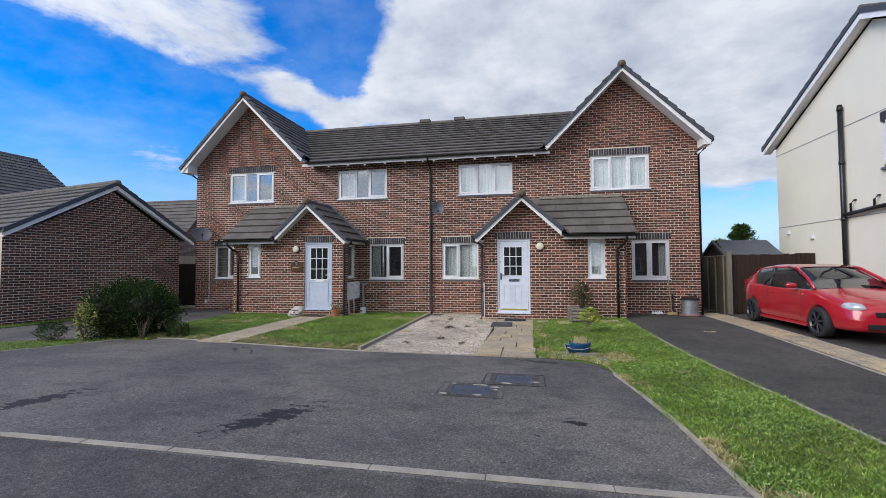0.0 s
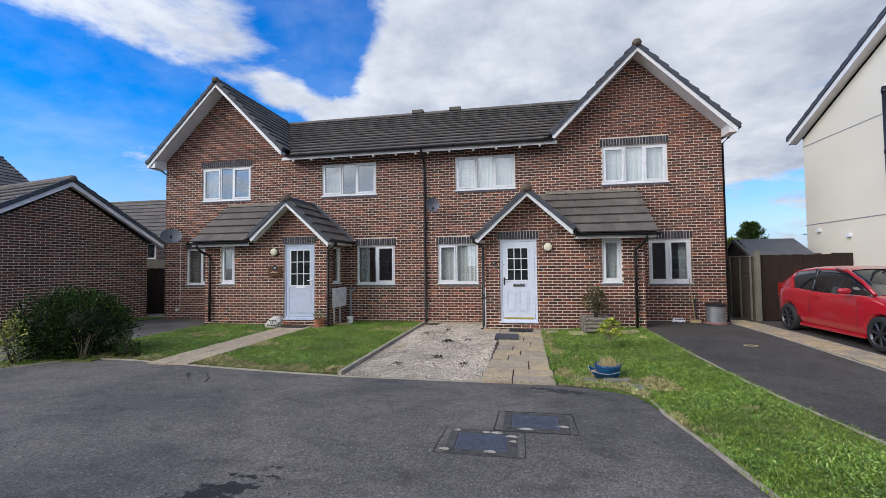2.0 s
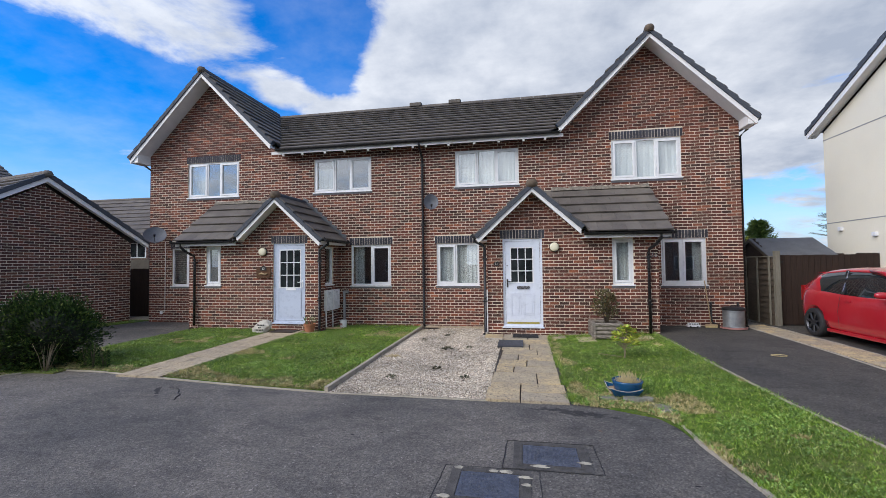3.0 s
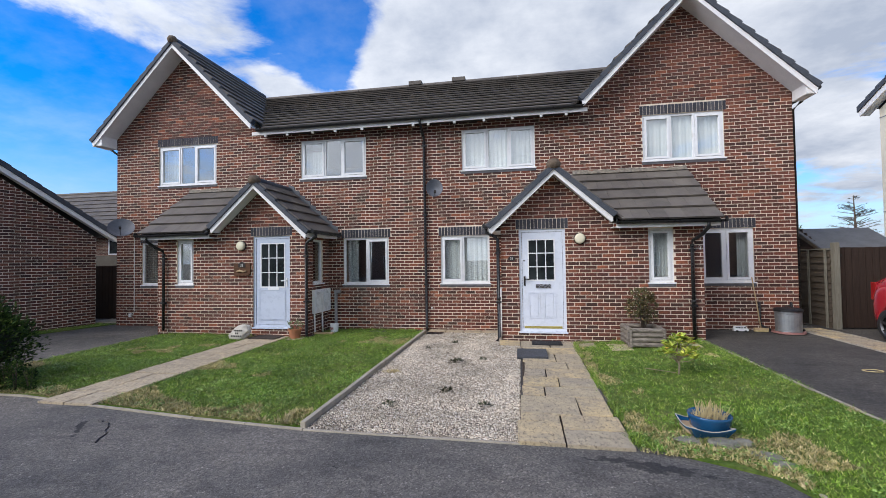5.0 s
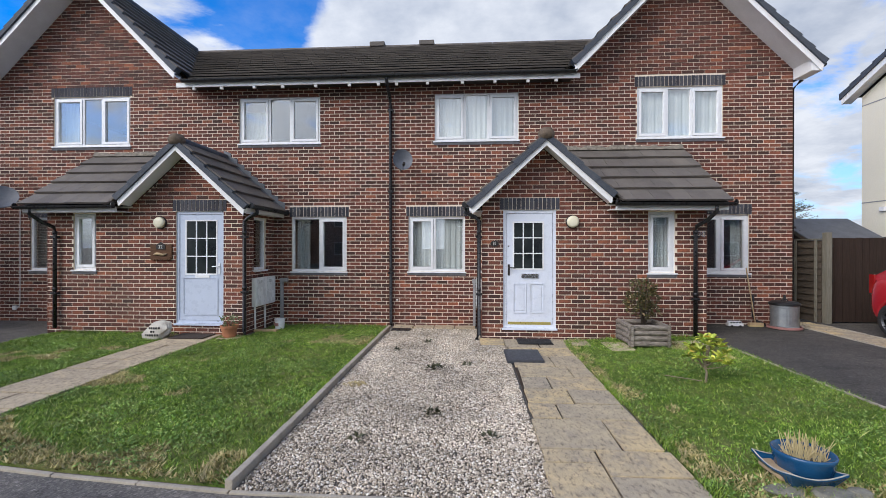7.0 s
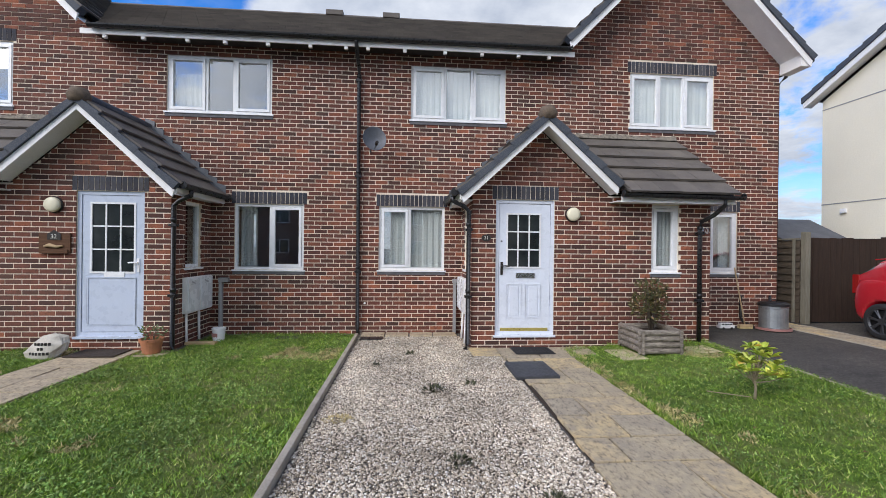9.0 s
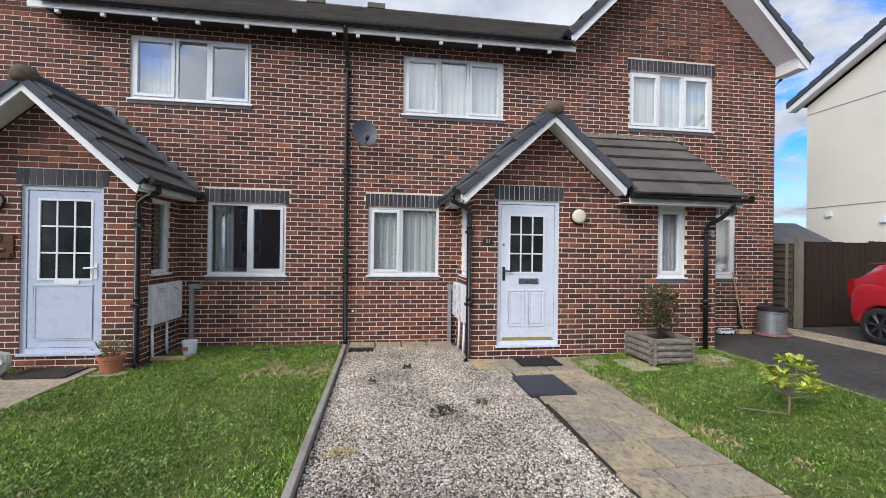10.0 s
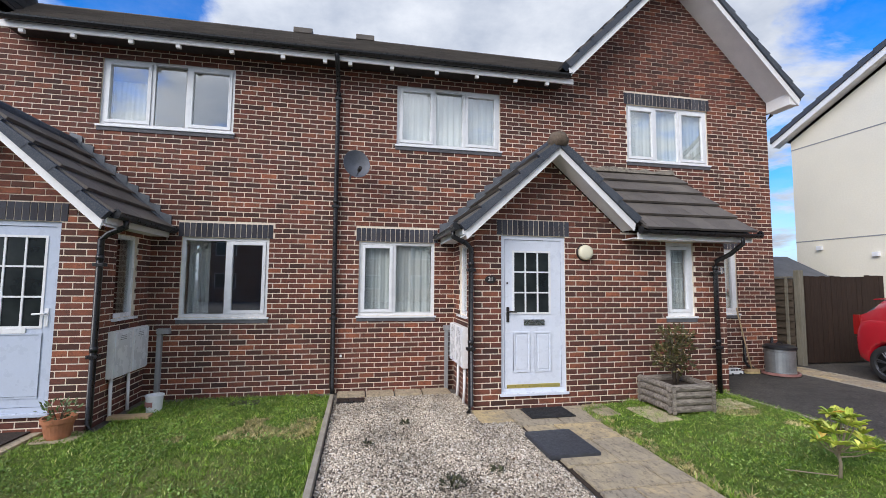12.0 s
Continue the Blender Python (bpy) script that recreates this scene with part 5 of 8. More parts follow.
def plain_house(label, wall_mat, x0, x1, y0, y1, eave, ridge, along_y, windows=(), over=0.3, group="", base=-0.8):
    """A simple two-slope house: ridge along y or along x; windows as (face, a, b, z0, z1)."""
    t = thing("house", label, "house", group)
    Mesh().box(x0, y0, base, x1, y1, eave).ob("wall", wall_mat, t)
    g = Mesh()
    if along_y:
        c, rise = (x0 + x1) / 2, ridge - eave - 0.06
        for y in (y0, y1 - 0.2):
            g.prism([(x0, y, eave), (x1, y, eave), (c, y, eave + rise)], (0, 0.2, 0))
    else:
        c, rise = (y0 + y1) / 2, ridge - eave - 0.06
        for x in (x0, x1 - 0.2):
            g.prism([(x, y1, eave), (x, y0, eave), (x, c, eave + rise)], (0.2, 0, 0))
    g.ob("gable", wall_mat, t)
    for s in (-1, 1):
        half = ((x1 - x0) if along_y else (y1 - y0)) / 2 + over
        rise = ridge - eave
        k = rise / (half - over)
        ze = eave - over * k
        n = max(4, round(math.hypot(half, half * k) / 0.36))
        m = Mesh()
        if along_y:
            up = Vector((-s * half, 0, half * k))
            lay_tiles(m, (c + s * half, y0 - over, ze), (0, 1, 0), up, n, up.length / n, lambda q: (0, y1 - y0 + 2 * over), 0.33, seed=50)
            Mesh().add([(c + s * half, y0 - over, ze - 0.03), (c, y0 - over, ridge - 0.03), (c, y1 + over, ridge - 0.03), (c + s * half, y1 + over, ze - 0.03)], [(0, 1, 2, 3)]).ob("roof_deck", M_DARKW, t)
        else:
            up = Vector((0, -s * half, half * k))
            lay_tiles(m, (x0 - over, c + s * half, ze), (1, 0, 0), up, n, up.length / n, lambda q: (0, x1 - x0 + 2 * over), 0.33, seed=51)
            Mesh().add([(x0 - over, c + s * half, ze - 0.03), (x0 - over, c, ridge - 0.03), (x1 + over, c, ridge - 0.03), (x1 + over, c + s * half, ze - 0.03)], [(0, 1, 2, 3)]).ob("roof_deck", M_DARKW, t)
        tagged(m.ob("roof", M_TILE, t, "dark tiled roof"), kind="stuff")
    m = Mesh()
    if along_y:
        m.tube([(c, y0 - over, ridge), (c, y1 + over, ridge)], 0.1, 10)
    else:
        m.tube([(x0 - over, c, ridge), (x1 + over, c, ridge)], 0.1, 10)
    m.ob("ridge_tile", M_TILE, t)
    for face, a, b, z0, z1 in windows:
        f = Mesh()
        g = Mesh()
        if face in "ns":
            y = y0 - 0.03 if face == "s" else y1
            frame_ring(f, a, b, z0, z1, y, y + 0.05, 0.06)
            f.box((a + b) / 2 - 0.03, y + 0.002, z0, (a + b) / 2 + 0.03, y + 0.048, z1)
            g.box(a + 0.06, y + 0.015, z0 + 0.06, b - 0.06, y + 0.03, z1 - 0.06)
        else:
            x = x0 - 0.03 if face == "w" else x1 - 0.02
            for q in ((a, b, z0, z0 + 0.06), (a, b, z1 - 0.06, z1), (a, a + 0.06, z0, z1), (b - 0.06, b, z0, z1), ((a + b) / 2 - 0.03, (a + b) / 2 + 0.03, z0, z1)):
                f.box(x, q[0], q[2], x + 0.05, q[1], q[3])
            g.box(x + 0.015, a + 0.06, z0 + 0.06, x + 0.03, b - 0.06, z1 - 0.06)
        w = f.ob("window", M_UPVC, t)
        g.ob("pane", M_DARKGLASS, w)
    return t


plain_house("distant brick house with long dark tiled roof", M_BROWNWALL, -33.0, -25.3, -5.0, 6.8, 5.1, 8.0, True)
plain_house("distant brick house with tiled roof behind the gate", M_BROWNWALL, -36.0, -20.9, 9.5, 14.5, 3.3, 5.95, False, [("s", -22.2, -21.0, 2.05, 2.96)])
# across the street, behind the walker
for i, x in enumerate((-26, -14.5, -3, 8.5, 20)):
    plain_house("plain brick house across the street", M_BROWNWALL, x, x + 8.5, -38, -30, 5.0, 7.6, False,
                [("n", x + 1.2, x + 2.8, 0.8, 2.0), ("n", x + 5.4, x + 7.0, 0.8, 2.0), ("n", x + 1.2, x + 2.8, 3.4, 4.5), ("n", x + 5.4, x + 7.0, 3.4, 4.5)], group="houses across the street")


def boards(name, t, x0, x1, y, z0, z1, w, material, thick=0.02, axis="x"):
    n = max(1, round((x1 - x0) / w))
    rng = random.Random(int(abs(x0) * 31))
    for i in range(n):
        a, b = x0 + (x1 - x0) * i / n + 0.003, x0 + (x1 - x0) * (i + 1) / n - 0.003
        j = rng.uniform(-0.004, 0.004)
        top = z1 + rng.uniform(-0.006, 0.006)
        m = Mesh()
        if axis == "x":
            m.box(a, y + j, z0, b, y + j + thick, top)
        else:
            m.box(y + j, a, z0, y + j + thick, b, top)
        m.ob(name, material, t, bevel=0.003)


t = thing("garden_gate", "dark brown boarded gate between house and garage", "gate")
boards("board", t, -13.4, -11.25, 1.25, -0.26, 1.46, 0.13, M_GATE)
Mesh().box(-13.4, 1.28, 1.2, -11.25, 1.32, 1.3).ob("rail", M_GATE, t)
o = Mesh().box(-17.2, 4.0, -0.6, -11.3, 4.25, 1.85).ob("garden_wall", plain("grey_block_wall", (0.10, 0.088, 0.07), 0.9, 0, 0.15, 3, bump=0.4))
tagged(o, "low grey block garden wall behind the gate", "wall")
o = Mesh().box(-12.6, 0.35, -0.45, -11.3, 1.1, -0.19).ob("doorstep", M_CONC, bevel=0.012)
tagged(o, "pale concrete step before the side gate", "step")


# ---- rendered house, fence, shed and trees to the east ----
def east_house():
    t = thing("house", "cream rendered house with dark tiled gable roof", "house")
    X, Y1, APEX_Y = 8.9, 2.10, -2.05
    EV, TOP = 5.10, 7.10
    Y0 = 2 * APEX_Y - Y1
    Mesh().box(X, Y0, -0.6, X + 9, Y1, EV).ob("wall", M_RENDER, t, "cream rendered gable wall")
    k = (TOP - EV) / (Y1 - APEX_Y)
    Mesh().prism([(X, Y1, EV), (X, Y0, EV), (X, APEX_Y, TOP)], (0.3, 0, 0)).ob("gable", M_RENDER, t)
    ridge, over, side = TOP + 0.27, 0.25, 0.30
    for s in (-1, 1):
        ye = APEX_Y + s * (Y1 - APEX_Y + side)
        ze = ridge - k * (Y1 - APEX_Y + side)
        up = Vector((0, APEX_Y - ye, ridge - ze))
        m = Mesh()
        lay_tiles(m, (X - over, ye, ze), (1, 0, 0), up, 14, up.length / 14, lambda q: (0, 9.4), 0.3, seed=70)
        tagged(m.ob("roof_tiles", M_TILE, t, "dark concrete tiles"), kind="stuff")
        Mesh().add([(X - over, ye, ze - 0.03), (X - over, APEX_Y, ridge - 0.03), (X + 9, APEX_Y, ridge - 0.03), (X + 9, ye, ze - 0.03)], [(0, 1, 2, 3)]).ob("roof_deck", M_DARKW, t)
        pts = [(X - over, APEX_Y, ridge - 0.04), (X - over, ye, ze - 0.04), (X - over, ye - s * 0.03, ze - 0.21), (X - over, APEX_Y, ridge - 0.23)]
        Mesh().prism(pts, (0.025, 0, 0)).ob("barge_board", M_PAINT, t, "white barge board")
        Mesh().prism([(X - over + 0.02, APEX_Y, ridge - 0.21), (X - over + 0.02, ye, ze - 0.19), (X, ye, ze - 0.19), (X, APEX_Y, ridge - 0.21)], (0, 0, 0.012)).ob("soffit", M_PAINT, t)
        n = 15
        for i in range(n):
            y0, y1 = APEX_Y + (ye - APEX_Y) * i / n, APEX_Y + (ye - APEX_Y) * (i + 1.05) / n
            z0, z1 = ridge - abs(y0 - APEX_Y) * k, ridge - abs(y1 - APEX_Y) * k
            Mesh().prism([(X - over - 0.03, y0, z0 - 0.08), (X - over - 0.03, y1, z1 - 0.08), (X - over - 0.03, y1, z1 + 0.075), (X - over - 0.03, y0, z0 + 0.04)], (0.16, 0, 0)).ob("verge_tile", M_SLATE, t, bevel=0.006)
    m = Mesh()
    for i in range(12):
        m.tube([(X - over + 0.45 * i, APEX_Y, ridge + 0.01), (X - over + 0.45 * i + 0.44, APEX_Y, ridge + 0.01)], 0.10, 12)
    m.ob("ridge_tile", M_TILE, t)
    for z in (2.53, 4.88):
        Mesh().box(X - 0.006, Y0, z - 0.012, X + 0.01, Y1, z + 0.012).ob("render_bead", M_GREYP, t, "thin grey bead in the render")
    m = Mesh().tube([(X - 0.09, -1.0, -0.15), (X - 0.09, -1.0, 5.45)], 0.055, 14)
    p = m.ob("soil_pipe", M_BLACKP, t, "black soil pipe", smooth=True)
    for z in (1.1, 2.45, 3.9, 5.3):
        Mesh().tube([(X - 0.09, -1.0, z), (X - 0.09, -1.0, z + 0.09)], 0.066, 14).ob("pipe_socket", M_BLACKP, p, smooth=True)
    Mesh().tube([(X - 0.09, -1.0, 2.6), (X - 0.09, -1.9, 2.66), (X - 0.09, -3.4, 2.72)], 0.05, 12).ob("waste_pipe", M_BLACKP, p, smooth=True)
    for y in (-1.25, -2.0):
        Mesh().tube([(X - 0.09, y, 2.66), (X - 0.09, y, 2.86), (X - 0.05, y - 0.05, 2.94), (X + 0.02, y - 0.05, 2.95)], 0.025, 10).ob("waste_pipe", M_BLACKP, p, smooth=True)
    f = Mesh()
    for q in ((-3.3, -2.25, 3.55, 3.62), (-3.3, -2.25, 4.55, 4.62), (-3.3, -3.23, 3.55, 4.62), (-2.32, -2.25, 3.55, 4.62), (-2.80, -2.74, 3.55, 4.62)):
        f.box(X - 0.03, q[0], q[2], X + 0.03, q[1], q[3])
    w = f.ob("window", M_UPVC, t, "white upstairs window")
    Mesh().box(X - 0.01, -3.23, 3.62, X + 0.005, -2.32, 4.55).ob("pane", M_DARKGLASS, w)
    Mesh().box(X - 0.07, -3.36, 3.49, X + 0.02, -2.19, 3.55).ob("window_sill", M_SILL, w)
    Mesh().box(X - 0.012, -3.4, 4.62, X + 0.02, -2.15, 4.84).ob("lintel", M_BLUE, t)
    for y, z in ((1.53, 2.34), (0.40, 2.13)):
        Mesh().box(X - 0.07, y - 0.06, z - 0.05, X + 0.01, y + 0.06, z + 0.05).ob("wall_vent", M_UPVC, t, "small white flue cover", bevel=0.015)


east_house()
t = thing("garden_fence", "weathered overlapped wooden fence panel with battens", "fence")
for i in range(12):
    z = -0.1 + i * 0.14
    Mesh().prism([(6.59, 0.34, z), (6.625, 0.34, z + 0.15), (6.640, 0.34, z + 0.15), (6.615, 0.34, z)], (0, 2.3, 0)).ob("slat", M_PANEL, t)
for y in (0.42, 0.98, 1.55, 2.12):
    Mesh().box(6.565, y, -0.1, 6.592, y + 0.05, 1.62).ob("batten", M_POST, t)
Mesh().box(6.58, 0.34, 1.6, 6.65, 2.64, 1.63).ob("capping", M_POST, t)
o = Mesh().box(6.60, 0.20, -0.3, 6.71, 0.31, 1.75).ob("fence_post", M_POST, bevel=0.008)
tagged(o, "grey-green wooden gate post", "post")
t = thing("side_gate", "tall dark brown boarded gate and fence", "gate")
boards("board", t, 6.73, 8.40, 0.30, level(7, 0.3) + 0.04, 1.64, 0.125, M_GATE)
boards("board", t, 8.40, 8.89, 0.32, level(7, 0.3) + 0.03, 1.67, 0.12, M_GATE)
for z in (0.2, 1.4):
    Mesh().box(6.73, 0.33, z, 8.89, 0.37, z + 0.09).ob("rail", M_GATE, t)
for z in (0.75, 1.45):
    Mesh().box(6.70, 0.282, z, 6.80, 0.299, z + 0.05).ob("hinge", M_INK, t)
t = thing("shed", "brown boarded garden shed with grey felt roof", "shed")
m = Mesh()
for i in range(15):
    z = -0.05 + i * 0.115
    m = Mesh().prism([(6.93, 1.1, z), (6.93, 2.9, z), (6.95, 2.9, z + 0.12), (6.95, 1.1, z + 0.12)], (1.7, 0, 0))
    m.ob("board", M_GATE, t)
for i in range(5):
    z = 1.64 + i * 0.1
    hw = 0.9 * (1 - i / 5.2)
    Mesh().prism([(6.925, 2 - hw, z), (6.925, 2 + hw, z), (6.94, 2 + hw * 0.84, z + 0.1), (6.94, 2 - hw * 0.84, z + 0.1)], (0.02, 0, 0)).ob("board", M_GATE, t)
for s in (-1, 1):
    Mesh().prism([(6.86, 2.0, 2.15), (6.86, 2.0 + s * 1.02, 1.62), (6.86, 2.0 + s * 1.02, 1.595), (6.86, 2.0, 2.125)], (1.62, 0, 0)).ob("roof_sheet", M_FELT, t, "grey roofing felt")
    Mesh().prism([(6.85, 2.0, 2.12), (6.85, 2.0 + s * 1.0, 1.60), (6.85, 2.0 + s * 1.0, 1.53), (6.85, 2.0, 2.05)], (0.02, 0, 0)).ob("barge_board", M_PANEL, t)


def blades(m, pts, size, rng, flat=0.3, aspect=2.2):
    """A pointed leaf, as a bent diamond, at each point."""
    for p, out in pts:
        d = (Vector(out) + Vector((rng.uniform(-1, 1), rng.uniform(-1, 1), rng.uniform(-0.6, 1))) * 0.8).normalized()
        s = d.cross(Vector((rng.uniform(-flat, flat), rng.uniform(-flat, flat), 1)))
        s = s.normalized() if s.length > 1e-3 else Vector((1, 0, 0))
        L = size * rng.uniform(0.6, 1.3)
        W = L / aspect / 2
        p = Vector(p)
        nrm = s.cross(d)
        mid = p + d * L * 0.5
        m.add([p, mid + s * W + nrm * L * 0.06, p + d * L, mid - s * W + nrm * L * 0.06], [(0, 1, 2), (0, 2, 3)])


def conifer(x, y, h, r, label, material, seed, sparse=False):
    t = thing("conifer_tree", label, "tree")
    g = level(x, y)
    rng = random.Random(seed)
    Mesh().tube([(x, y, g), (x + 0.05, y, g + h * 0.5), (x, y + 0.03, g + h)], [0.16, 0.09, 0.015], 9).ob("trunk", M_TWIG, t, smooth=True)
    m, twigs = Mesh(), Mesh()
    n = 60 if sparse else 230
    for i in range(n):
        u = rng.uniform(0.25, 0.98) ** (0.8)
        z = g + h * u
        a = rng.uniform(0, 6.283)
        L = r * (1 - u) ** (0.75) * rng.uniform(0.75, 1.2) + 0.08
        d = Vector((math.cos(a), math.sin(a), 0.35 if not sparse else 0.15)).normalized()
        p0 = Vector((x, y, z))
        p1 = p0 + d * L + Vector((0, 0, 0.1 * L))
        twigs.tube([p0, (p0 + p1) / 2, p1], [0.018, 0.012, 0.004], 4)
        k = int(L * (26 if sparse else 40)) + 4
        blades(m, [(p0 + (p1 - p0) * rng.uniform(0.2, 1.0) + Vector((rng.gauss(0, 0.03), rng.gauss(0, 0.03), rng.gauss(0, 0.02))), tuple(d)) for _ in range(k)], 0.12 if sparse else 0.24, rng, 0.8, 4)
    tagged(twigs.ob("limb", M_TWIG, t), kind="stuff")
    tagged(m.ob("crown", material, t), kind="stuff")


conifer(12.95, 14.0, 3.75, 1.5, "bushy green conifer behind the garden shed", M_CONIF, 4)
conifer(10.0, 9.3, 2.6, 1.1, "yellowing shrub behind the house corner", M_YELLOW, 14)
conifer(20.2, 20.0, 5.25, 2.3, "thin dark fir tree with sparse spiky limbs", M_BLUEFIR, 5, True)


# ---- car ----
def fix(m):
    """Turns all faces of a closed shape outwards."""
    bm = bmesh.new()
    vs = [bm.verts.new(v) for v in m.v]
    for f in m.f:
        bm.faces.new([vs[i] for i in f])
    bmesh.ops.recalc_face_normals(bm, faces=bm.faces)
    bm.verts.index_update()
    out = Mesh()
    out.v, out.f = [tuple(v.co) for v in bm.verts], [tuple(v.index for v in f.verts) for f in bm.faces]
    bm.free()
    return out


def car():
    t = thing("car", "red three-door hatchback parked on the drive", "car")
    cx, y0, g = 7.37, -4.68, level(7.2, -2.5) + 0.012
    W = lambda s, w, z: (cx + w, y0 + s, g + z)
    body = [(0.00, 0.26, 0.56, 0.50), (0.05, 0.21, 0.62, 0.64), (0.18, 0.19, 0.69, 0.75), (0.45, 0.18, 0.78, 0.81), (0.85, 0.17, 0.88, 0.845), (1.20, 0.17, 0.96, 0.85), (1.7, 0.17, 0.95, 0.85),
            (2.4, 0.17, 0.96, 0.85), (3.0, 0.18, 0.99, 0.85), (3.42, 0.19, 1.02, 0.84), (3.75, 0.21, 1.03, 0.81), (3.95, 0.26, 1.00, 0.76), (4.05, 0.34, 0.94, 0.66)]
    half = lambda zb, zt, w: [(0, zb), (w - 0.10, zb), (w - 0.03, zb + 0.07), (w - 0.005, zb + 0.22), (w, zb + 0.5 * (zt - zb)), (w - 0.02, zt - 0.16), (w - 0.06, zt - 0.05), (w - 0.13, zt), (w * 0.5, zt + 0.03), (0, zt + 0.045)]
    rings = []
    for s, zb, zt, w in body:
        h = half(zb, zt, w)
        rings.append([W(s, x, z) for x, z in h] + [W(s, -x, z) for x, z in h[-2:0:-1]])
    n = len(rings[0])
    m = Mesh()
    m.add([p for r in rings for p in r], [(i * n + k, i * n + (k + 1) % n, (i + 1) * n + (k + 1) % n, (i + 1) * n + k) for i in range(len(rings) - 1) for k in range(n)] + [tuple(range(n)), tuple((len(rings) - 1) * n + k for k in range(n - 1, -1, -1))])
    m = fix(m)
    b = m.ob("body", M_CARPAINT, t, "glossy red body", smooth=True)
    sub = b.modifiers.new("round", 'SUBSURF')
    sub.levels = sub.render_levels = 2
    axles = (0.85, 3.42)
    cut = Mesh()
    for s in axles:
        for sx in (-1, 1):
            cut.tube([W(s, sx * 0.62, 0.30), W(s, sx * 1.0, 0.30)], 0.345, 28)
    cut = fix(cut)
    cutter = cut.ob("cutter", M_BLACK)
    bo = b.modifiers.new("arches", 'BOOLEAN')
    bo.operation, bo.object, bo.solver = 'DIFFERENCE', cutter, 'EXACT'
    bpy.context.view_layer.update()
    dg = bpy.context.evaluated_depsgraph_get()
    done = bpy.data.meshes.new_from_object(b.evaluated_get(dg))
    b.modifiers.clear()
    b.data = done
    bpy.data.objects.remove(cutter)
    done.shade_smooth()
    # glazed cabin
    cab = [(1.10, 0.95, 0.70, 0.96), (1.45, 1.16, 0.64, 0.96), (1.90, 1.37, 0.585, 0.96), (2.25, 1.425, 0.58, 0.97), (2.8, 1.43, 0.585, 0.985), (3.35, 1.39, 0.575, 1.0), (3.68, 1.31, 0.57, 1.01), (3.92, 1.08, 0.62, 1.0)]
    wb = lambda s: float(np.interp(s, (1.1, 2.2, 3.4, 3.92), (0.745, 0.775, 0.765, 0.70)))
    prof = lambda s, zr, wr, zb: [(wb(s), zb - 0.05), (wb(s) * 0.55 + wr * 0.45 + 0.025, zb * 0.5 + zr * 0.5), (wr, zr - 0.045), (wr - 0.10, zr), (0.25, zr + 0.018), (0, zr + 0.02)]
    rings = []
    for s, zr, wr, zb in cab:
        h = prof(s, zr, wr, zb)
        rings.append([W(s, x, z) for x, z in h] + [W(s, -x, z) for x, z in h[-2::-1]])
    n = len(rings[0])
    m = Mesh()
    m.add([p for r in rings for p in r], [(i * n + k, i * n + k + 1, (i + 1) * n + k + 1, (i + 1) * n + k) for i in range(len(rings) - 1) for k in range(n - 1)] + [tuple(range(n)), tuple((len(rings) - 1) * n + k for k in range(n - 1, -1, -1))])
    m.ob("glazing", M_CARGLASS, t, "dark tinted glass", smooth=True)
    # roof skin over the glass
    m = Mesh()
    rr = [(s, zr, wr, zb) for s, zr, wr, zb in cab if 1.85 < s < 3.75]
    rows = []
    for s, zr, wr, zb in rr:
        h = [(wr + 0.012, zr - 0.055), (wr + 0.008, zr - 0.035), (wr - 0.095, zr + 0.010), (0.25, zr + 0.028)]
        rows.append([W(s, x, z) for x, z in h] + [W(s, -x, z) for x, z in h[::-1]])
    k8 = len(rows[0])
    m.add([p for r in rows for p in r], [(i * k8 + k, i * k8 + k + 1, (i + 1) * k8 + k + 1, (i + 1) * k8 + k) for i in range(len(rows) - 1) for k in range(k8 - 1)])
    m.ob("roof", M_CARPAINT, t, "red roof skin", smooth=True)
    Mesh().prism([W(3.62, -0.52, 1.335), W(3.62, 0.52, 1.335), W(3.86, 0.46, 1.315), W(3.86, -0.46, 1.315)], (0, 0, 0.022)).ob("spoiler", M_CARPAINT, t, bevel=0.008)
    for sx in (-1, 1):
        Mesh().tube([W(1.08, sx * 0.73, 0.95), W(1.45, sx * 0.655, 1.155), W(1.90, sx * 0.595, 1.36), W(2.2, sx * 0.585, 1.40)], 0.034, 8).ob("pillar", M_CARPAINT, t, smooth=True)
        Mesh().prism([W(2.58, sx * 0.785, 0.95), W(2.67, sx * 0.785, 0.95), W(2.78, sx * 0.60, 1.40), W(2.70, sx * 0.60, 1.40)], (sx * 0.012, 0, 0)).ob("pillar", M_BLACK, t)
        q = Mesh()
        rows = []
        for s_, zr, wr, zb in [(float(v), *(float(np.interp(v, [c[0] for c in cab], [c[k] for c in cab])) for k in (1, 2, 3))) for v in (3.28, 3.42, 3.56, 3.68, 3.80, 3.925)]:
            h = prof(s_, zr, wr, zb)[:4]
            if s_ < 3.3:
                h = [h[0], h[0], h[0], h[0]]
            elif s_ < 3.5:
                h = [h[0], h[1], (h[1][0] * 0.6 + h[2][0] * 0.4, h[1][1] * 0.6 + h[2][1] * 0.4), (h[1][0] * 0.6 + h[2][0] * 0.4, h[1][1] * 0.6 + h[2][1] * 0.4)]
            rows.append([W(s_ + 0.004, sx * (x + 0.008), z + 0.004) for x, z in h])
        q.add([p for r in rows for p in r], [(i * 4 + k, i * 4 + k + 1, i * 4 + k + 5, i * 4 + k + 4) for i in range(len(rows) - 1) for k in range(3)])
        q.ob("pillar", M_CARPAINT, t, smooth=True)
        Mesh().prism([W(2.60, sx * 0.80, 0.99), W(2.61, sx * 0.80, 0.99), W(2.71, sx * 0.612, 1.39), W(2.70, sx * 0.612, 1.39)], (sx * 0.006, 0.012, 0)).ob("window_trim", M_CHROME, t, "bright window trim")
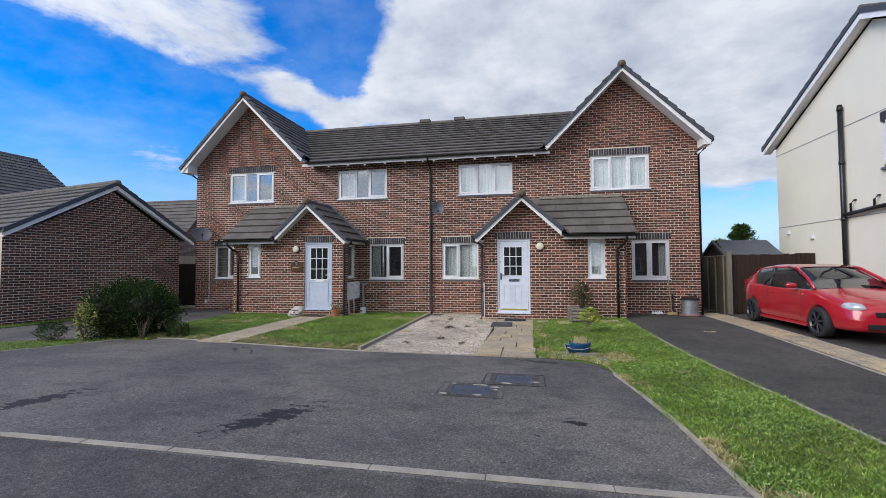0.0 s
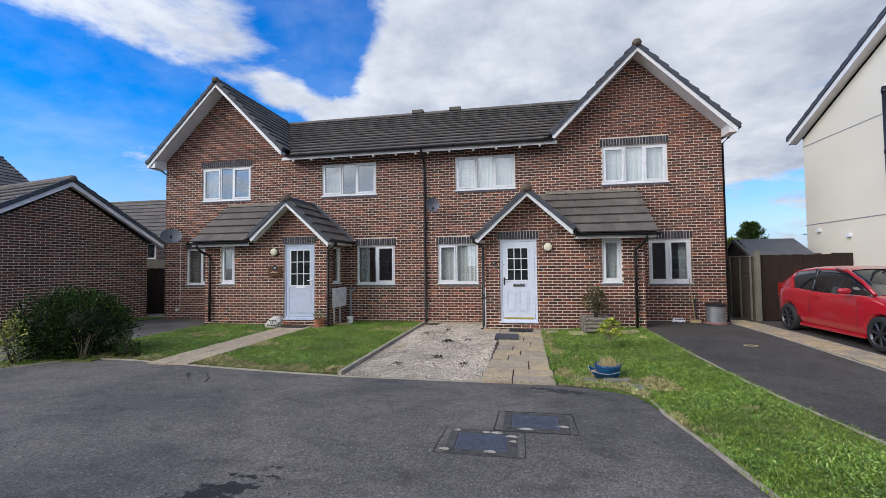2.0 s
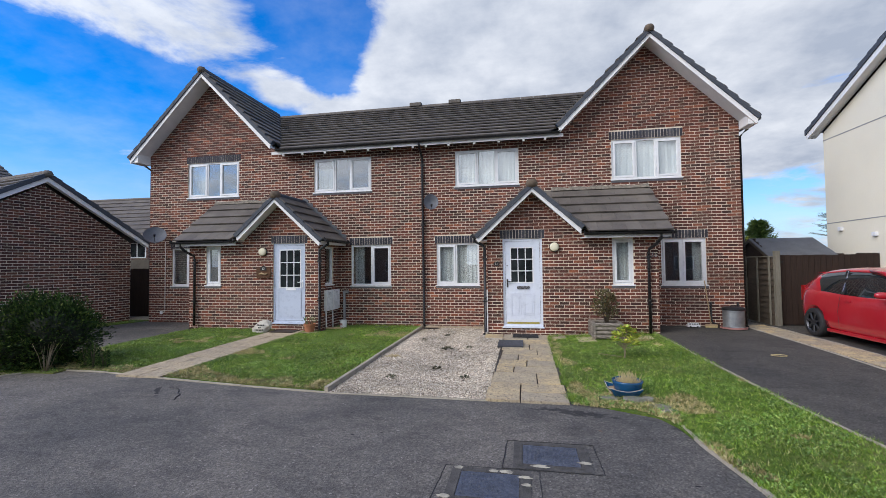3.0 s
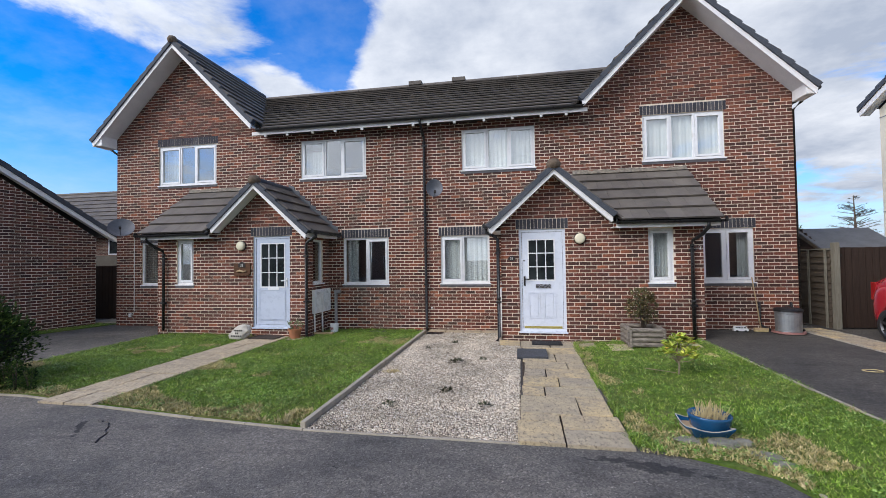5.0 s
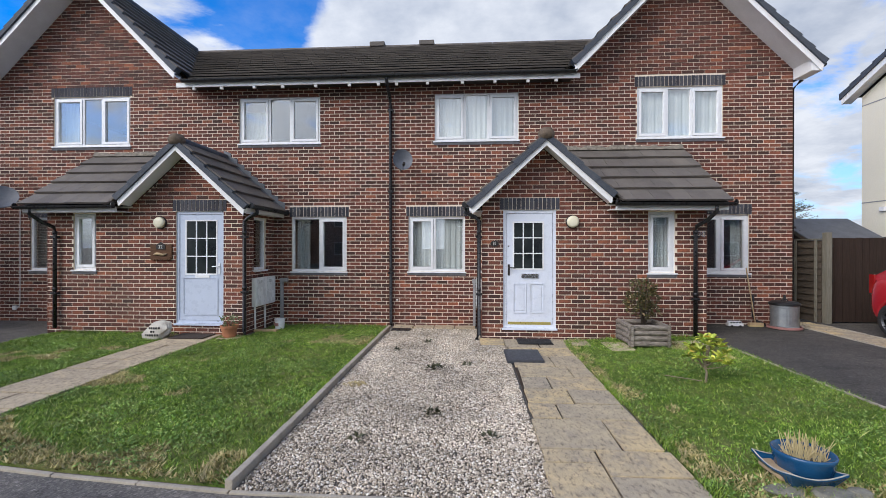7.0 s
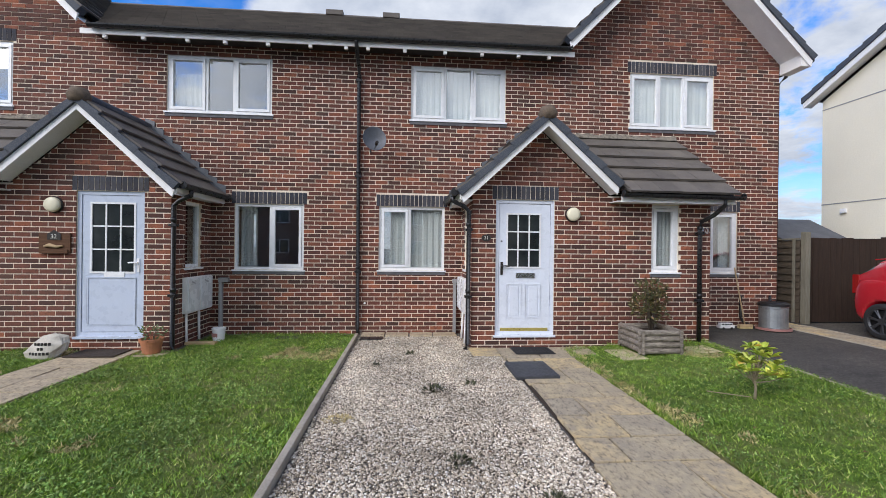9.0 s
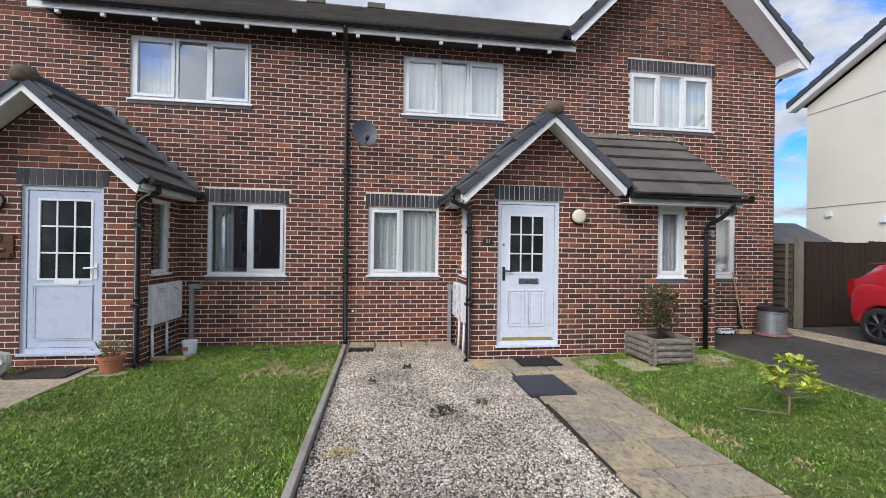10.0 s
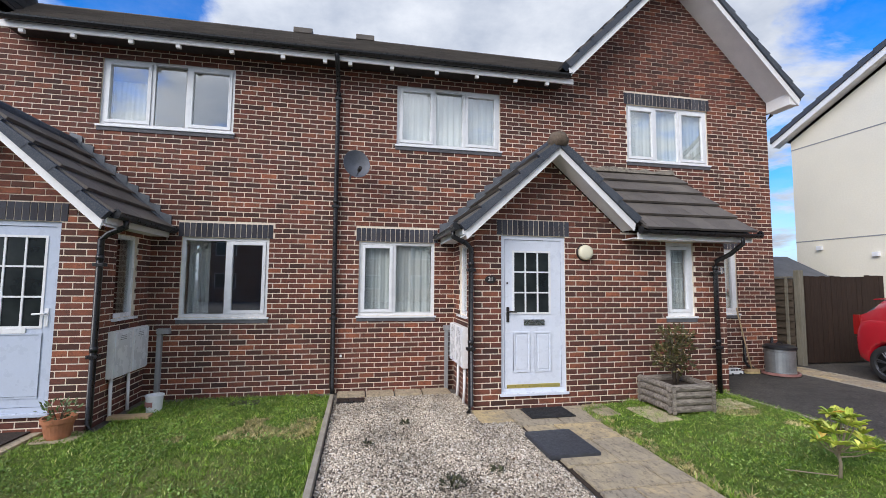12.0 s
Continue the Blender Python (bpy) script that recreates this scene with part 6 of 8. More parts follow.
        m = Mesh().lathe([(0.0, -0.055), (0.07, -0.05), (0.11, -0.01), (0.105, 0.035), (0.06, 0.06), (0, 0.065)], 0, 0, 14)
        m.v = [W(1.50 + y * 0.55, sx * 0.93 + x * 1.05, z + 0.99) for x, y, z in m.v]
        m.ob("wing_mirror", M_CARPAINT, t, smooth=True)
        Mesh().box(*W(2.36, sx * 0.838 - 0.012, 0.80), *W(2.52, sx * 0.838 + 0.018, 0.835)).ob("door_handle", M_CARPAINT, t, bevel=0.008)
        m = Mesh().lathe([(0.0, -0.10), (0.10, -0.08), (0.15, 0.0), (0.10, 0.08), (0, 0.10)], 0, 0, 16)
        m.v = [W(0.24 + y * 1.15 + x * sx * 0.5, sx * 0.60 + x * 0.95, 0.655 + z * 0.8 + 0.14 * y) for x, y, z in m.v]
        m.ob("headlight", M_LAMP, t, "clear glass headlight", smooth=True)
        Mesh().box(*W(3.90, sx * 0.66 - 0.07, 0.72), *W(4.01, sx * 0.66 + 0.07, 1.06)).ob("tail_light", plain("red_lamp_lens", (0.25, 0.008, 0.008), 0.15), t, bevel=0.02)
        Mesh().box(*W(1.22, sx * 0.80 - 0.03, 0.165), *W(3.05, sx * 0.80 + 0.045, 0.23)).ob("side_skirt", M_CARPAINT, t, bevel=0.02)
        Mesh().tube([W(1.36, sx * 0.853, 0.30), W(1.33, sx * 0.857, 0.6), W(1.42, sx * 0.825, 0.92)], 0.003, 4).ob("door_seam", M_BLACK, t)
        Mesh().tube([W(2.66, sx * 0.853, 0.30), W(2.68, sx * 0.857, 0.6), W(2.64, sx * 0.825, 0.93)], 0.003, 4).ob("door_seam", M_BLACK, t)
        for s in axles:
            c = Vector(W(s, sx * 0.765, 0.30))
            m = Mesh()
            pr = [(0.215, -0.095), (0.27, -0.10), (0.297, -0.075), (0.302, 0.0), (0.297, 0.075), (0.27, 0.10), (0.215, 0.095)]
            nn = 32
            m.add([(c.x + w, c.y + r * math.cos(6.2832 * k / nn), c.z + r * math.sin(6.2832 * k / nn)) for r, w in pr for k in range(nn)], [(i * nn + k, i * nn + (k + 1) % nn, (i + 1) * nn + (k + 1) % nn, (i + 1) * nn + k) for i in range(len(pr) - 1) for k in range(nn)])
            wheel = m.ob("wheel", M_TYRE, t, "black tyre", smooth=True)
            m = Mesh()
            m.tube([(c.x + sx * 0.02, c.y, c.z), (c.x + sx * 0.025, c.y, c.z)], 0.22, 28)
            m.ob("brake_well", M_BLACK, wheel)
            m = Mesh()
            pr = [(0.20, 0.06), (0.222, 0.092), (0.212, 0.096), (0.195, 0.07)]
            m.add([(c.x + sx * w, c.y + r * math.cos(6.2832 * k / nn), c.z + r * math.sin(6.2832 * k / nn)) for r, w in pr for k in range(nn)], [(i * nn + k, i * nn + (k + 1) % nn, (i + 1) * nn + (k + 1) % nn, (i + 1) * nn + k) for i in range(3) for k in range(nn)])
            for k in range(7):
                a = 6.2832 * k / 7 + 0.2
                for da in (-0.10, 0.10):
                    p, q = 0.05, 0.205
                    m.tube([(c.x + sx * 0.075, c.y + p * math.cos(a), c.z + p * math.sin(a)), (c.x + sx * 0.078, c.y + q * math.cos(a + da), c.z + q * math.sin(a + da))], [0.016, 0.011], 6)
            m.tube([(c.x + sx * 0.05, c.y, c.z), (c.x + sx * 0.09, c.y, c.z)], 0.055, 16)
            m.ob("rim", M_ALLOY, wheel, "dark alloy rim")
    Mesh().box(*W(-0.03, -0.40, 0.50), *W(0.03, 0.40, 0.58)).ob("grille", M_BLACK, t, bevel=0.01)
    Mesh().box(*W(-0.012, -0.52, 0.27), *W(0.06, 0.52, 0.36)).ob("lower_grille", M_BLACK, t, bevel=0.01)
    Mesh().box(*W(-0.045, -0.26, 0.38), *W(-0.015, 0.26, 0.49)).ob("number_plate", M_UPVC, t, "white number plate")
    Mesh().tube([W(1.16, 0.5, 1.0), W(1.22, 0.0, 1.03), W(1.20, -0.5, 1.0)], 0.008, 6).ob("wiper", M_BLACK, t)


car()


# ---- paths and slabs ----
def slab(parent, x0, x1, y0, y1, material, rng, top=0.035, name="slab"):
    g = 0.010
    x0, x1, y0, y1 = x0 + g, x1 - g, y0 + g, y1 - g
    j = lambda: rng.uniform(-0.006, 0.006)
    c = [(x0 + j(), y0 + j()), (x1 + j(), y0 + j()), (x1 + j(), y1 + j()), (x0 + j(), y1 + j())]
    z = [level(x, y) + top + rng.uniform(-0.004, 0.004) for x, y in c]
    m = Mesh().add([(x, y, -0.40) for x, y in c] + [(x, y, h) for (x, y), h in zip(c, z)], [(3, 2, 1, 0), (4, 5, 6, 7), (0, 1, 5, 4), (1, 2, 6, 5), (2, 3, 7, 6), (3, 0, 4, 7)])
    return m.ob(name, material, parent, bevel=0.007)


rng = random.Random(5)
o = band("joint_sand", stepped(-6.15, -1.3, 0.4), lambda y: 0.03, lambda y: 0.99, M_SOIL, 0.012, "dark soil in the joints of the path", "soil", across_y=False)
t = tagged(thing("flagged_path", "path of riven buff and grey stone slabs", "path"), kind="structure")
for y0, y1, *xs in ((-6.17, -5.62, -0.03, 0.42), (-6.17, -5.80, 0.42, 1.03), (-5.80, -5.40, 0.42, 1.03), (-5.62, -5.40, 0.0, 0.42), (-5.40, -4.79, 0.0, 0.66, 1.0), (-4.79, -4.39, 0.02, 0.31, 1.0), (-4.39, -3.94, 0.03, 0.52, 1.0),
                    (-3.94, -3.49, 0.05, 0.37, 1.0), (-3.49, -3.04, 0.06, 0.72, 1.0), (-3.04, -2.44, 0.03, 0.58, 1.0), (-2.44, -1.94, 0.03, 0.40, 1.0), (-1.94, -1.28, 0.0, 0.56, 1.10), (-1.75, -1.28, -0.42, 0.0), (-1.75, -1.28, 1.10, 1.42)):
    for a, b in zip(xs, xs[1:]):
        slab(t, a, b, y0, y1, M_SLAB, rng)
t = tagged(thing("flagged_path", "worn grey-buff slab path to the west door", "path"), kind="structure")
y = -5.84
while y < -1.8:
    n = 2 if rng.random() < 0.7 else 1
    for k in range(n):
        slab(t, -6.0 + 0.84 * k / n, -6.0 + 0.84 * (k + 1) / n, y, min(y + 0.46, -1.75), M_SLAB2, rng, 0.03)
    y += 0.46
slab(t, -6.0, -5.16, -1.75, -1.28, M_SLAB2, rng, 0.03)
slab(t, -5.10, -4.70, -1.66, -1.28, M_SLAB2, rng, 0.03)
t = tagged(thing("flagged_path", "strip of mossy buff paving between the drives", "path"), kind="structure")
y = -10.4
while y < 0.0:
    h = rng.uniform(0.28, 0.42)
    a = rng.uniform(5.98, 6.22)
    slab(t, 5.84, a, y, y + h, M_SLAB, rng, 0.02)
    slab(t, a, 6.38, y, y + h, M_SLAB, rng, 0.02)
    y += h
t = tagged(thing("flagged_path", "row of pale slabs at the foot of the wall", "path"), kind="structure")
for k in range(4):
    slab(t, -2.16 + 0.42 * k, -1.74 + 0.42 * k, -0.34, -0.03, M_SLAB2, rng, 0.035)
for x0, x1, y0, y1 in ((1.62, 2.0, -2.12, -1.5), (2.55, 3.2, -1.98, -1.55)):
    o = slab(None, x0, x1, y0, y1, M_SLAB3, rng, 0.03, "paving_stone")
    tagged(o, "pale buff slab under the log planter", "slab")

# inspection covers let into the asphalt
M_IRON = plain("worn_blue_grey_iron", (0.105, 0.118, 0.15), 0.55, 0.3, 0.25, 14, bump=0.5)
_m = Mat("broken_pale_edging", 0.95)
_m.color(_m.ramp(_m.noise(7, 5, 0.6), (0.38, (0.16, 0.145, 0.12)), (0.58, (0.50, 0.45, 0.34))))
_m.bump(_m.noise(60, 4), 0.7, 0.005)
M_EDGE = _m.m
M_PATCH = plain("darker_patched_asphalt", (0.075, 0.069, 0.062), 0.95, 0, 0.4, 9, bump=0.8)
for x0, x1, y0, y1 in ((-0.06, 0.43, -8.42, -8.02), (0.45, 0.95, -7.82, -7.42)):
    t = thing("manhole_cover", "worn blue-grey iron inspection cover in the asphalt", "manhole cover", "drain covers")
    z = level(x0, y0) + (0.0 if x0 < 0 else 0.003)
    g = Mesh()
    ring_flat = [(x0 - 0.08, y0 - 0.09, x1 + 0.09, y0 - 0.03), (x0 - 0.08, y1 + 0.03, x1 + 0.09, y1 + 0.07), (x0 - 0.08, y0 - 0.03, x0 - 0.03, y1 + 0.03), (x1 + 0.03, y0 - 0.03, x1 + 0.09, y1 + 0.03)]
    for a, b, c, d in ring_flat:
        g.box(a, b, z - 0.05, c, d, z + 0.004)
    g.ob("surround", M_PATCH, t, "square of darker patched asphalt")
    g = Mesh()
    for a, b, c, d in ((x0 - 0.03, y0 - 0.03, x1 + 0.03, y0), (x0 - 0.03, y1, x1 + 0.03, y1 + 0.03), (x0 - 0.03, y0, x0, y1), (x1, y0, x1 + 0.03, y1)):
        g.box(a, b, z - 0.05, c, d, z + 0.007)
    g.ob("frame", M_PATCH, t, "dark gritty frame")
    for a, b, c, d in ((x0 - 0.17, y0 - 0.10, x1 + 0.17, y0 - 0.10), (x1 + 0.17, y0 - 0.10, x1 + 0.16, y1 + 0.09), (x0 - 0.17, y0 - 0.10, x0 - 0.15, y1 + 0.09), (x0 - 0.15, y1 + 0.09, x1 + 0.16, y1 + 0.09)):
        steps = [k / 14 for k in range(15)]
        Mesh().tube([(a + (c - a) * u + 0.012 * noise.noise((u * 9, a, 1)), b + (d - b) * u + 0.012 * noise.noise((u * 9, b, 2)), z + 0.001) for u in steps], 0.0035, 5).ob("crack", M_RUBBER, t, "dark crack round the patched asphalt")
    rr = random.Random(int(100 * x1))
    for cx, cy in ((x0 - 0.03, y1 + 0.05), (x0 + 0.27, y1 + 0.03), (x0 + 0.38, y1 + 0.03), (x1 + 0.04, y1 - 0.04), (x1 + 0.05, y1 - 0.16), (x0 - 0.08, y0 - 0.02), (x1 - 0.15, y0 - 0.02)) if x0 < 0 else ((x1 + 0.03, y0 + 0.09), (x0 + 0.15, y0 - 0.03)):
        q = Mesh().lathe([(0, 0), (0.055, 0.0), (0.05, 0.0015), (0.02, 0.003), (0, 0.003)], 0, 0, 16)
        sx, sy = rr.uniform(0.7, 1.3), rr.uniform(0.3, 0.6)
        q.v = [(cx + a * sx * (1 + 0.9 * noise.noise((a * 40 + cx, b * 40, 1))), cy + b * sy * (1 + 0.9 * noise.noise((a * 40, b * 40 + cy, 4))), z + 0.006 + c) for a, b, c in q.v]
        q.ob("mortar_patch", M_EDGE, t, "broken patch of pale mortar")
    g = Mesh().box(x0 + 0.006, y0 + 0.006, z - 0.05, x1 - 0.006, y1 - 0.006, z + 0.004)
    for i in range(13):
        for j in range(10):
            a, b = x0 + 0.035 + (x1 - x0 - 0.07) * i / 12, y0 + 0.035 + (y1 - y0 - 0.07) * j / 9
            dx, dy = ((0.015, 0.006) if (i + j) % 2 else (0.006, 0.015))
            g.box(a - dx, b - dy, z + 0.004, a + dx, b + dy, z + 0.010)
    g.ob("plate", M_IRON, t)


o = Mesh().tube([(-4.62 + 0.55 * u + 0.03 * noise.noise((u * 8, 1, 0)), -6.22 - 0.50 * u * u + 0.05 * noise.noise((u * 7, 4, 0)), level(-4.4, -6.4) + 0.001) for u in [k / 20 for k in range(21)]], 0.009, 5).ob("asphalt_crack", M_INK)
tagged(o, "dark ragged crack in the asphalt", "crack")


# ---- fittings on the porches and walls ----
def text_mesh(name, body, size, material, parent, at, rot=(90, 0, 0)):
    c = bpy.data.curves.new(name, 'FONT')
    c.body, c.size, c.extrude, c.align_x, c.align_y = body, size, 0.003, 'CENTER', 'CENTER'
    tmp = bpy.data.objects.new(name, c)
    scene.collection.objects.link(tmp)
    me = bpy.data.meshes.new_from_object(tmp.evaluated_get(bpy.context.evaluated_depsgraph_get()))
    bpy.data.objects.remove(tmp)
    me.materials.clear()
    me.materials.append(material)
    o = new(name, me)
    o.matrix_world = pose(*at, *rot)
    o.parent = parent
    return o


def disc(name, x, y, z, r, depth, material, parent=None):
    """A round cover on a wall that faces south, with a rounded rim."""
    m = Mesh().lathe([(0.0, 0), (r, 0), (r, depth * 0.6), (r * 0.93, depth * 0.9), (r * 0.6, depth * 1.08), (0.0, depth * 1.12)], 0, 0, 28)
    m.v = [(x + a, y - c, z + b) for a, b, c in m.v]
    return m.ob(name, material, parent, smooth=True)


for x in (1.214, -6.39):
    t = thing("porch_light", "round cream bulkhead light on the brick wall", "lamp", "porch lights")
    disc("back_plate", x, PF, 1.886, 0.118, 0.03, M_INK, t)
    disc("diffuser", x, PF - 0.025, 1.886, 0.105, 0.06, M_CREAM, t)
t = thing("house_number", "small dark oval number plaque", "number plate")
m = Mesh().lathe([(0, 0), (0.075, 0), (0.072, 0.012), (0, 0.014)], 0, 0, 24)
m.v = [(-0.15 + a, PF - c, 1.50 + b * 0.72) for a, b, c in m.v]
m.ob("plaque", M_INK, t)
text_mesh("number", "31", 0.075, M_WHITEINK, t, (-0.15, PF - 0.017, 1.50))
t = thing("house_number", "silver digits beside the downpipe", "number plate")
text_mesh("number", "30", 0.14, M_CHROME, t, (3.405, PF - 0.006, 1.66))
t = thing("house_sign", "brown wooden house sign with dark number plaque", "sign")
Mesh().box(-6.58, PF - 0.03, 1.20, -6.16, PF - 0.003, 1.48).ob("board", M_SIGN, t, bevel=0.008)
Mesh().box(-6.56, PF - 0.05, 1.19, -6.18, PF - 0.028, 1.25).ob("ledge", M_SIGN, t, bevel=0.006)
Mesh().prism([(-6.46, PF - 0.04, 1.385), (-6.28, PF - 0.04, 1.385), (-6.28, PF - 0.04, 1.465), (-6.37, PF - 0.04, 1.525), (-6.46, PF - 0.04, 1.465)], (0, 0.012, 0)).ob("plaque", M_INK, t)
text_mesh("number", "32", 0.085, M_WHITEINK, t, (-6.37, PF - 0.043, 1.43))
Mesh().tube([(-6.50, PF - 0.04, 1.29), (-6.42, PF - 0.05, 1.31), (-6.33, PF - 0.05, 1.285), (-6.25, PF - 0.04, 1.30)], [0.015, 0.028, 0.022, 0.012], 8).ob("carving", M_TIMBER, t, smooth=True)


def meter_boxes(s, about, group):
    for k, (y0, y1) in enumerate(((-0.93, -0.53), (-0.50, -0.10))):
        t = thing("meter_box", "white plastic meter cupboard on the porch's side wall", "meter box", group)
        Mesh(about).box(PX0 - 0.075, y0, 0.27, PX0 - 0.002, y1, 0.83).ob("case", M_PAINT, t, bevel=0.01)
        d = Mesh(about).box(PX0 - 0.092, y0 + 0.015, 0.285, PX0 - 0.076, y1 - 0.015, 0.815).ob("door", M_UPVC, t, bevel=0.006)
        v = Mesh(about)
        for j in range(3):
            v.box(PX0 - 0.095, y0 + 0.10, 0.72 + 0.022 * j, PX0 - 0.0915, y0 + 0.24, 0.728 + 0.022 * j)
        v.ob("vent", M_GREYP, d)
    for y in (-0.86, -0.46):
        o = Mesh(about).tube([(PX0 - 0.03, y, 0.27), (PX0 - 0.035, y, 0.0), (PX0 - 0.05, y - 0.02, level(0, y) + 0.01)], 0.02, 10).ob("conduit", M_PAINT, smooth=True)
        tagged(o, "white service conduit below the meter cupboards", "pipe", group)


meter_boxes(1, None, "east meters")
meter_boxes(-1, -2.585, "west meters")
for x in (-0.50, -4.60):
    t = thing("waste_pipe", "pale grey boxed pipe at the foot of the wall", "pipe", "waste pipes")
    Mesh().box(x - 0.028, -0.075, level(x, 0) + 0.02, x + 0.028, -0.003, 0.72).ob("cover", M_GREYP, t, bevel=0.008)
    s = -1 if x > -2 else 1
    Mesh().box(x - 0.045 if s < 0 else x - 0.03, -0.09, 0.70, x + 0.05 if s < 0 else x + 0.13, -0.003, 0.775).ob("head", M_GREYP, t, bevel=0.008)


def dish(x, y, z, r, normal, label, foot):
    t = thing("satellite_dish", label, "satellite dish", "dishes")
    n = Vector(normal).normalized()
    q = n.to_track_quat('Z', 'Y')
    m = Mesh().lathe([(0.0, 0.0), (r * 0.5, 0.022 * r / 0.22), (r, 0.09 * r / 0.22), (r * 1.01, 0.092 * r / 0.22), (r * 1.0, 0.075 * r / 0.22), (r * 0.5, 0.006), (0.0, -0.012)], 0, 0, 28)
    c = Vector((x, y, z))
    m.v = [tuple(c + q @ Vector((a, b * 1.08, h))) for a, b, h in m.v]
    m.ob("reflector", M_DISH, t, smooth=True)
    down = q @ Vector((0, -1, 0))
    down = down if down.z < 0 else -down
    tip = c + n * r * 1.15 + down * r * 0.75
    Mesh().tube([c + down * r * 0.9 + n * 0.02, tip], 0.011, 8).ob("arm", M_DISH, t)
    Mesh().tube([tip - n * 0.05, tip + n * 0.02 - down * 0.01], 0.028, 10).ob("receiver", M_INK, t)
    f = Vector(foot)
    Mesh().tube([c - n * 0.012, c - n * 0.06, f + Vector((0, -0.06, 0.02)), f + Vector((0, -0.004, 0))], 0.015, 8).ob("bracket", M_DISH, t)


dish(-1.97, -0.30, 3.19, 0.20, (0.28, -0.92, 0.18), "small grey satellite dish on the front wall", (-2.05, 0, 3.05))
dish(-10.62, -0.42, 2.42, 0.30, (0.50, -0.55, 0.62), "wide grey satellite dish on the west corner", (-10.75, 0, 2.35))
o = Mesh().tube([(-10.63, -0.012, 2.3), (-10.63, -0.012, 0.20), (-10.65, -0.012, 0.10), (-10.72, -0.015, 0.07)], 0.008, 6).ob("cable", M_PAINT)
tagged(o, "white cable clipped down the wall", "cable")
o = Mesh().box(-10.78, -0.05, 0.03, -10.70, -0.003, 0.12).ob("junction_box", M_PAINT, bevel=0.008)
tagged(o, "small white socket low on the wall", "junction box")
o = disc("vent_cap", -2.12, -0.001, 0.33, 0.02, 0.025, M_PAINT)
tagged(o, "small white cap on the brick wall", "vent cap")

# net curtains behind the panes
for a, b, c, d, w in ((-1.29, 0.36, 3.68, 4.63, 15), (2.84, 4.42, 3.68, 4.66, 9), (-1.84, -0.74, 0.95, 2.04, 9)):
    curtain(a, b, c, d, 0.14, "white net curtain hanging behind the window", waves=w, depth=0.012)
curtain(2.55, 2.93, 1.02, 2.02, PF + 0.16, "white net curtain hanging behind the narrow window", waves=6, depth=0.012)
curtain(4.72, 4.93, 0.95, 2.06, 0.20, "pale curtain drawn to one side", waves=5)
curtain(-4.36, -4.08, 0.95, 2.04, 0.20, "pale blue curtain drawn to one side", waves=5)
curtain(-5.52, -5.0, 3.68, 4.4, 0.22, "sheer curtain drawn to one side", waves=7)
curtain(-8.15, -7.77, 1.02, 2.02, PF + 0.18, "beige blind behind the narrow window", waves=1, depth=0.003, cloth=M_BLIND)
curtain(-10.48, -9.78, 1.0, 2.03, 0.17, "grey-green net curtain hanging behind the window", waves=8, depth=0.01, cloth=M_BLIND)
curtain(-9.8, -9.35, 3.68, 4.7, 0.25, "pale curtain drawn to one side", waves=6)

# ---- mats, pots and small things ----
t = thing("doormat", "black slatted doormat before the white door", "doormat", "doormats")
z = level(0.5, -1.5) + 0.040
Mesh().box(0.22, -1.74, z, 0.80, -1.36, z + 0.012).ob("backing", M_RUBBER, t)
for k in range(12):
    Mesh().box(0.24, -1.725 + 0.03 * k, z + 0.012, 0.78, -1.71 + 0.03 * k, z + 0.022).ob("rib", M_RUBBER, t)
o = Mesh().prism([(-0.06, -2.87, level(0, -2.8) + 0.02), (-0.06, -2.21, level(0, -2.2) + 0.02), (-0.06, -2.21, level(0, -2.2) + 0.065), (-0.06, -2.87, level(0, -2.8) + 0.065)], (0.52, 0, 0.005)).ob("rubber_ramp", plain("slate_grey_rubber", (0.045, 0.048, 0.056), 0.6, 0, 0.2, 12, bump=0.4), bevel=0.012)
tagged(o, "dark grey rubber ramp mat laid on the slabs", "mat")
o = Mesh().box(-5.92, -1.72, level(-5.6, -1.5) + 0.033, -5.28, -1.30, level(-5.6, -1.5) + 0.05).ob("doormat", plain("dark_coir", (0.045, 0.032, 0.024), 0.95, 0, 0.3, 40, bump=0.9), bevel=0.006)
tagged(o, "dark brown coir doormat before the west door", "doormat", "doormats")
for x, y in ((-1.95, -0.52), (-3.35, -0.42)):
    t = thing("drain_cover", "black plastic drain cover at the foot of the wall", "drain cover", "gully covers")
    z = level(x, y) + 0.03
    Mesh().box(x - 0.19, y - 0.11, z - 0.04, x + 0.19, y + 0.11, z).ob("frame", M_BLACKP, t, bevel=0.006)
    for k in range(7):
        Mesh().box(x - 0.165 + 0.05 * k, y - 0.09, z, x - 0.135 + 0.05 * k, y + 0.09, z + 0.006).ob("bar", M_BLACKP, t)

# painted stone by the west door
t = thing("painted_stone", "pale boulder with dark painted lettering", "stone")
m = Mesh()
rng = random.Random(8)
prof = [(0.0, -0.02), (0.20, 0.0), (0.235, 0.09), (0.22, 0.20), (0.15, 0.29), (0.05, 0.325), (0.0, 0.33)]
m.lathe(prof, 0, 0, 18)
m.v = [(-6.20 + a * (1 + 0.42 * noise.noise((a * 7, b * 7, c * 7))) + 0.30 * c, -1.66 + b * 0.55 + 0.25 * c, level(-6.2, -1.7) + 0.01 + c * (1 + 0.1 * noise.noise((a * 9, 3, c * 5)))) for a, b, c in m.v]
m.ob("boulder", M_ROCK, t, smooth=False)
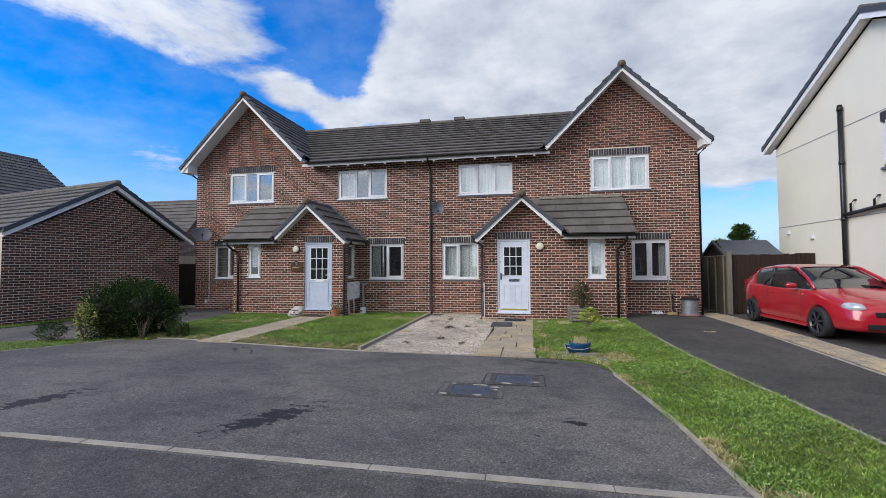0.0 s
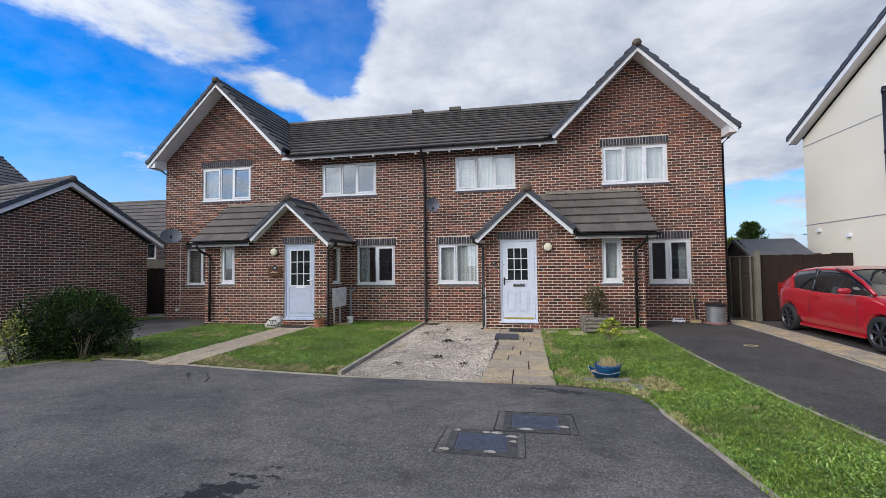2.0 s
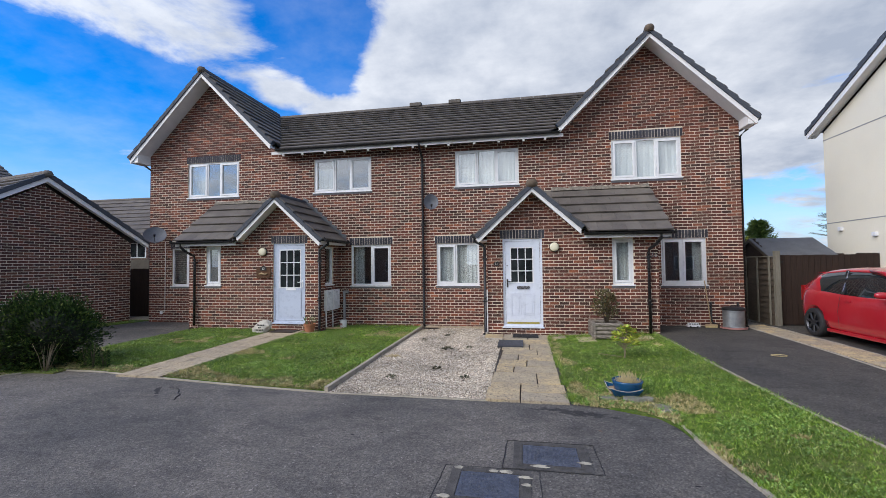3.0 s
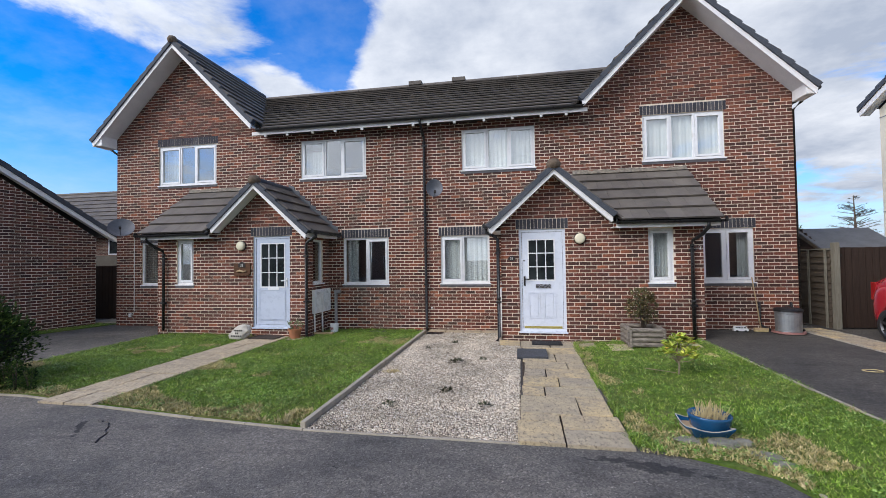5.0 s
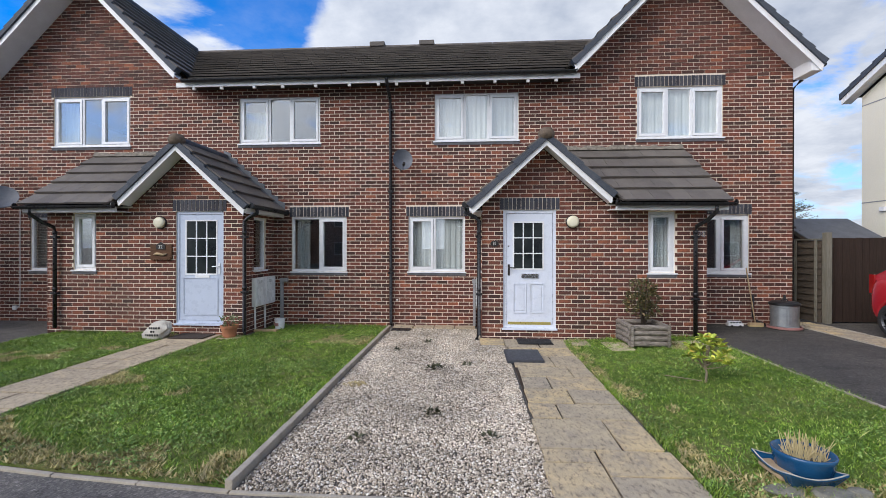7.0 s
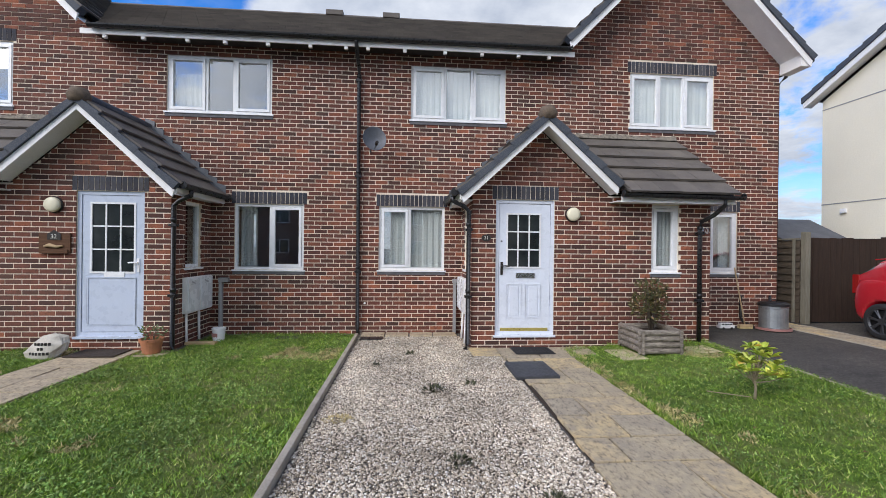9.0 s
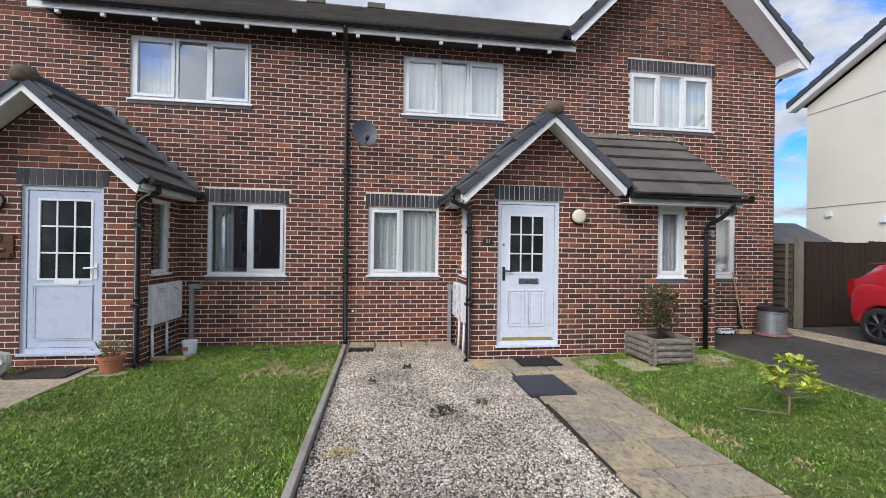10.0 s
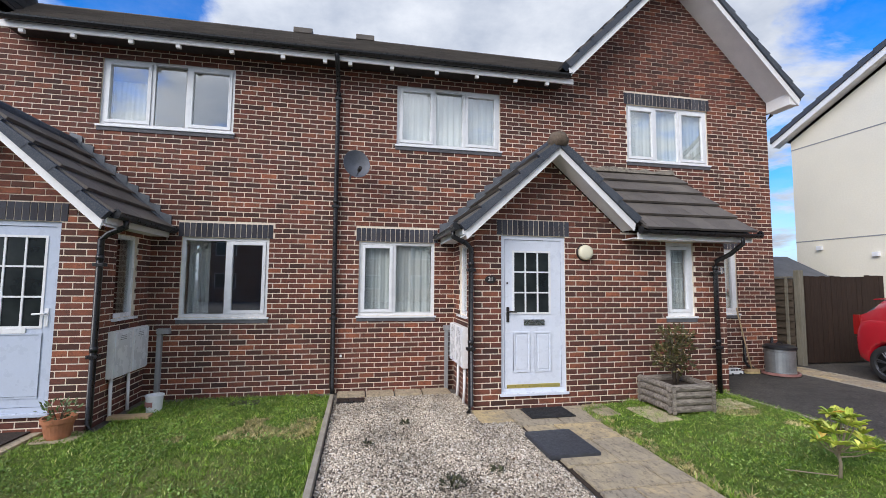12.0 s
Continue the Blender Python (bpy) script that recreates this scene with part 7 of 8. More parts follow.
for z, w in ((0.205, 0.22), (0.145, 0.09), (0.085, 0.26)):
    k = int(w / 0.04)
    for i in range(k):
        a = -6.19 - w / 2 + w * i / k + 0.22 * z
        b = Mesh().box(a, -0.004, -0.018, a + 0.026, 0.004, 0.018)
        b.v = [(x, -1.655 - 0.128 * math.sqrt(max(0.05, 1 - ((x + 6.19 - 0.22 * z) / 0.24) ** 2)) + 0.25 * z + y - 0.006, level(-6.2, -1.7) + 0.01 + z + h) for x, y, h in b.v]
        b.ob("painted_letter", M_INK, t)


def foliage(name, cx, cy, cz, rx, ry, rz, count, size, material, parent, seed, core=True, lump=0.35):
    rng = random.Random(seed)
    m = Mesh()
    pts = []
    for _ in range(count):
        d = Vector((rng.gauss(0, 1), rng.gauss(0, 1), rng.gauss(0, 1))).normalized()
        k = 1 + lump * noise.noise(d * 2.3 + Vector((seed, 0, 0))) + 0.18 * noise.noise(d * 6 + Vector((seed, 4, 0)))
        k *= rng.uniform(0.72, 1.03) if rng.random() < 0.8 else rng.uniform(0.4, 0.8)
        pts.append((Vector((cx + rx * d.x * k, cy + ry * d.y * k, cz + rz * d.z * k)), tuple(d + Vector((0, 0, 0.3)))))
    blades(m, pts, size, rng, 1.0, 2.0)
    return tagged(m.ob(name, material, parent), kind="stuff")


def twig_set(name, x, y, z0, z1, spread, n, parent, r, seed, material=M_TWIG):
    rng = random.Random(seed)
    for _ in range(n):
        a = rng.uniform(0, 6.283)
        s = spread * rng.uniform(0.4, 1)
        p = Vector((x + 0.15 * s * math.cos(a), y + 0.15 * s * math.sin(a), z0))
        q = Vector((x + s * math.cos(a), y + s * math.sin(a), z1 * rng.uniform(0.75, 1.0)))
        Mesh().tube([p, p.lerp(q, 0.5) + Vector((0, 0, 0.12 * (z1 - z0))), q], [r, r * 0.7, r * 0.25], 6).ob(name, material, parent, smooth=True)


# terracotta pot
t = thing("plant_pot", "terracotta pot with a straggly green plant", "plant pot")
z = level(-4.92, -1.48) + 0.03
Mesh().lathe([(0.0, z), (0.105, z), (0.135, z + 0.16), (0.15, z + 0.165), (0.155, z + 0.21), (0.135, z + 0.21), (0.125, z + 0.17), (0.0, z + 0.17)], -4.92, -1.48, 24).ob("pot", M_TERRA, t, smooth=False)
twig_set("stem", -4.92, -1.48, z + 0.17, z + 0.40, 0.13, 7, t, 0.004, 3)
foliage("leaves", -4.92, -1.48, z + 0.27, 0.16, 0.14, 0.12, 150, 0.05, leaf_material("grey_green_herb", ((0.0, (0.05, 0.09, 0.03)), (1.0, (0.17, 0.22, 0.09)))), t, 3)
# bucket, timber and stick
t = thing("bucket", "white plastic tub with a worn printed label", "bucket")
z = level(-4.38, -0.62) + 0.02
Mesh().lathe([(0.0, z), (0.085, z), (0.10, z + 0.19), (0.108, z + 0.19), (0.108, z + 0.205), (0.092, z + 0.205), (0.078, z + 0.02), (0, z + 0.02)], -4.38, -0.62, 22).ob("tub", M_UPVC, t, smooth=False)
m = Mesh()
for k in range(5):
    a = 3.9 + k * 0.22
    m.box(-4.38 + 0.097 * math.cos(a) - 0.010, -0.62 + 0.097 * math.sin(a) - 0.004, z + 0.07 + 0.01 * (k % 2), -4.38 + 0.097 * math.cos(a) + 0.010, -0.62 + 0.097 * math.sin(a) + 0.002, z + 0.13)
m.ob("label", M_HOSE, t)
o = Mesh().box(-4.75, -0.95, level(-4.6, -0.9) + 0.02, -4.30, -0.83, level(-4.6, -0.9) + 0.06).ob("timber_offcut", M_TIMBER, bevel=0.006)
tagged(o, "short bare timber offcut lying on the grass", "timber")

# log planter with shrub
t = thing("log_planter", "square planter of silvered stacked logs", "planter")
px0, px1, py0, py1 = 1.97, 2.53, -1.96, -1.38
z = level(2.3, -1.7) + 0.035
for k in range(4):
    zz = z + 0.045 + 0.085 * k
    for yy in (py0, py1):
        Mesh().tube([(px0 - 0.04, yy, zz), ((px0 + px1) / 2, yy, zz + 0.004), (px1 + 0.04, yy, zz)], [0.042, 0.046, 0.042], 10).ob("log", M_LOG, t, smooth=False)
    for xx in (px0, px1):
        Mesh().tube([(xx, py0 - 0.03, zz + 0.012), (xx, (py0 + py1) / 2, zz + 0.014), (xx, py1 + 0.03, zz + 0.012)], [0.040, 0.044, 0.040], 10).ob("log", M_LOG, t)
Mesh().box(px0 + 0.02, py0 + 0.02, z, px1 - 0.02, py1 - 0.02, z + 0.28).ob("soil", M_SOIL, t)
for xx in (px0, px1):
    for yy in (py0, py1):
        Mesh().box(xx - 0.02, yy - 0.055, z, xx + 0.02, yy - 0.04, z + 0.34).ob("corner_strap", M_LOG, t)
t = thing("shrub", "small bronze-green leafy shrub in the planter", "shrub")
twig_set("branch", 2.27, -1.66, z + 0.27, z + 1.0, 0.22, 18, t, 0.008, 21)
for k, (dx, dy, dz, r, h, n) in enumerate(((-0.12, 0.0, 0.66, 0.17, 0.18, 250), (0.11, 0.04, 0.72, 0.16, 0.19, 250), (-0.02, -0.06, 0.88, 0.18, 0.16, 260), (0.04, 0.0, 0.54, 0.19, 0.12, 150))):
    foliage("leaves", 2.27 + dx, -1.66 + dy, z + dz, r, r, h, n, 0.062, M_REDDISH, t, 22 + k, lump=0.6)

# yellow-green rhododendron
t = thing("rhododendron", "small rhododendron with yellow-green leathery leaves", "shrub")
x, y = 2.20, -3.68
z = level(x, y) + 0.02
Mesh().tube([(x, y, z - 0.02), (x + 0.012, y, z + 0.12), (x - 0.01, y + 0.01, z + 0.26)], [0.015, 0.012, 0.010], 8).ob("trunk", M_BARK2, t, smooth=True)
rng = random.Random(6)
m = Mesh()
for k in range(19):
    a, e = 2.4 * k, math.sqrt((k + 0.5) / 19)
    tip = Vector((x + 0.02 + 0.22 * math.cos(a) * e, y + 0.20 * math.sin(a) * e, z + 0.32 + 0.16 * (1 - e * e) + rng.uniform(-0.07, 0.06)))
    fork = Vector((x - 0.005, y + 0.005, z + rng.uniform(0.16, 0.25)))
    Mesh().tube([fork, fork.lerp(tip, 0.55) - Vector((0, 0, 0.015)), tip], [0.007, 0.005, 0.004], 6).ob("branch", M_BARK2, t)
    n = 9
    for i in range(n):
        b = 6.283 * i / n + rng.uniform(-0.3, 0.3)
        d = Vector((math.cos(b), math.sin(b), rng.uniform(0.05, 1.5))).normalized()
        s = d.cross(Vector((0, 0, 1))).normalized()
        u = s.cross(d)
        L, w = rng.uniform(0.08, 0.125), rng.uniform(0.016, 0.023)
        pts = [tip, tip + d * L * 0.35 + s * w + u * 0.010, tip + d * L * 0.75 + s * w * 0.9 + u * 0.004, tip + d * L - u * 0.018, tip + d * L * 0.75 - s * w * 0.9 + u * 0.004, tip + d * L * 0.35 - s * w + u * 0.010]
        m.add(pts, [(0, 1, 2, 3), (0, 3, 4, 5)])
tagged(m.ob("leaves", M_RHODO, t), kind="stuff")
o = Mesh().tube([(x - 0.42, y + 0.12, z + 0.05), (x - 0.05, y - 0.02, z + 0.03)], 0.005, 6).ob("stick", M_BARK2)
tagged(o, "thin pale stick lying in the grass", "stick")

# blue bowl in a tray with dead stems
t = thing("flower_bowl", "blue glazed bowl of dry stems in a blue tray", "plant pot")
x, y = 1.76, -5.72
z = level(x, y) + 0.02
m = Mesh()
m.lathe([(0.0, z + 0.02), (0.125, z + 0.02), (0.165, z + 0.07), (0.185, z + 0.165), (0.192, z + 0.19), (0.178, z + 0.195), (0.165, z + 0.155), (0.0, z + 0.150)], x + 0.03, y, 26)
bowl = m.ob("bowl", M_GLAZE, t, smooth=True)
Mesh().lathe([(0, z + 0.148), (0.155, z + 0.152)], x + 0.03, y, 20).ob("soil", M_SOIL, t)
m = Mesh()
rim = Mesh()
n = 48
rows = ((0.13, 0.0), (0.195, 0.110), (0.197, 0.122), (0.183, 0.120), (0.13, 0.04), (0.0, 0.038))


def tray_point(k, r, h):
    """A square dish with flared sides, its corners drawn up."""
    a = 6.2832 * k / n
    q = 1 / max(abs(math.cos(a)), abs(math.sin(a)))
    return (x - 0.03 + r * q * math.cos(a + 0.05) * 0.98, y - 0.03 + r * q * math.sin(a + 0.05) * 0.95, z + h * (0.74 + 0.75 * (q - 1)))


for r, h in rows:
    m.v += [tray_point(k, r, h) for k in range(n)]
m.f += [(i * n + k, i * n + (k + 1) % n, (i + 1) * n + (k + 1) % n, (i + 1) * n + k) for i in range(5) for k in range(n)]
m.ob("tray", M_GLAZE, t, "square blue dish with drawn-up corners")
rim.tube([tray_point(k % n, 0.191, 0.124) for k in range(n + 1)], 0.0045, 6)
rim.ob("tray_rim", M_ROCK, t, "worn pale rim", smooth=True)
Mesh().box(x - 0.20, y - 0.12, z + 0.03, x - 0.11, y + 0.12, z + 0.075).ob("wood_block", M_TIMBER, t, "weathered wood block in the tray", bevel=0.01)
Mesh().lathe([(0, z + 0.036), (0.15, z + 0.034), (0.17, z + 0.028)], x - 0.03, y, 18).ob("tray_soil", M_SOIL, t, "dark damp soil")
rng = random.Random(9)
m = Mesh()
for k in range(150):
    a, r = rng.uniform(0, 6.283), 0.135 * math.sqrt(rng.random())
    p = Vector((x + 0.03 + r * math.cos(a), y + r * math.sin(a), z + 0.14))
    h = rng.uniform(0.05, 0.16)
    q = p + Vector((rng.gauss(0, 0.03), rng.gauss(0, 0.03), h))
    m.tube([p, q], [0.0035, 0.002], 4, False)
tagged(m.ob("stubble", M_STRAW, t), kind="stuff")
M_MOSSY = plain("mossy_grey_stone", (0.20, 0.19, 0.15), 0.95, 0, 0.35, 14, bump=0.8)
for k, (sx, sy, r, hh) in enumerate(((1.55, -5.90, 0.13, 0.03), (1.80, -5.97, 0.14, 0.05), (1.97, -5.95, 0.09, 0.05), (2.05, -6.16, 0.13, 0.025), (2.12, -6.32, 0.10, 0.025))):
    m = Mesh().lathe([(0, 0), (r, 0.0), (r * 1.05, hh * 0.5), (r * 0.8, hh), (0, hh * 1.1)], 0, 0, 11)
    m.v = [(sx + a * (1 + 0.35 * noise.noise((a * 9 + k, b * 9, 0))), sy + b * 0.6 * (1 + 0.35 * noise.noise((a * 9, b * 9 + k, 3))), level(sx, sy) + 0.012 + c) for a, b, c in m.v]
    o = m.ob("stone", M_MOSSY)
    tagged(o, "flat weathered stone at the lawn's corner", "stone", "edge stones")

# bin, hose, broom, toy van and pipes on the drive
t = thing("metal_bin", "galvanised steel bin with a dark lid", "bin")
x, y = 5.36, -0.42
z = level(x, y) + 0.015
Mesh().lathe([(0.0, z), (0.215, z), (0.22, z + 0.02), (0.225, z + 0.45), (0.0, z + 0.45)], x, y, 30).ob("drum", M_GALV, t, smooth=False)
for h in (0.05, 0.40):
    Mesh().lathe([(0.222, z + h), (0.231, z + h + 0.008), (0.222, z + h + 0.016)], x, y, 30).ob("band", M_GALV, t)
Mesh().lathe([(0.0, z + 0.45), (0.245, z + 0.45), (0.245, z + 0.49), (0.20, z + 0.515), (0.0, z + 0.525)], x, y, 30).ob("lid", M_BLACK, t, "dark plastic lid")
Mesh().tube([(x - 0.06, y, z + 0.525), (x - 0.04, y, z + 0.555), (x + 0.04, y, z + 0.555), (x + 0.06, y, z + 0.525)], 0.01, 8).ob("handle", M_BLACK, t)
m = Mesh()
pts = [(x + (0.27 + 0.012 * math.sin(3 * a)) * math.cos(a), y - 0.01 + (0.27 + 0.012 * math.cos(2 * a)) * math.sin(a), z + 0.010 + 0.014 * a / 6.283) for a in [k * 0.2 for k in range(95)]]
o = m.tube(pts, 0.0095, 7).ob("garden_hose", M_HOSE, smooth=True)
tagged(o, "pinkish garden hose coiled round the bin", "hose")
t = thing("broom", "broom with wooden handle leaning on the wall", "broom")
zb = level(4.9, -0.3) + 0.02
Mesh().tube([(4.93, -0.27, zb + 0.06), (4.90, -0.035, zb + 1.12)], 0.012, 8).ob("handle", M_TIMBER, t, smooth=True)
Mesh().box(4.80, -0.31, zb + 0.035, 5.06, -0.24, zb + 0.075).ob("head", M_TIMBER, t, bevel=0.006)
for k in range(10):
    Mesh().box(4.805 + 0.025 * k, -0.32, zb, 4.822 + 0.025 * k, -0.235, zb + 0.036).ob("bristles", M_STRAW, t)
t = thing("toy_van", "small white toy camper van on the drive", "toy")
zb = level(4.5, -0.3) + 0.014
Mesh().box(4.38, -0.36, zb + 0.02, 4.66, -0.25, zb + 0.075).ob("body", M_UPVC, t, bevel=0.012)
Mesh().box(4.40, -0.35, zb + 0.073, 4.63, -0.26, zb + 0.115).ob("cab", M_UPVC, t, bevel=0.014)
for k in range(4):
    Mesh().box(4.415 + 0.053 * k, -0.3525, zb + 0.08, 4.455 + 0.053 * k, -0.348, zb + 0.105).ob("window", M_DARKGLASS, t)
for k in (4.44, 4.60):
    Mesh().tube([(k, -0.366, zb + 0.022), (k, -0.245, zb + 0.022)], 0.022, 12).ob("wheel", M_TYRE, t)
for x in (5.02, 5.62):
    o = Mesh().tube([(x, -0.05, 0.50), (x, -0.05, 0.08), (x + 0.02, -0.09, 0.0), (x + 0.18, -0.16, level(x, 0) + 0.03)], 0.024, 10).ob("waste_pipe", M_BLACKP, smooth=True)
    tagged(o, "black waste pipe at the foot of the wall", "pipe", "black waste pipes")
o = Mesh().tube([(4.75 + 0.12 * math.cos(a), -3.4 + 0.07 * math.sin(a), level(4.75, -3.4) + 0.018) for a in [k * 0.3 for k in range(20)]], 0.006, 6).ob("wire_loop", M_STRAW)
tagged(o, "thin pale wire loop lying on the drive", "wire")

# ---- bushes by the verge ----
t = thing("evergreen_bush", "large clipped dark evergreen bush on the verge", "bush")
twig_set("branch", -7.95, -5.5, -0.25, 0.55, 0.45, 16, t, 0.022, 31)
for k, (x, y, z, rx, ry, rz, n) in enumerate(((-8.36, -5.50, 0.27, 0.72, 0.70, 0.70, 9000), (-7.74, -5.40, 0.36, 0.72, 0.64, 0.60, 9000), (-8.10, -5.30, 0.46, 0.84, 0.6, 0.56, 6500), (-8.15, -5.55, 0.10, 0.66, 0.6, 0.46, 5000))):
    foliage("leaves", x, y, z, rx, ry, rz, n, 0.055, M_BUSH, t, 40 + k, lump=0.42)
    # added core: the bush's inner shade put into near-black colour, closing see-through gaps
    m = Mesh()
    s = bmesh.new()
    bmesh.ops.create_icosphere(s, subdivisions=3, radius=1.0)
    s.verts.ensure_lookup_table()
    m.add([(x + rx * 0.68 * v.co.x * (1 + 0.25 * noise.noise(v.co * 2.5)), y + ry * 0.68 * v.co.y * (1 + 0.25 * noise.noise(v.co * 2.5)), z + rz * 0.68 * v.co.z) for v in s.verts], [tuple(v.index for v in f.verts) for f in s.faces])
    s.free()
    m.ob("inner_growth", plain("bush_core_shade", (0.012, 0.016, 0.008), 0.95, 0, 0.4, 14, bump=0.9), t)
t = thing("variegated_shrub", "straggly yellow-leaved shrub before the bush", "shrub")
twig_set("branch", -8.42, -6.22, -0.25, 0.45, 0.3, 9, t, 0.008, 33)
foliage("leaves", -8.42, -6.22, 0.20, 0.20, 0.20, 0.42, 420, 0.06, M_YELLOW, t, 44)
for k, (x, y, r, h) in enumerate(((-9.15, -6.35, 0.30, 0.40), (-6.99, -5.48, 0.085, 0.38), (-6.78, -5.52, 0.10, 0.44), (-6.62, -5.46, 0.08, 0.32))):
    t = thing("small_shrub", "low dark green shrub at the lawn's edge", "shrub", "low shrubs")
    twig_set("branch", x, y, level(x, y), level(x, y) + h, r, 5, t, 0.006, 50 + k)
    foliage("leaves", x, y, level(x, y) + h * 0.52, r, r * 0.85, h * 0.5, int(6500 * r), 0.034, M_BUSH, t, 60 + k)
t = thing("dead_twigs", "bare grey-brown twigs beside the bush", "twigs")
twig_set("twig", -7.42, -5.80, -0.25, 0.30, 0.26, 18, t, 0.005, 71, M_BARK2)


# ---- grass, chippings, leaf litter ----
def tri_mesh(name, verts, faces, material):
    me = bpy.data.meshes.new(name)
    nv, nf = len(verts), len(faces)
    me.vertices.add(nv)
    me.vertices.foreach_set("co", np.asarray(verts, np.float32).ravel())
    me.loops.add(nf * 3)
    me.loops.foreach_set("vertex_index", np.asarray(faces, np.int32).ravel())
    me.polygons.add(nf)
    me.polygons.foreach_set("loop_start", np.arange(nf, dtype=np.int32) * 3)
    me.update(calc_edges=True)
    me.materials.append(material)
    return new(name, me)


grng = np.random.default_rng(7)


def sow(sampler, count, dry_at, label):
    """Short blades of grass, with thin straw-coloured patches where the lawn is worn."""
    r = random.Random(count)
    pts = np.array([sampler(r) for _ in range(count)])
    patch = np.array([noise.noise((x * 0.9, y * 0.9, 2.0)) + 0.5 * noise.noise((x * 3.1, y * 3.1, 5.0)) + dry_at(x, y) for x, y, _ in pts])
    for name, sel, mat_, h0, h1 in (("grass", patch < 0.42, M_GRASS, 0.010, 0.026), ("dry_grass", patch >= 0.42, M_DRYGRASS, 0.012, 0.032)):
        p = pts[sel]
        n = len(p)
        if not n:
            continue
        a = grng.uniform(0, 2 * np.pi, n)
        clump = np.array([noise.noise((x * 8, y * 8, 1.0)) + 0.6 * noise.noise((x * 19, y * 19, 3.0)) for x, y, _ in p])
        h = grng.uniform(h0, h1, n) * (1 + 0.5 * (grng.random(n) < 0.06)) * np.clip(1.15 + 1.3 * clump, 0.45, 2.3)
        lean = grng.uniform(0.4, 1.6, n) * h
        b = grng.uniform(0, 2 * np.pi, n)
        w = grng.uniform(0.0030, 0.0065, n) * (1.0 if name == "grass" else 1.7)
        side = np.stack([np.cos(a) * w, np.sin(a) * w, np.zeros(n)], 1)
        top = p + np.stack([np.cos(b) * lean, np.sin(b) * lean, h], 1)
        v = np.stack([p - side - [0, 0, 0.005], p + side - [0, 0, 0.005], top], 1).reshape(-1, 3)
        o = tri_mesh(name, v, np.arange(3 * n).reshape(-1, 3), mat_)
        tagged(o, label if name == "grass" else "thin straw-coloured grass on worn lawn", "grass", kind="stuff")


edge = lambda x, y: 1.25 * (1 - smooth(0.0, 0.8, y - front(x))) * (1.0 if x < -3.0 else 0.6)
dens = 5600


def lawn_weeds(sampler, count, seed):
    """Small broad leaves in loose patches among the grass."""
    r = random.Random(seed)
    p = np.array([q for q in (sampler(r) for _ in range(count)) if noise.noise((q[0] * 1.4, q[1] * 1.4, 7.0)) + 0.5 * noise.noise((q[0] * 5, q[1] * 5, 8.0)) > 0.0])
    n = len(p)
    a, tilt = grng.uniform(0, 2 * np.pi, n), grng.uniform(-0.3, 0.8, n)
    L, w = grng.uniform(0.012, 0.030, n), grng.uniform(0.005, 0.010, n)
    d = np.stack([np.cos(a), np.sin(a), tilt], 1) * L[:, None]
    s = np.stack([-np.sin(a), np.cos(a), grng.uniform(-0.5, 0.5, n)], 1) * w[:, None]
    p[:, 2] += grng.uniform(0.012, 0.032, n)
    v = np.stack([p, p + d * 0.5 + s, p + d, p + d * 0.5 - s], 1).reshape(-1, 3)
    f = (np.array([(0, 1, 2), (0, 2, 3)])[None] + 4 * np.arange(n)[:, None, None]).reshape(-1, 3)
    tagged(tri_mesh("lawn_weed", v, f, M_CLOVER), "small broad-leaved weeds in the lawn", "weeds", kind="stuff")


for k, (o, sampler, area) in enumerate(lawns):
    dry = (lambda x, y: edge(x, y)) if k < 3 else (lambda x, y: 0.55 * (1 - smooth(0.0, 0.45, x - lawn_east_l(y))) - 0.05 + 0.5 * (1 - smooth(0, 0.7, math.hypot(x - 1.7, y + 5.9))) + 0.55 * (1 - smooth(0, 0.8, math.hypot(x - 3.2, y + 9.3)))) if k == 3 else (lambda x, y: 0.0)
    sow(sampler, int(area * (dens if k < 4 else 1200)), dry, "short mown green lawn grass")
    if k < 4:
        lawn_weeds(sampler, int(area * 1500), 300 + k)


def chippings(sampler, count):
    r = random.Random(3)
    p = np.array([sampler(r) for _ in range(count)])
    base = np.array([(1, 0, 0), (-1, 0, 0), (0, 1, 0), (0, -1, 0), (0, 0, 1), (0, 0, -1)], float)
    tri = np.array([(0, 2, 4), (2, 1, 4), (1, 3, 4), (3, 0, 4), (2, 0, 5), (1, 2, 5), (3, 1, 5), (0, 3, 5)])
    size = grng.uniform(0.0070, 0.0140, (count, 1, 1)) * grng.uniform(0.7, 1.3, (count, 6, 1))
    v = base[None] * size
    q = grng.normal(size=(count, 4))
    q /= np.linalg.norm(q, axis=1, keepdims=True)
    w, x, y, z = q.T
    R = np.stack([1 - 2 * (y * y + z * z), 2 * (x * y - z * w), 2 * (x * z + y * w), 2 * (x * y + z * w), 1 - 2 * (x * x + z * z), 2 * (y * z - x * w), 2 * (x * z - y * w), 2 * (y * z + x * w), 1 - 2 * (x * x + y * y)], 1).reshape(-1, 3, 3)
    v = np.einsum("nij,nkj->nki", R, v)
    v[..., 2] *= 0.75
    v += p[:, None]
    v[..., 2] += grng.uniform(0.0, 0.014, (count, 1))
    f = (tri[None] + 6 * np.arange(count)[:, None, None]).reshape(-1, 3)
    o = tri_mesh("gravel", v.reshape(-1, 3), f, M_STONES)
    tagged(o, "pale grey and white stone chippings", "gravel", kind="stuff")


chippings(gravel_at, 74000)


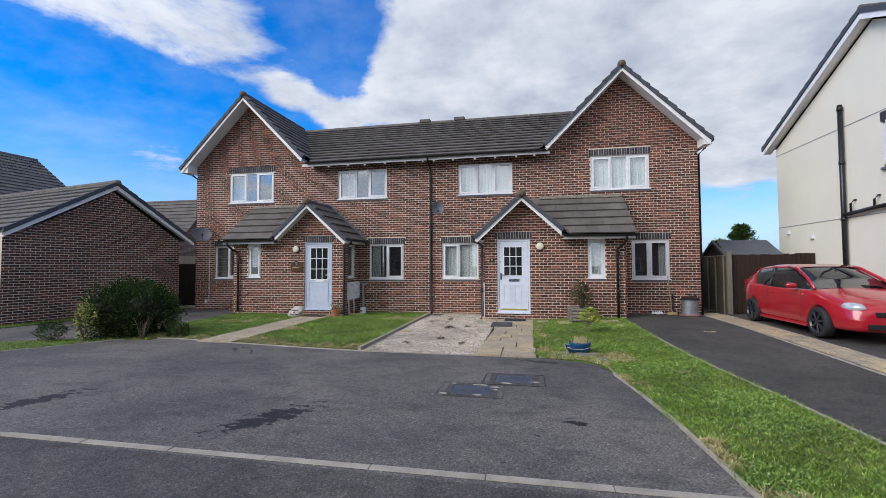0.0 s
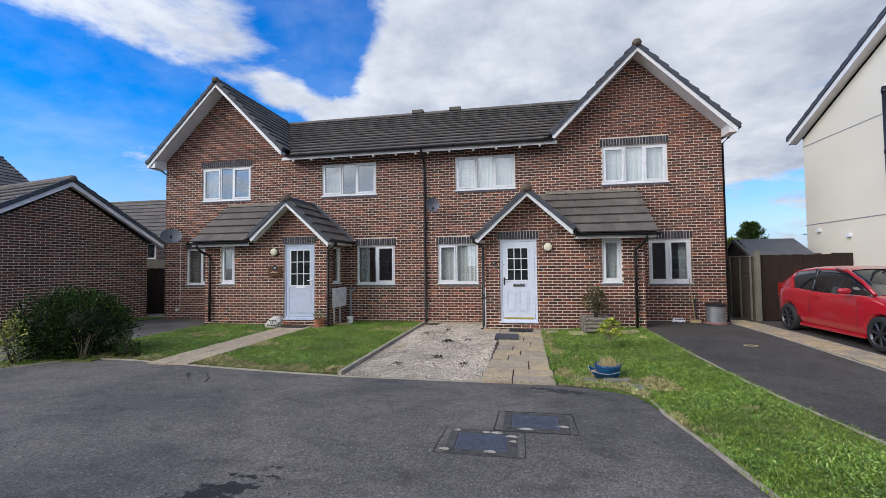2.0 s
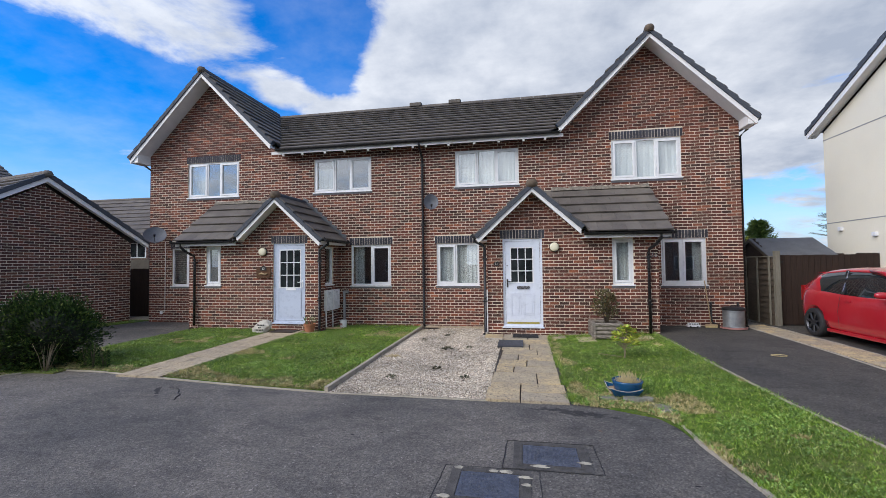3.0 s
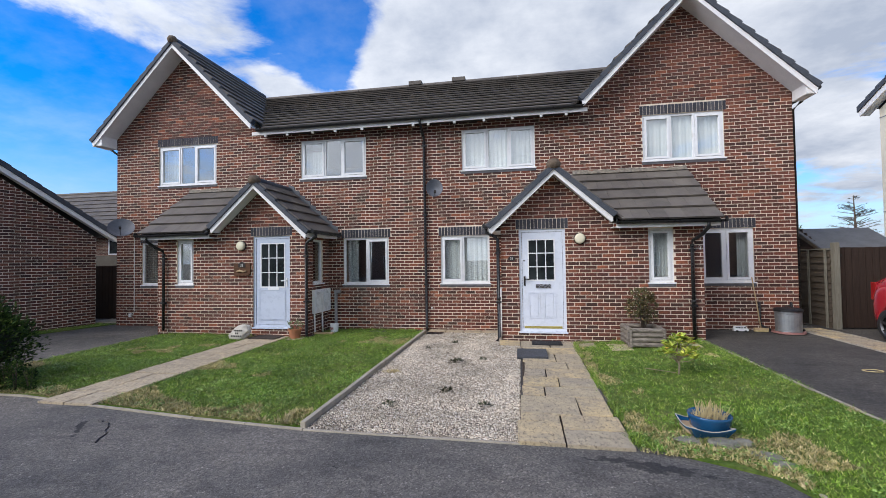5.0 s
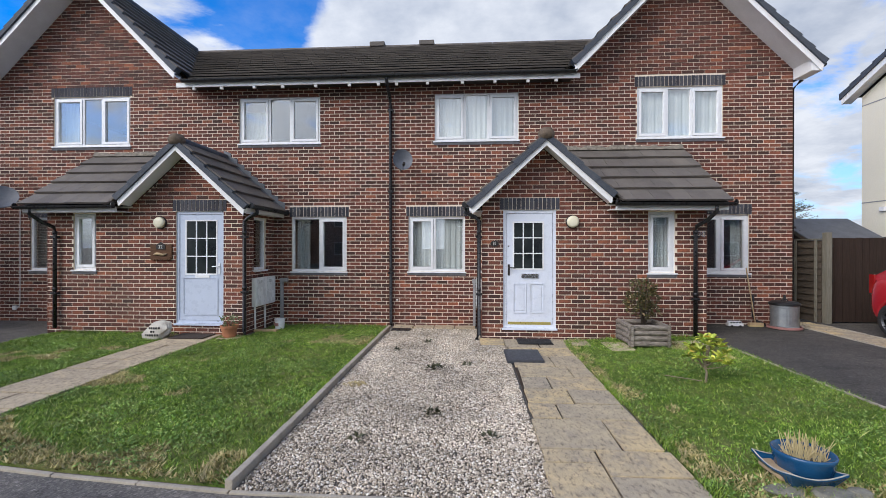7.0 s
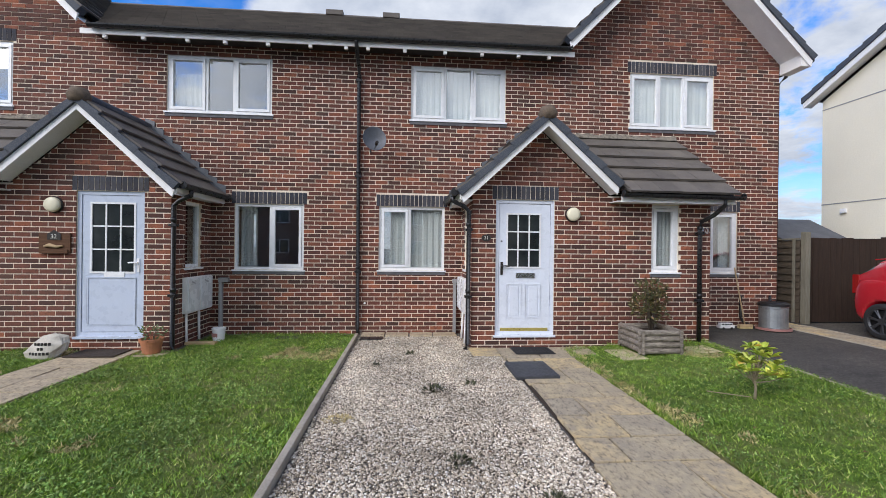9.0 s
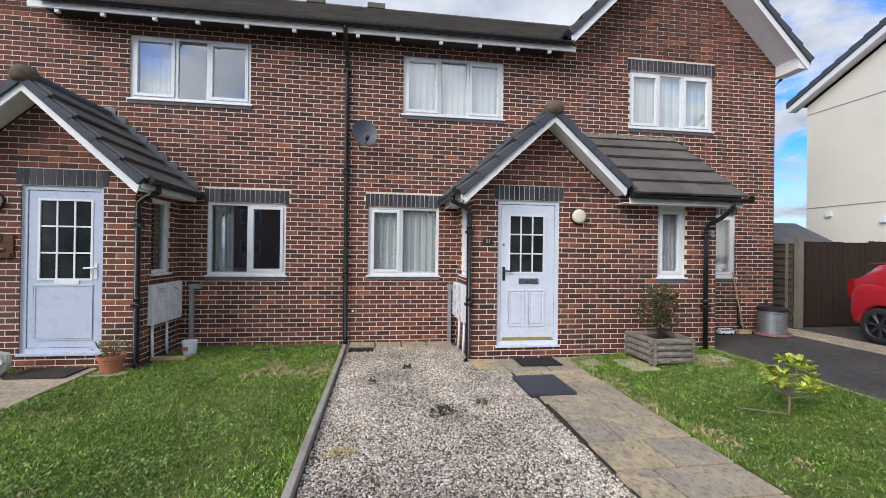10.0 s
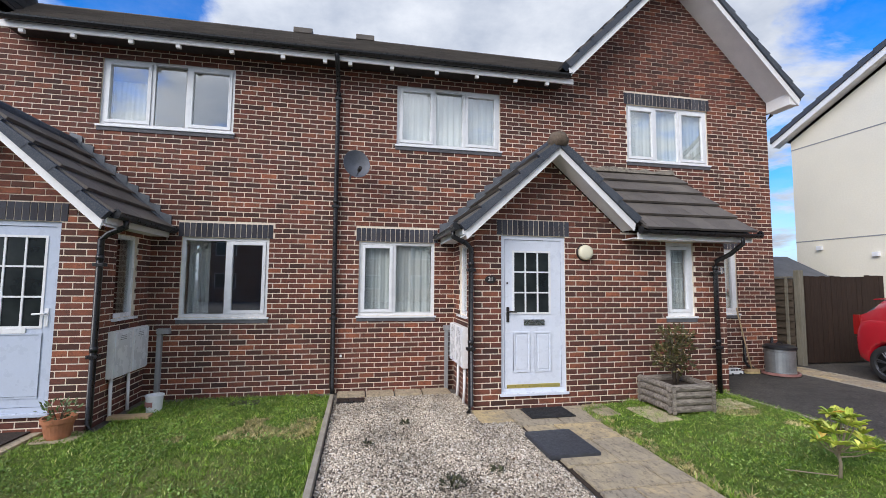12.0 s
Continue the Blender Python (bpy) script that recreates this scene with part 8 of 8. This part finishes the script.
def tufts(pts, count, h0, h1, spread, seed, label):
    """Longer, uncut grass along edges and walls."""
    r = random.Random(seed)
    p = []
    total = sum(math.hypot(b[0] - a[0], b[1] - a[1]) for a, b in zip(pts, pts[1:]))
    for a, b in zip(pts, pts[1:]):
        for _ in range(int(count * math.hypot(b[0] - a[0], b[1] - a[1]) / total)):
            u = r.random()
            x, y = a[0] + (b[0] - a[0]) * u + r.gauss(0, spread), a[1] + (b[1] - a[1]) * u + r.gauss(0, spread)
            if noise.noise((x * 2.2, y * 2.2, seed)) > -0.15:
                p.append((x, y, level(x, y) + 0.015))
    p = np.array(p)
    n = len(p)
    a, b = grng.uniform(0, 2 * np.pi, n), grng.uniform(0, 2 * np.pi, n)
    h = grng.uniform(h0, h1, n)
    w = grng.uniform(0.003, 0.006, n)
    side = np.stack([np.cos(a) * w, np.sin(a) * w, np.zeros(n)], 1)
    top = p + np.stack([np.cos(b) * h * 0.6, np.sin(b) * h * 0.6, h], 1)
    o = tri_mesh("grass", np.stack([p - side, p + side, top], 1).reshape(-1, 3), np.arange(3 * n).reshape(-1, 3), M_GRASS)
    tagged(o, label, "grass", kind="stuff")


tufts([(-2.27, -0.3), (-2.27, -6.0)], 2200, 0.03, 0.08, 0.02, 81, "uncut grass along the gravel's edging")
tufts([(1.04, -6.1), (1.04, -1.5), (1.9, -1.30), (3.4, -1.30)], 3000, 0.03, 0.09, 0.03, 82, "uncut grass beside the slabs and wall")
tufts([(-8.3, -1.30), (-6.1, -1.30)], 1500, 0.03, 0.08, 0.02, 83, "uncut grass at the foot of the porch")
tufts([(-4.6, -0.25), (-2.3, -0.25)], 1600, 0.03, 0.08, 0.025, 84, "uncut grass at the foot of the wall")
tufts([(2.14, -6.7), (2.28, -8.0), (2.48, -10.4)], 1600, 0.02, 0.06, 0.03, 85, "ragged grass over the lawn's edging")
tufts([(3.36, -1.4), (3.42, -4.0), (3.54, -6.0), (3.81, -8.1), (3.92, -9.2)], 2600, 0.02, 0.06, 0.025, 86, "ragged grass over the drive's edging")
tufts([(1.55, -5.85), (2.0, -6.0), (2.1, -5.5)], 900, 0.02, 0.08, 0.05, 87, "ragged grass round the bowl")
M_WEED = leaf_material("dark_wiry_weed", ((0.0, (0.03, 0.035, 0.018)), (1.0, (0.10, 0.10, 0.05))))
for k, (x, y, r) in enumerate(((-1.05, -3.15, 0.10), (-0.62, -3.0, 0.05), (-1.75, -2.2, 0.04), (-0.95, -4.7, 0.07), (-1.55, -5.3, 0.05), (-0.4, -5.2, 0.06), (-1.3, -1.6, 0.05))):
    o = foliage("weed", x, y, level(x, y) + 0.02, r, r, 0.018, int(900 * r), 0.045, M_WEED, None, 90 + k)
    tagged(o, "dark wiry weed growing through the chippings", "weed", "gravel weeds")
    del o["kind"]
o = foliage("moss_patch", -1.95, -3.9, level(-1.95, -3.9) + 0.012, 0.13, 0.10, 0.012, 220, 0.03, M_STRAW, None, 99)
tagged(o, "straw-coloured moss patch on the chippings", "moss")
rng = random.Random(12)
leaf = Mesh().add([(0, 0, 0), (0.02, 0.012, 0.006), (0.045, 0, 0.002), (0.02, -0.012, 0.004)], [(0, 1, 2), (0, 2, 3)]).mesh("fallen_leaf", plain("brown_dead_leaf", (0.17, 0.09, 0.05), 0.8, 0, 0.3, 30))
for k in range(26):
    x, y = rng.choice(((rng.uniform(-2.1, -0.1), rng.uniform(-5.9, -1.0)), (rng.uniform(-4.8, -2.4), rng.uniform(-5.6, -1.0)), (rng.uniform(1.2, 3.4), rng.uniform(-7, -2)), (rng.uniform(-2.1, -0.1), rng.uniform(-5.9, -2.0))))
    o = new("fallen_leaf", leaf)
    o.matrix_world = pose(x, y, level(x, y) + (0.028 if y > -6.1 else 0.004), rng.uniform(-20, 20), rng.uniform(-20, 20), rng.uniform(0, 360))
    tagged(o, "small brown fallen leaf on the ground", "leaf", "fallen leaves")

# ---- single bricks of the east porch ----
brick_mesh = Mesh().box(0, -0.001, 0, 0.2125, 0.0155, 0.0620).mesh("brick", M_BRICK, bevel=0.0025)
porch_wall = [o for o in house_e.children if o.name.startswith("porch_wall")][0]
rng = random.Random(2)
for a, z in single_bricks:
    o = new("brick", brick_mesh)
    o.location = (a, PF + rng.uniform(-0.0015, 0.001), z)
    o.parent = porch_wall
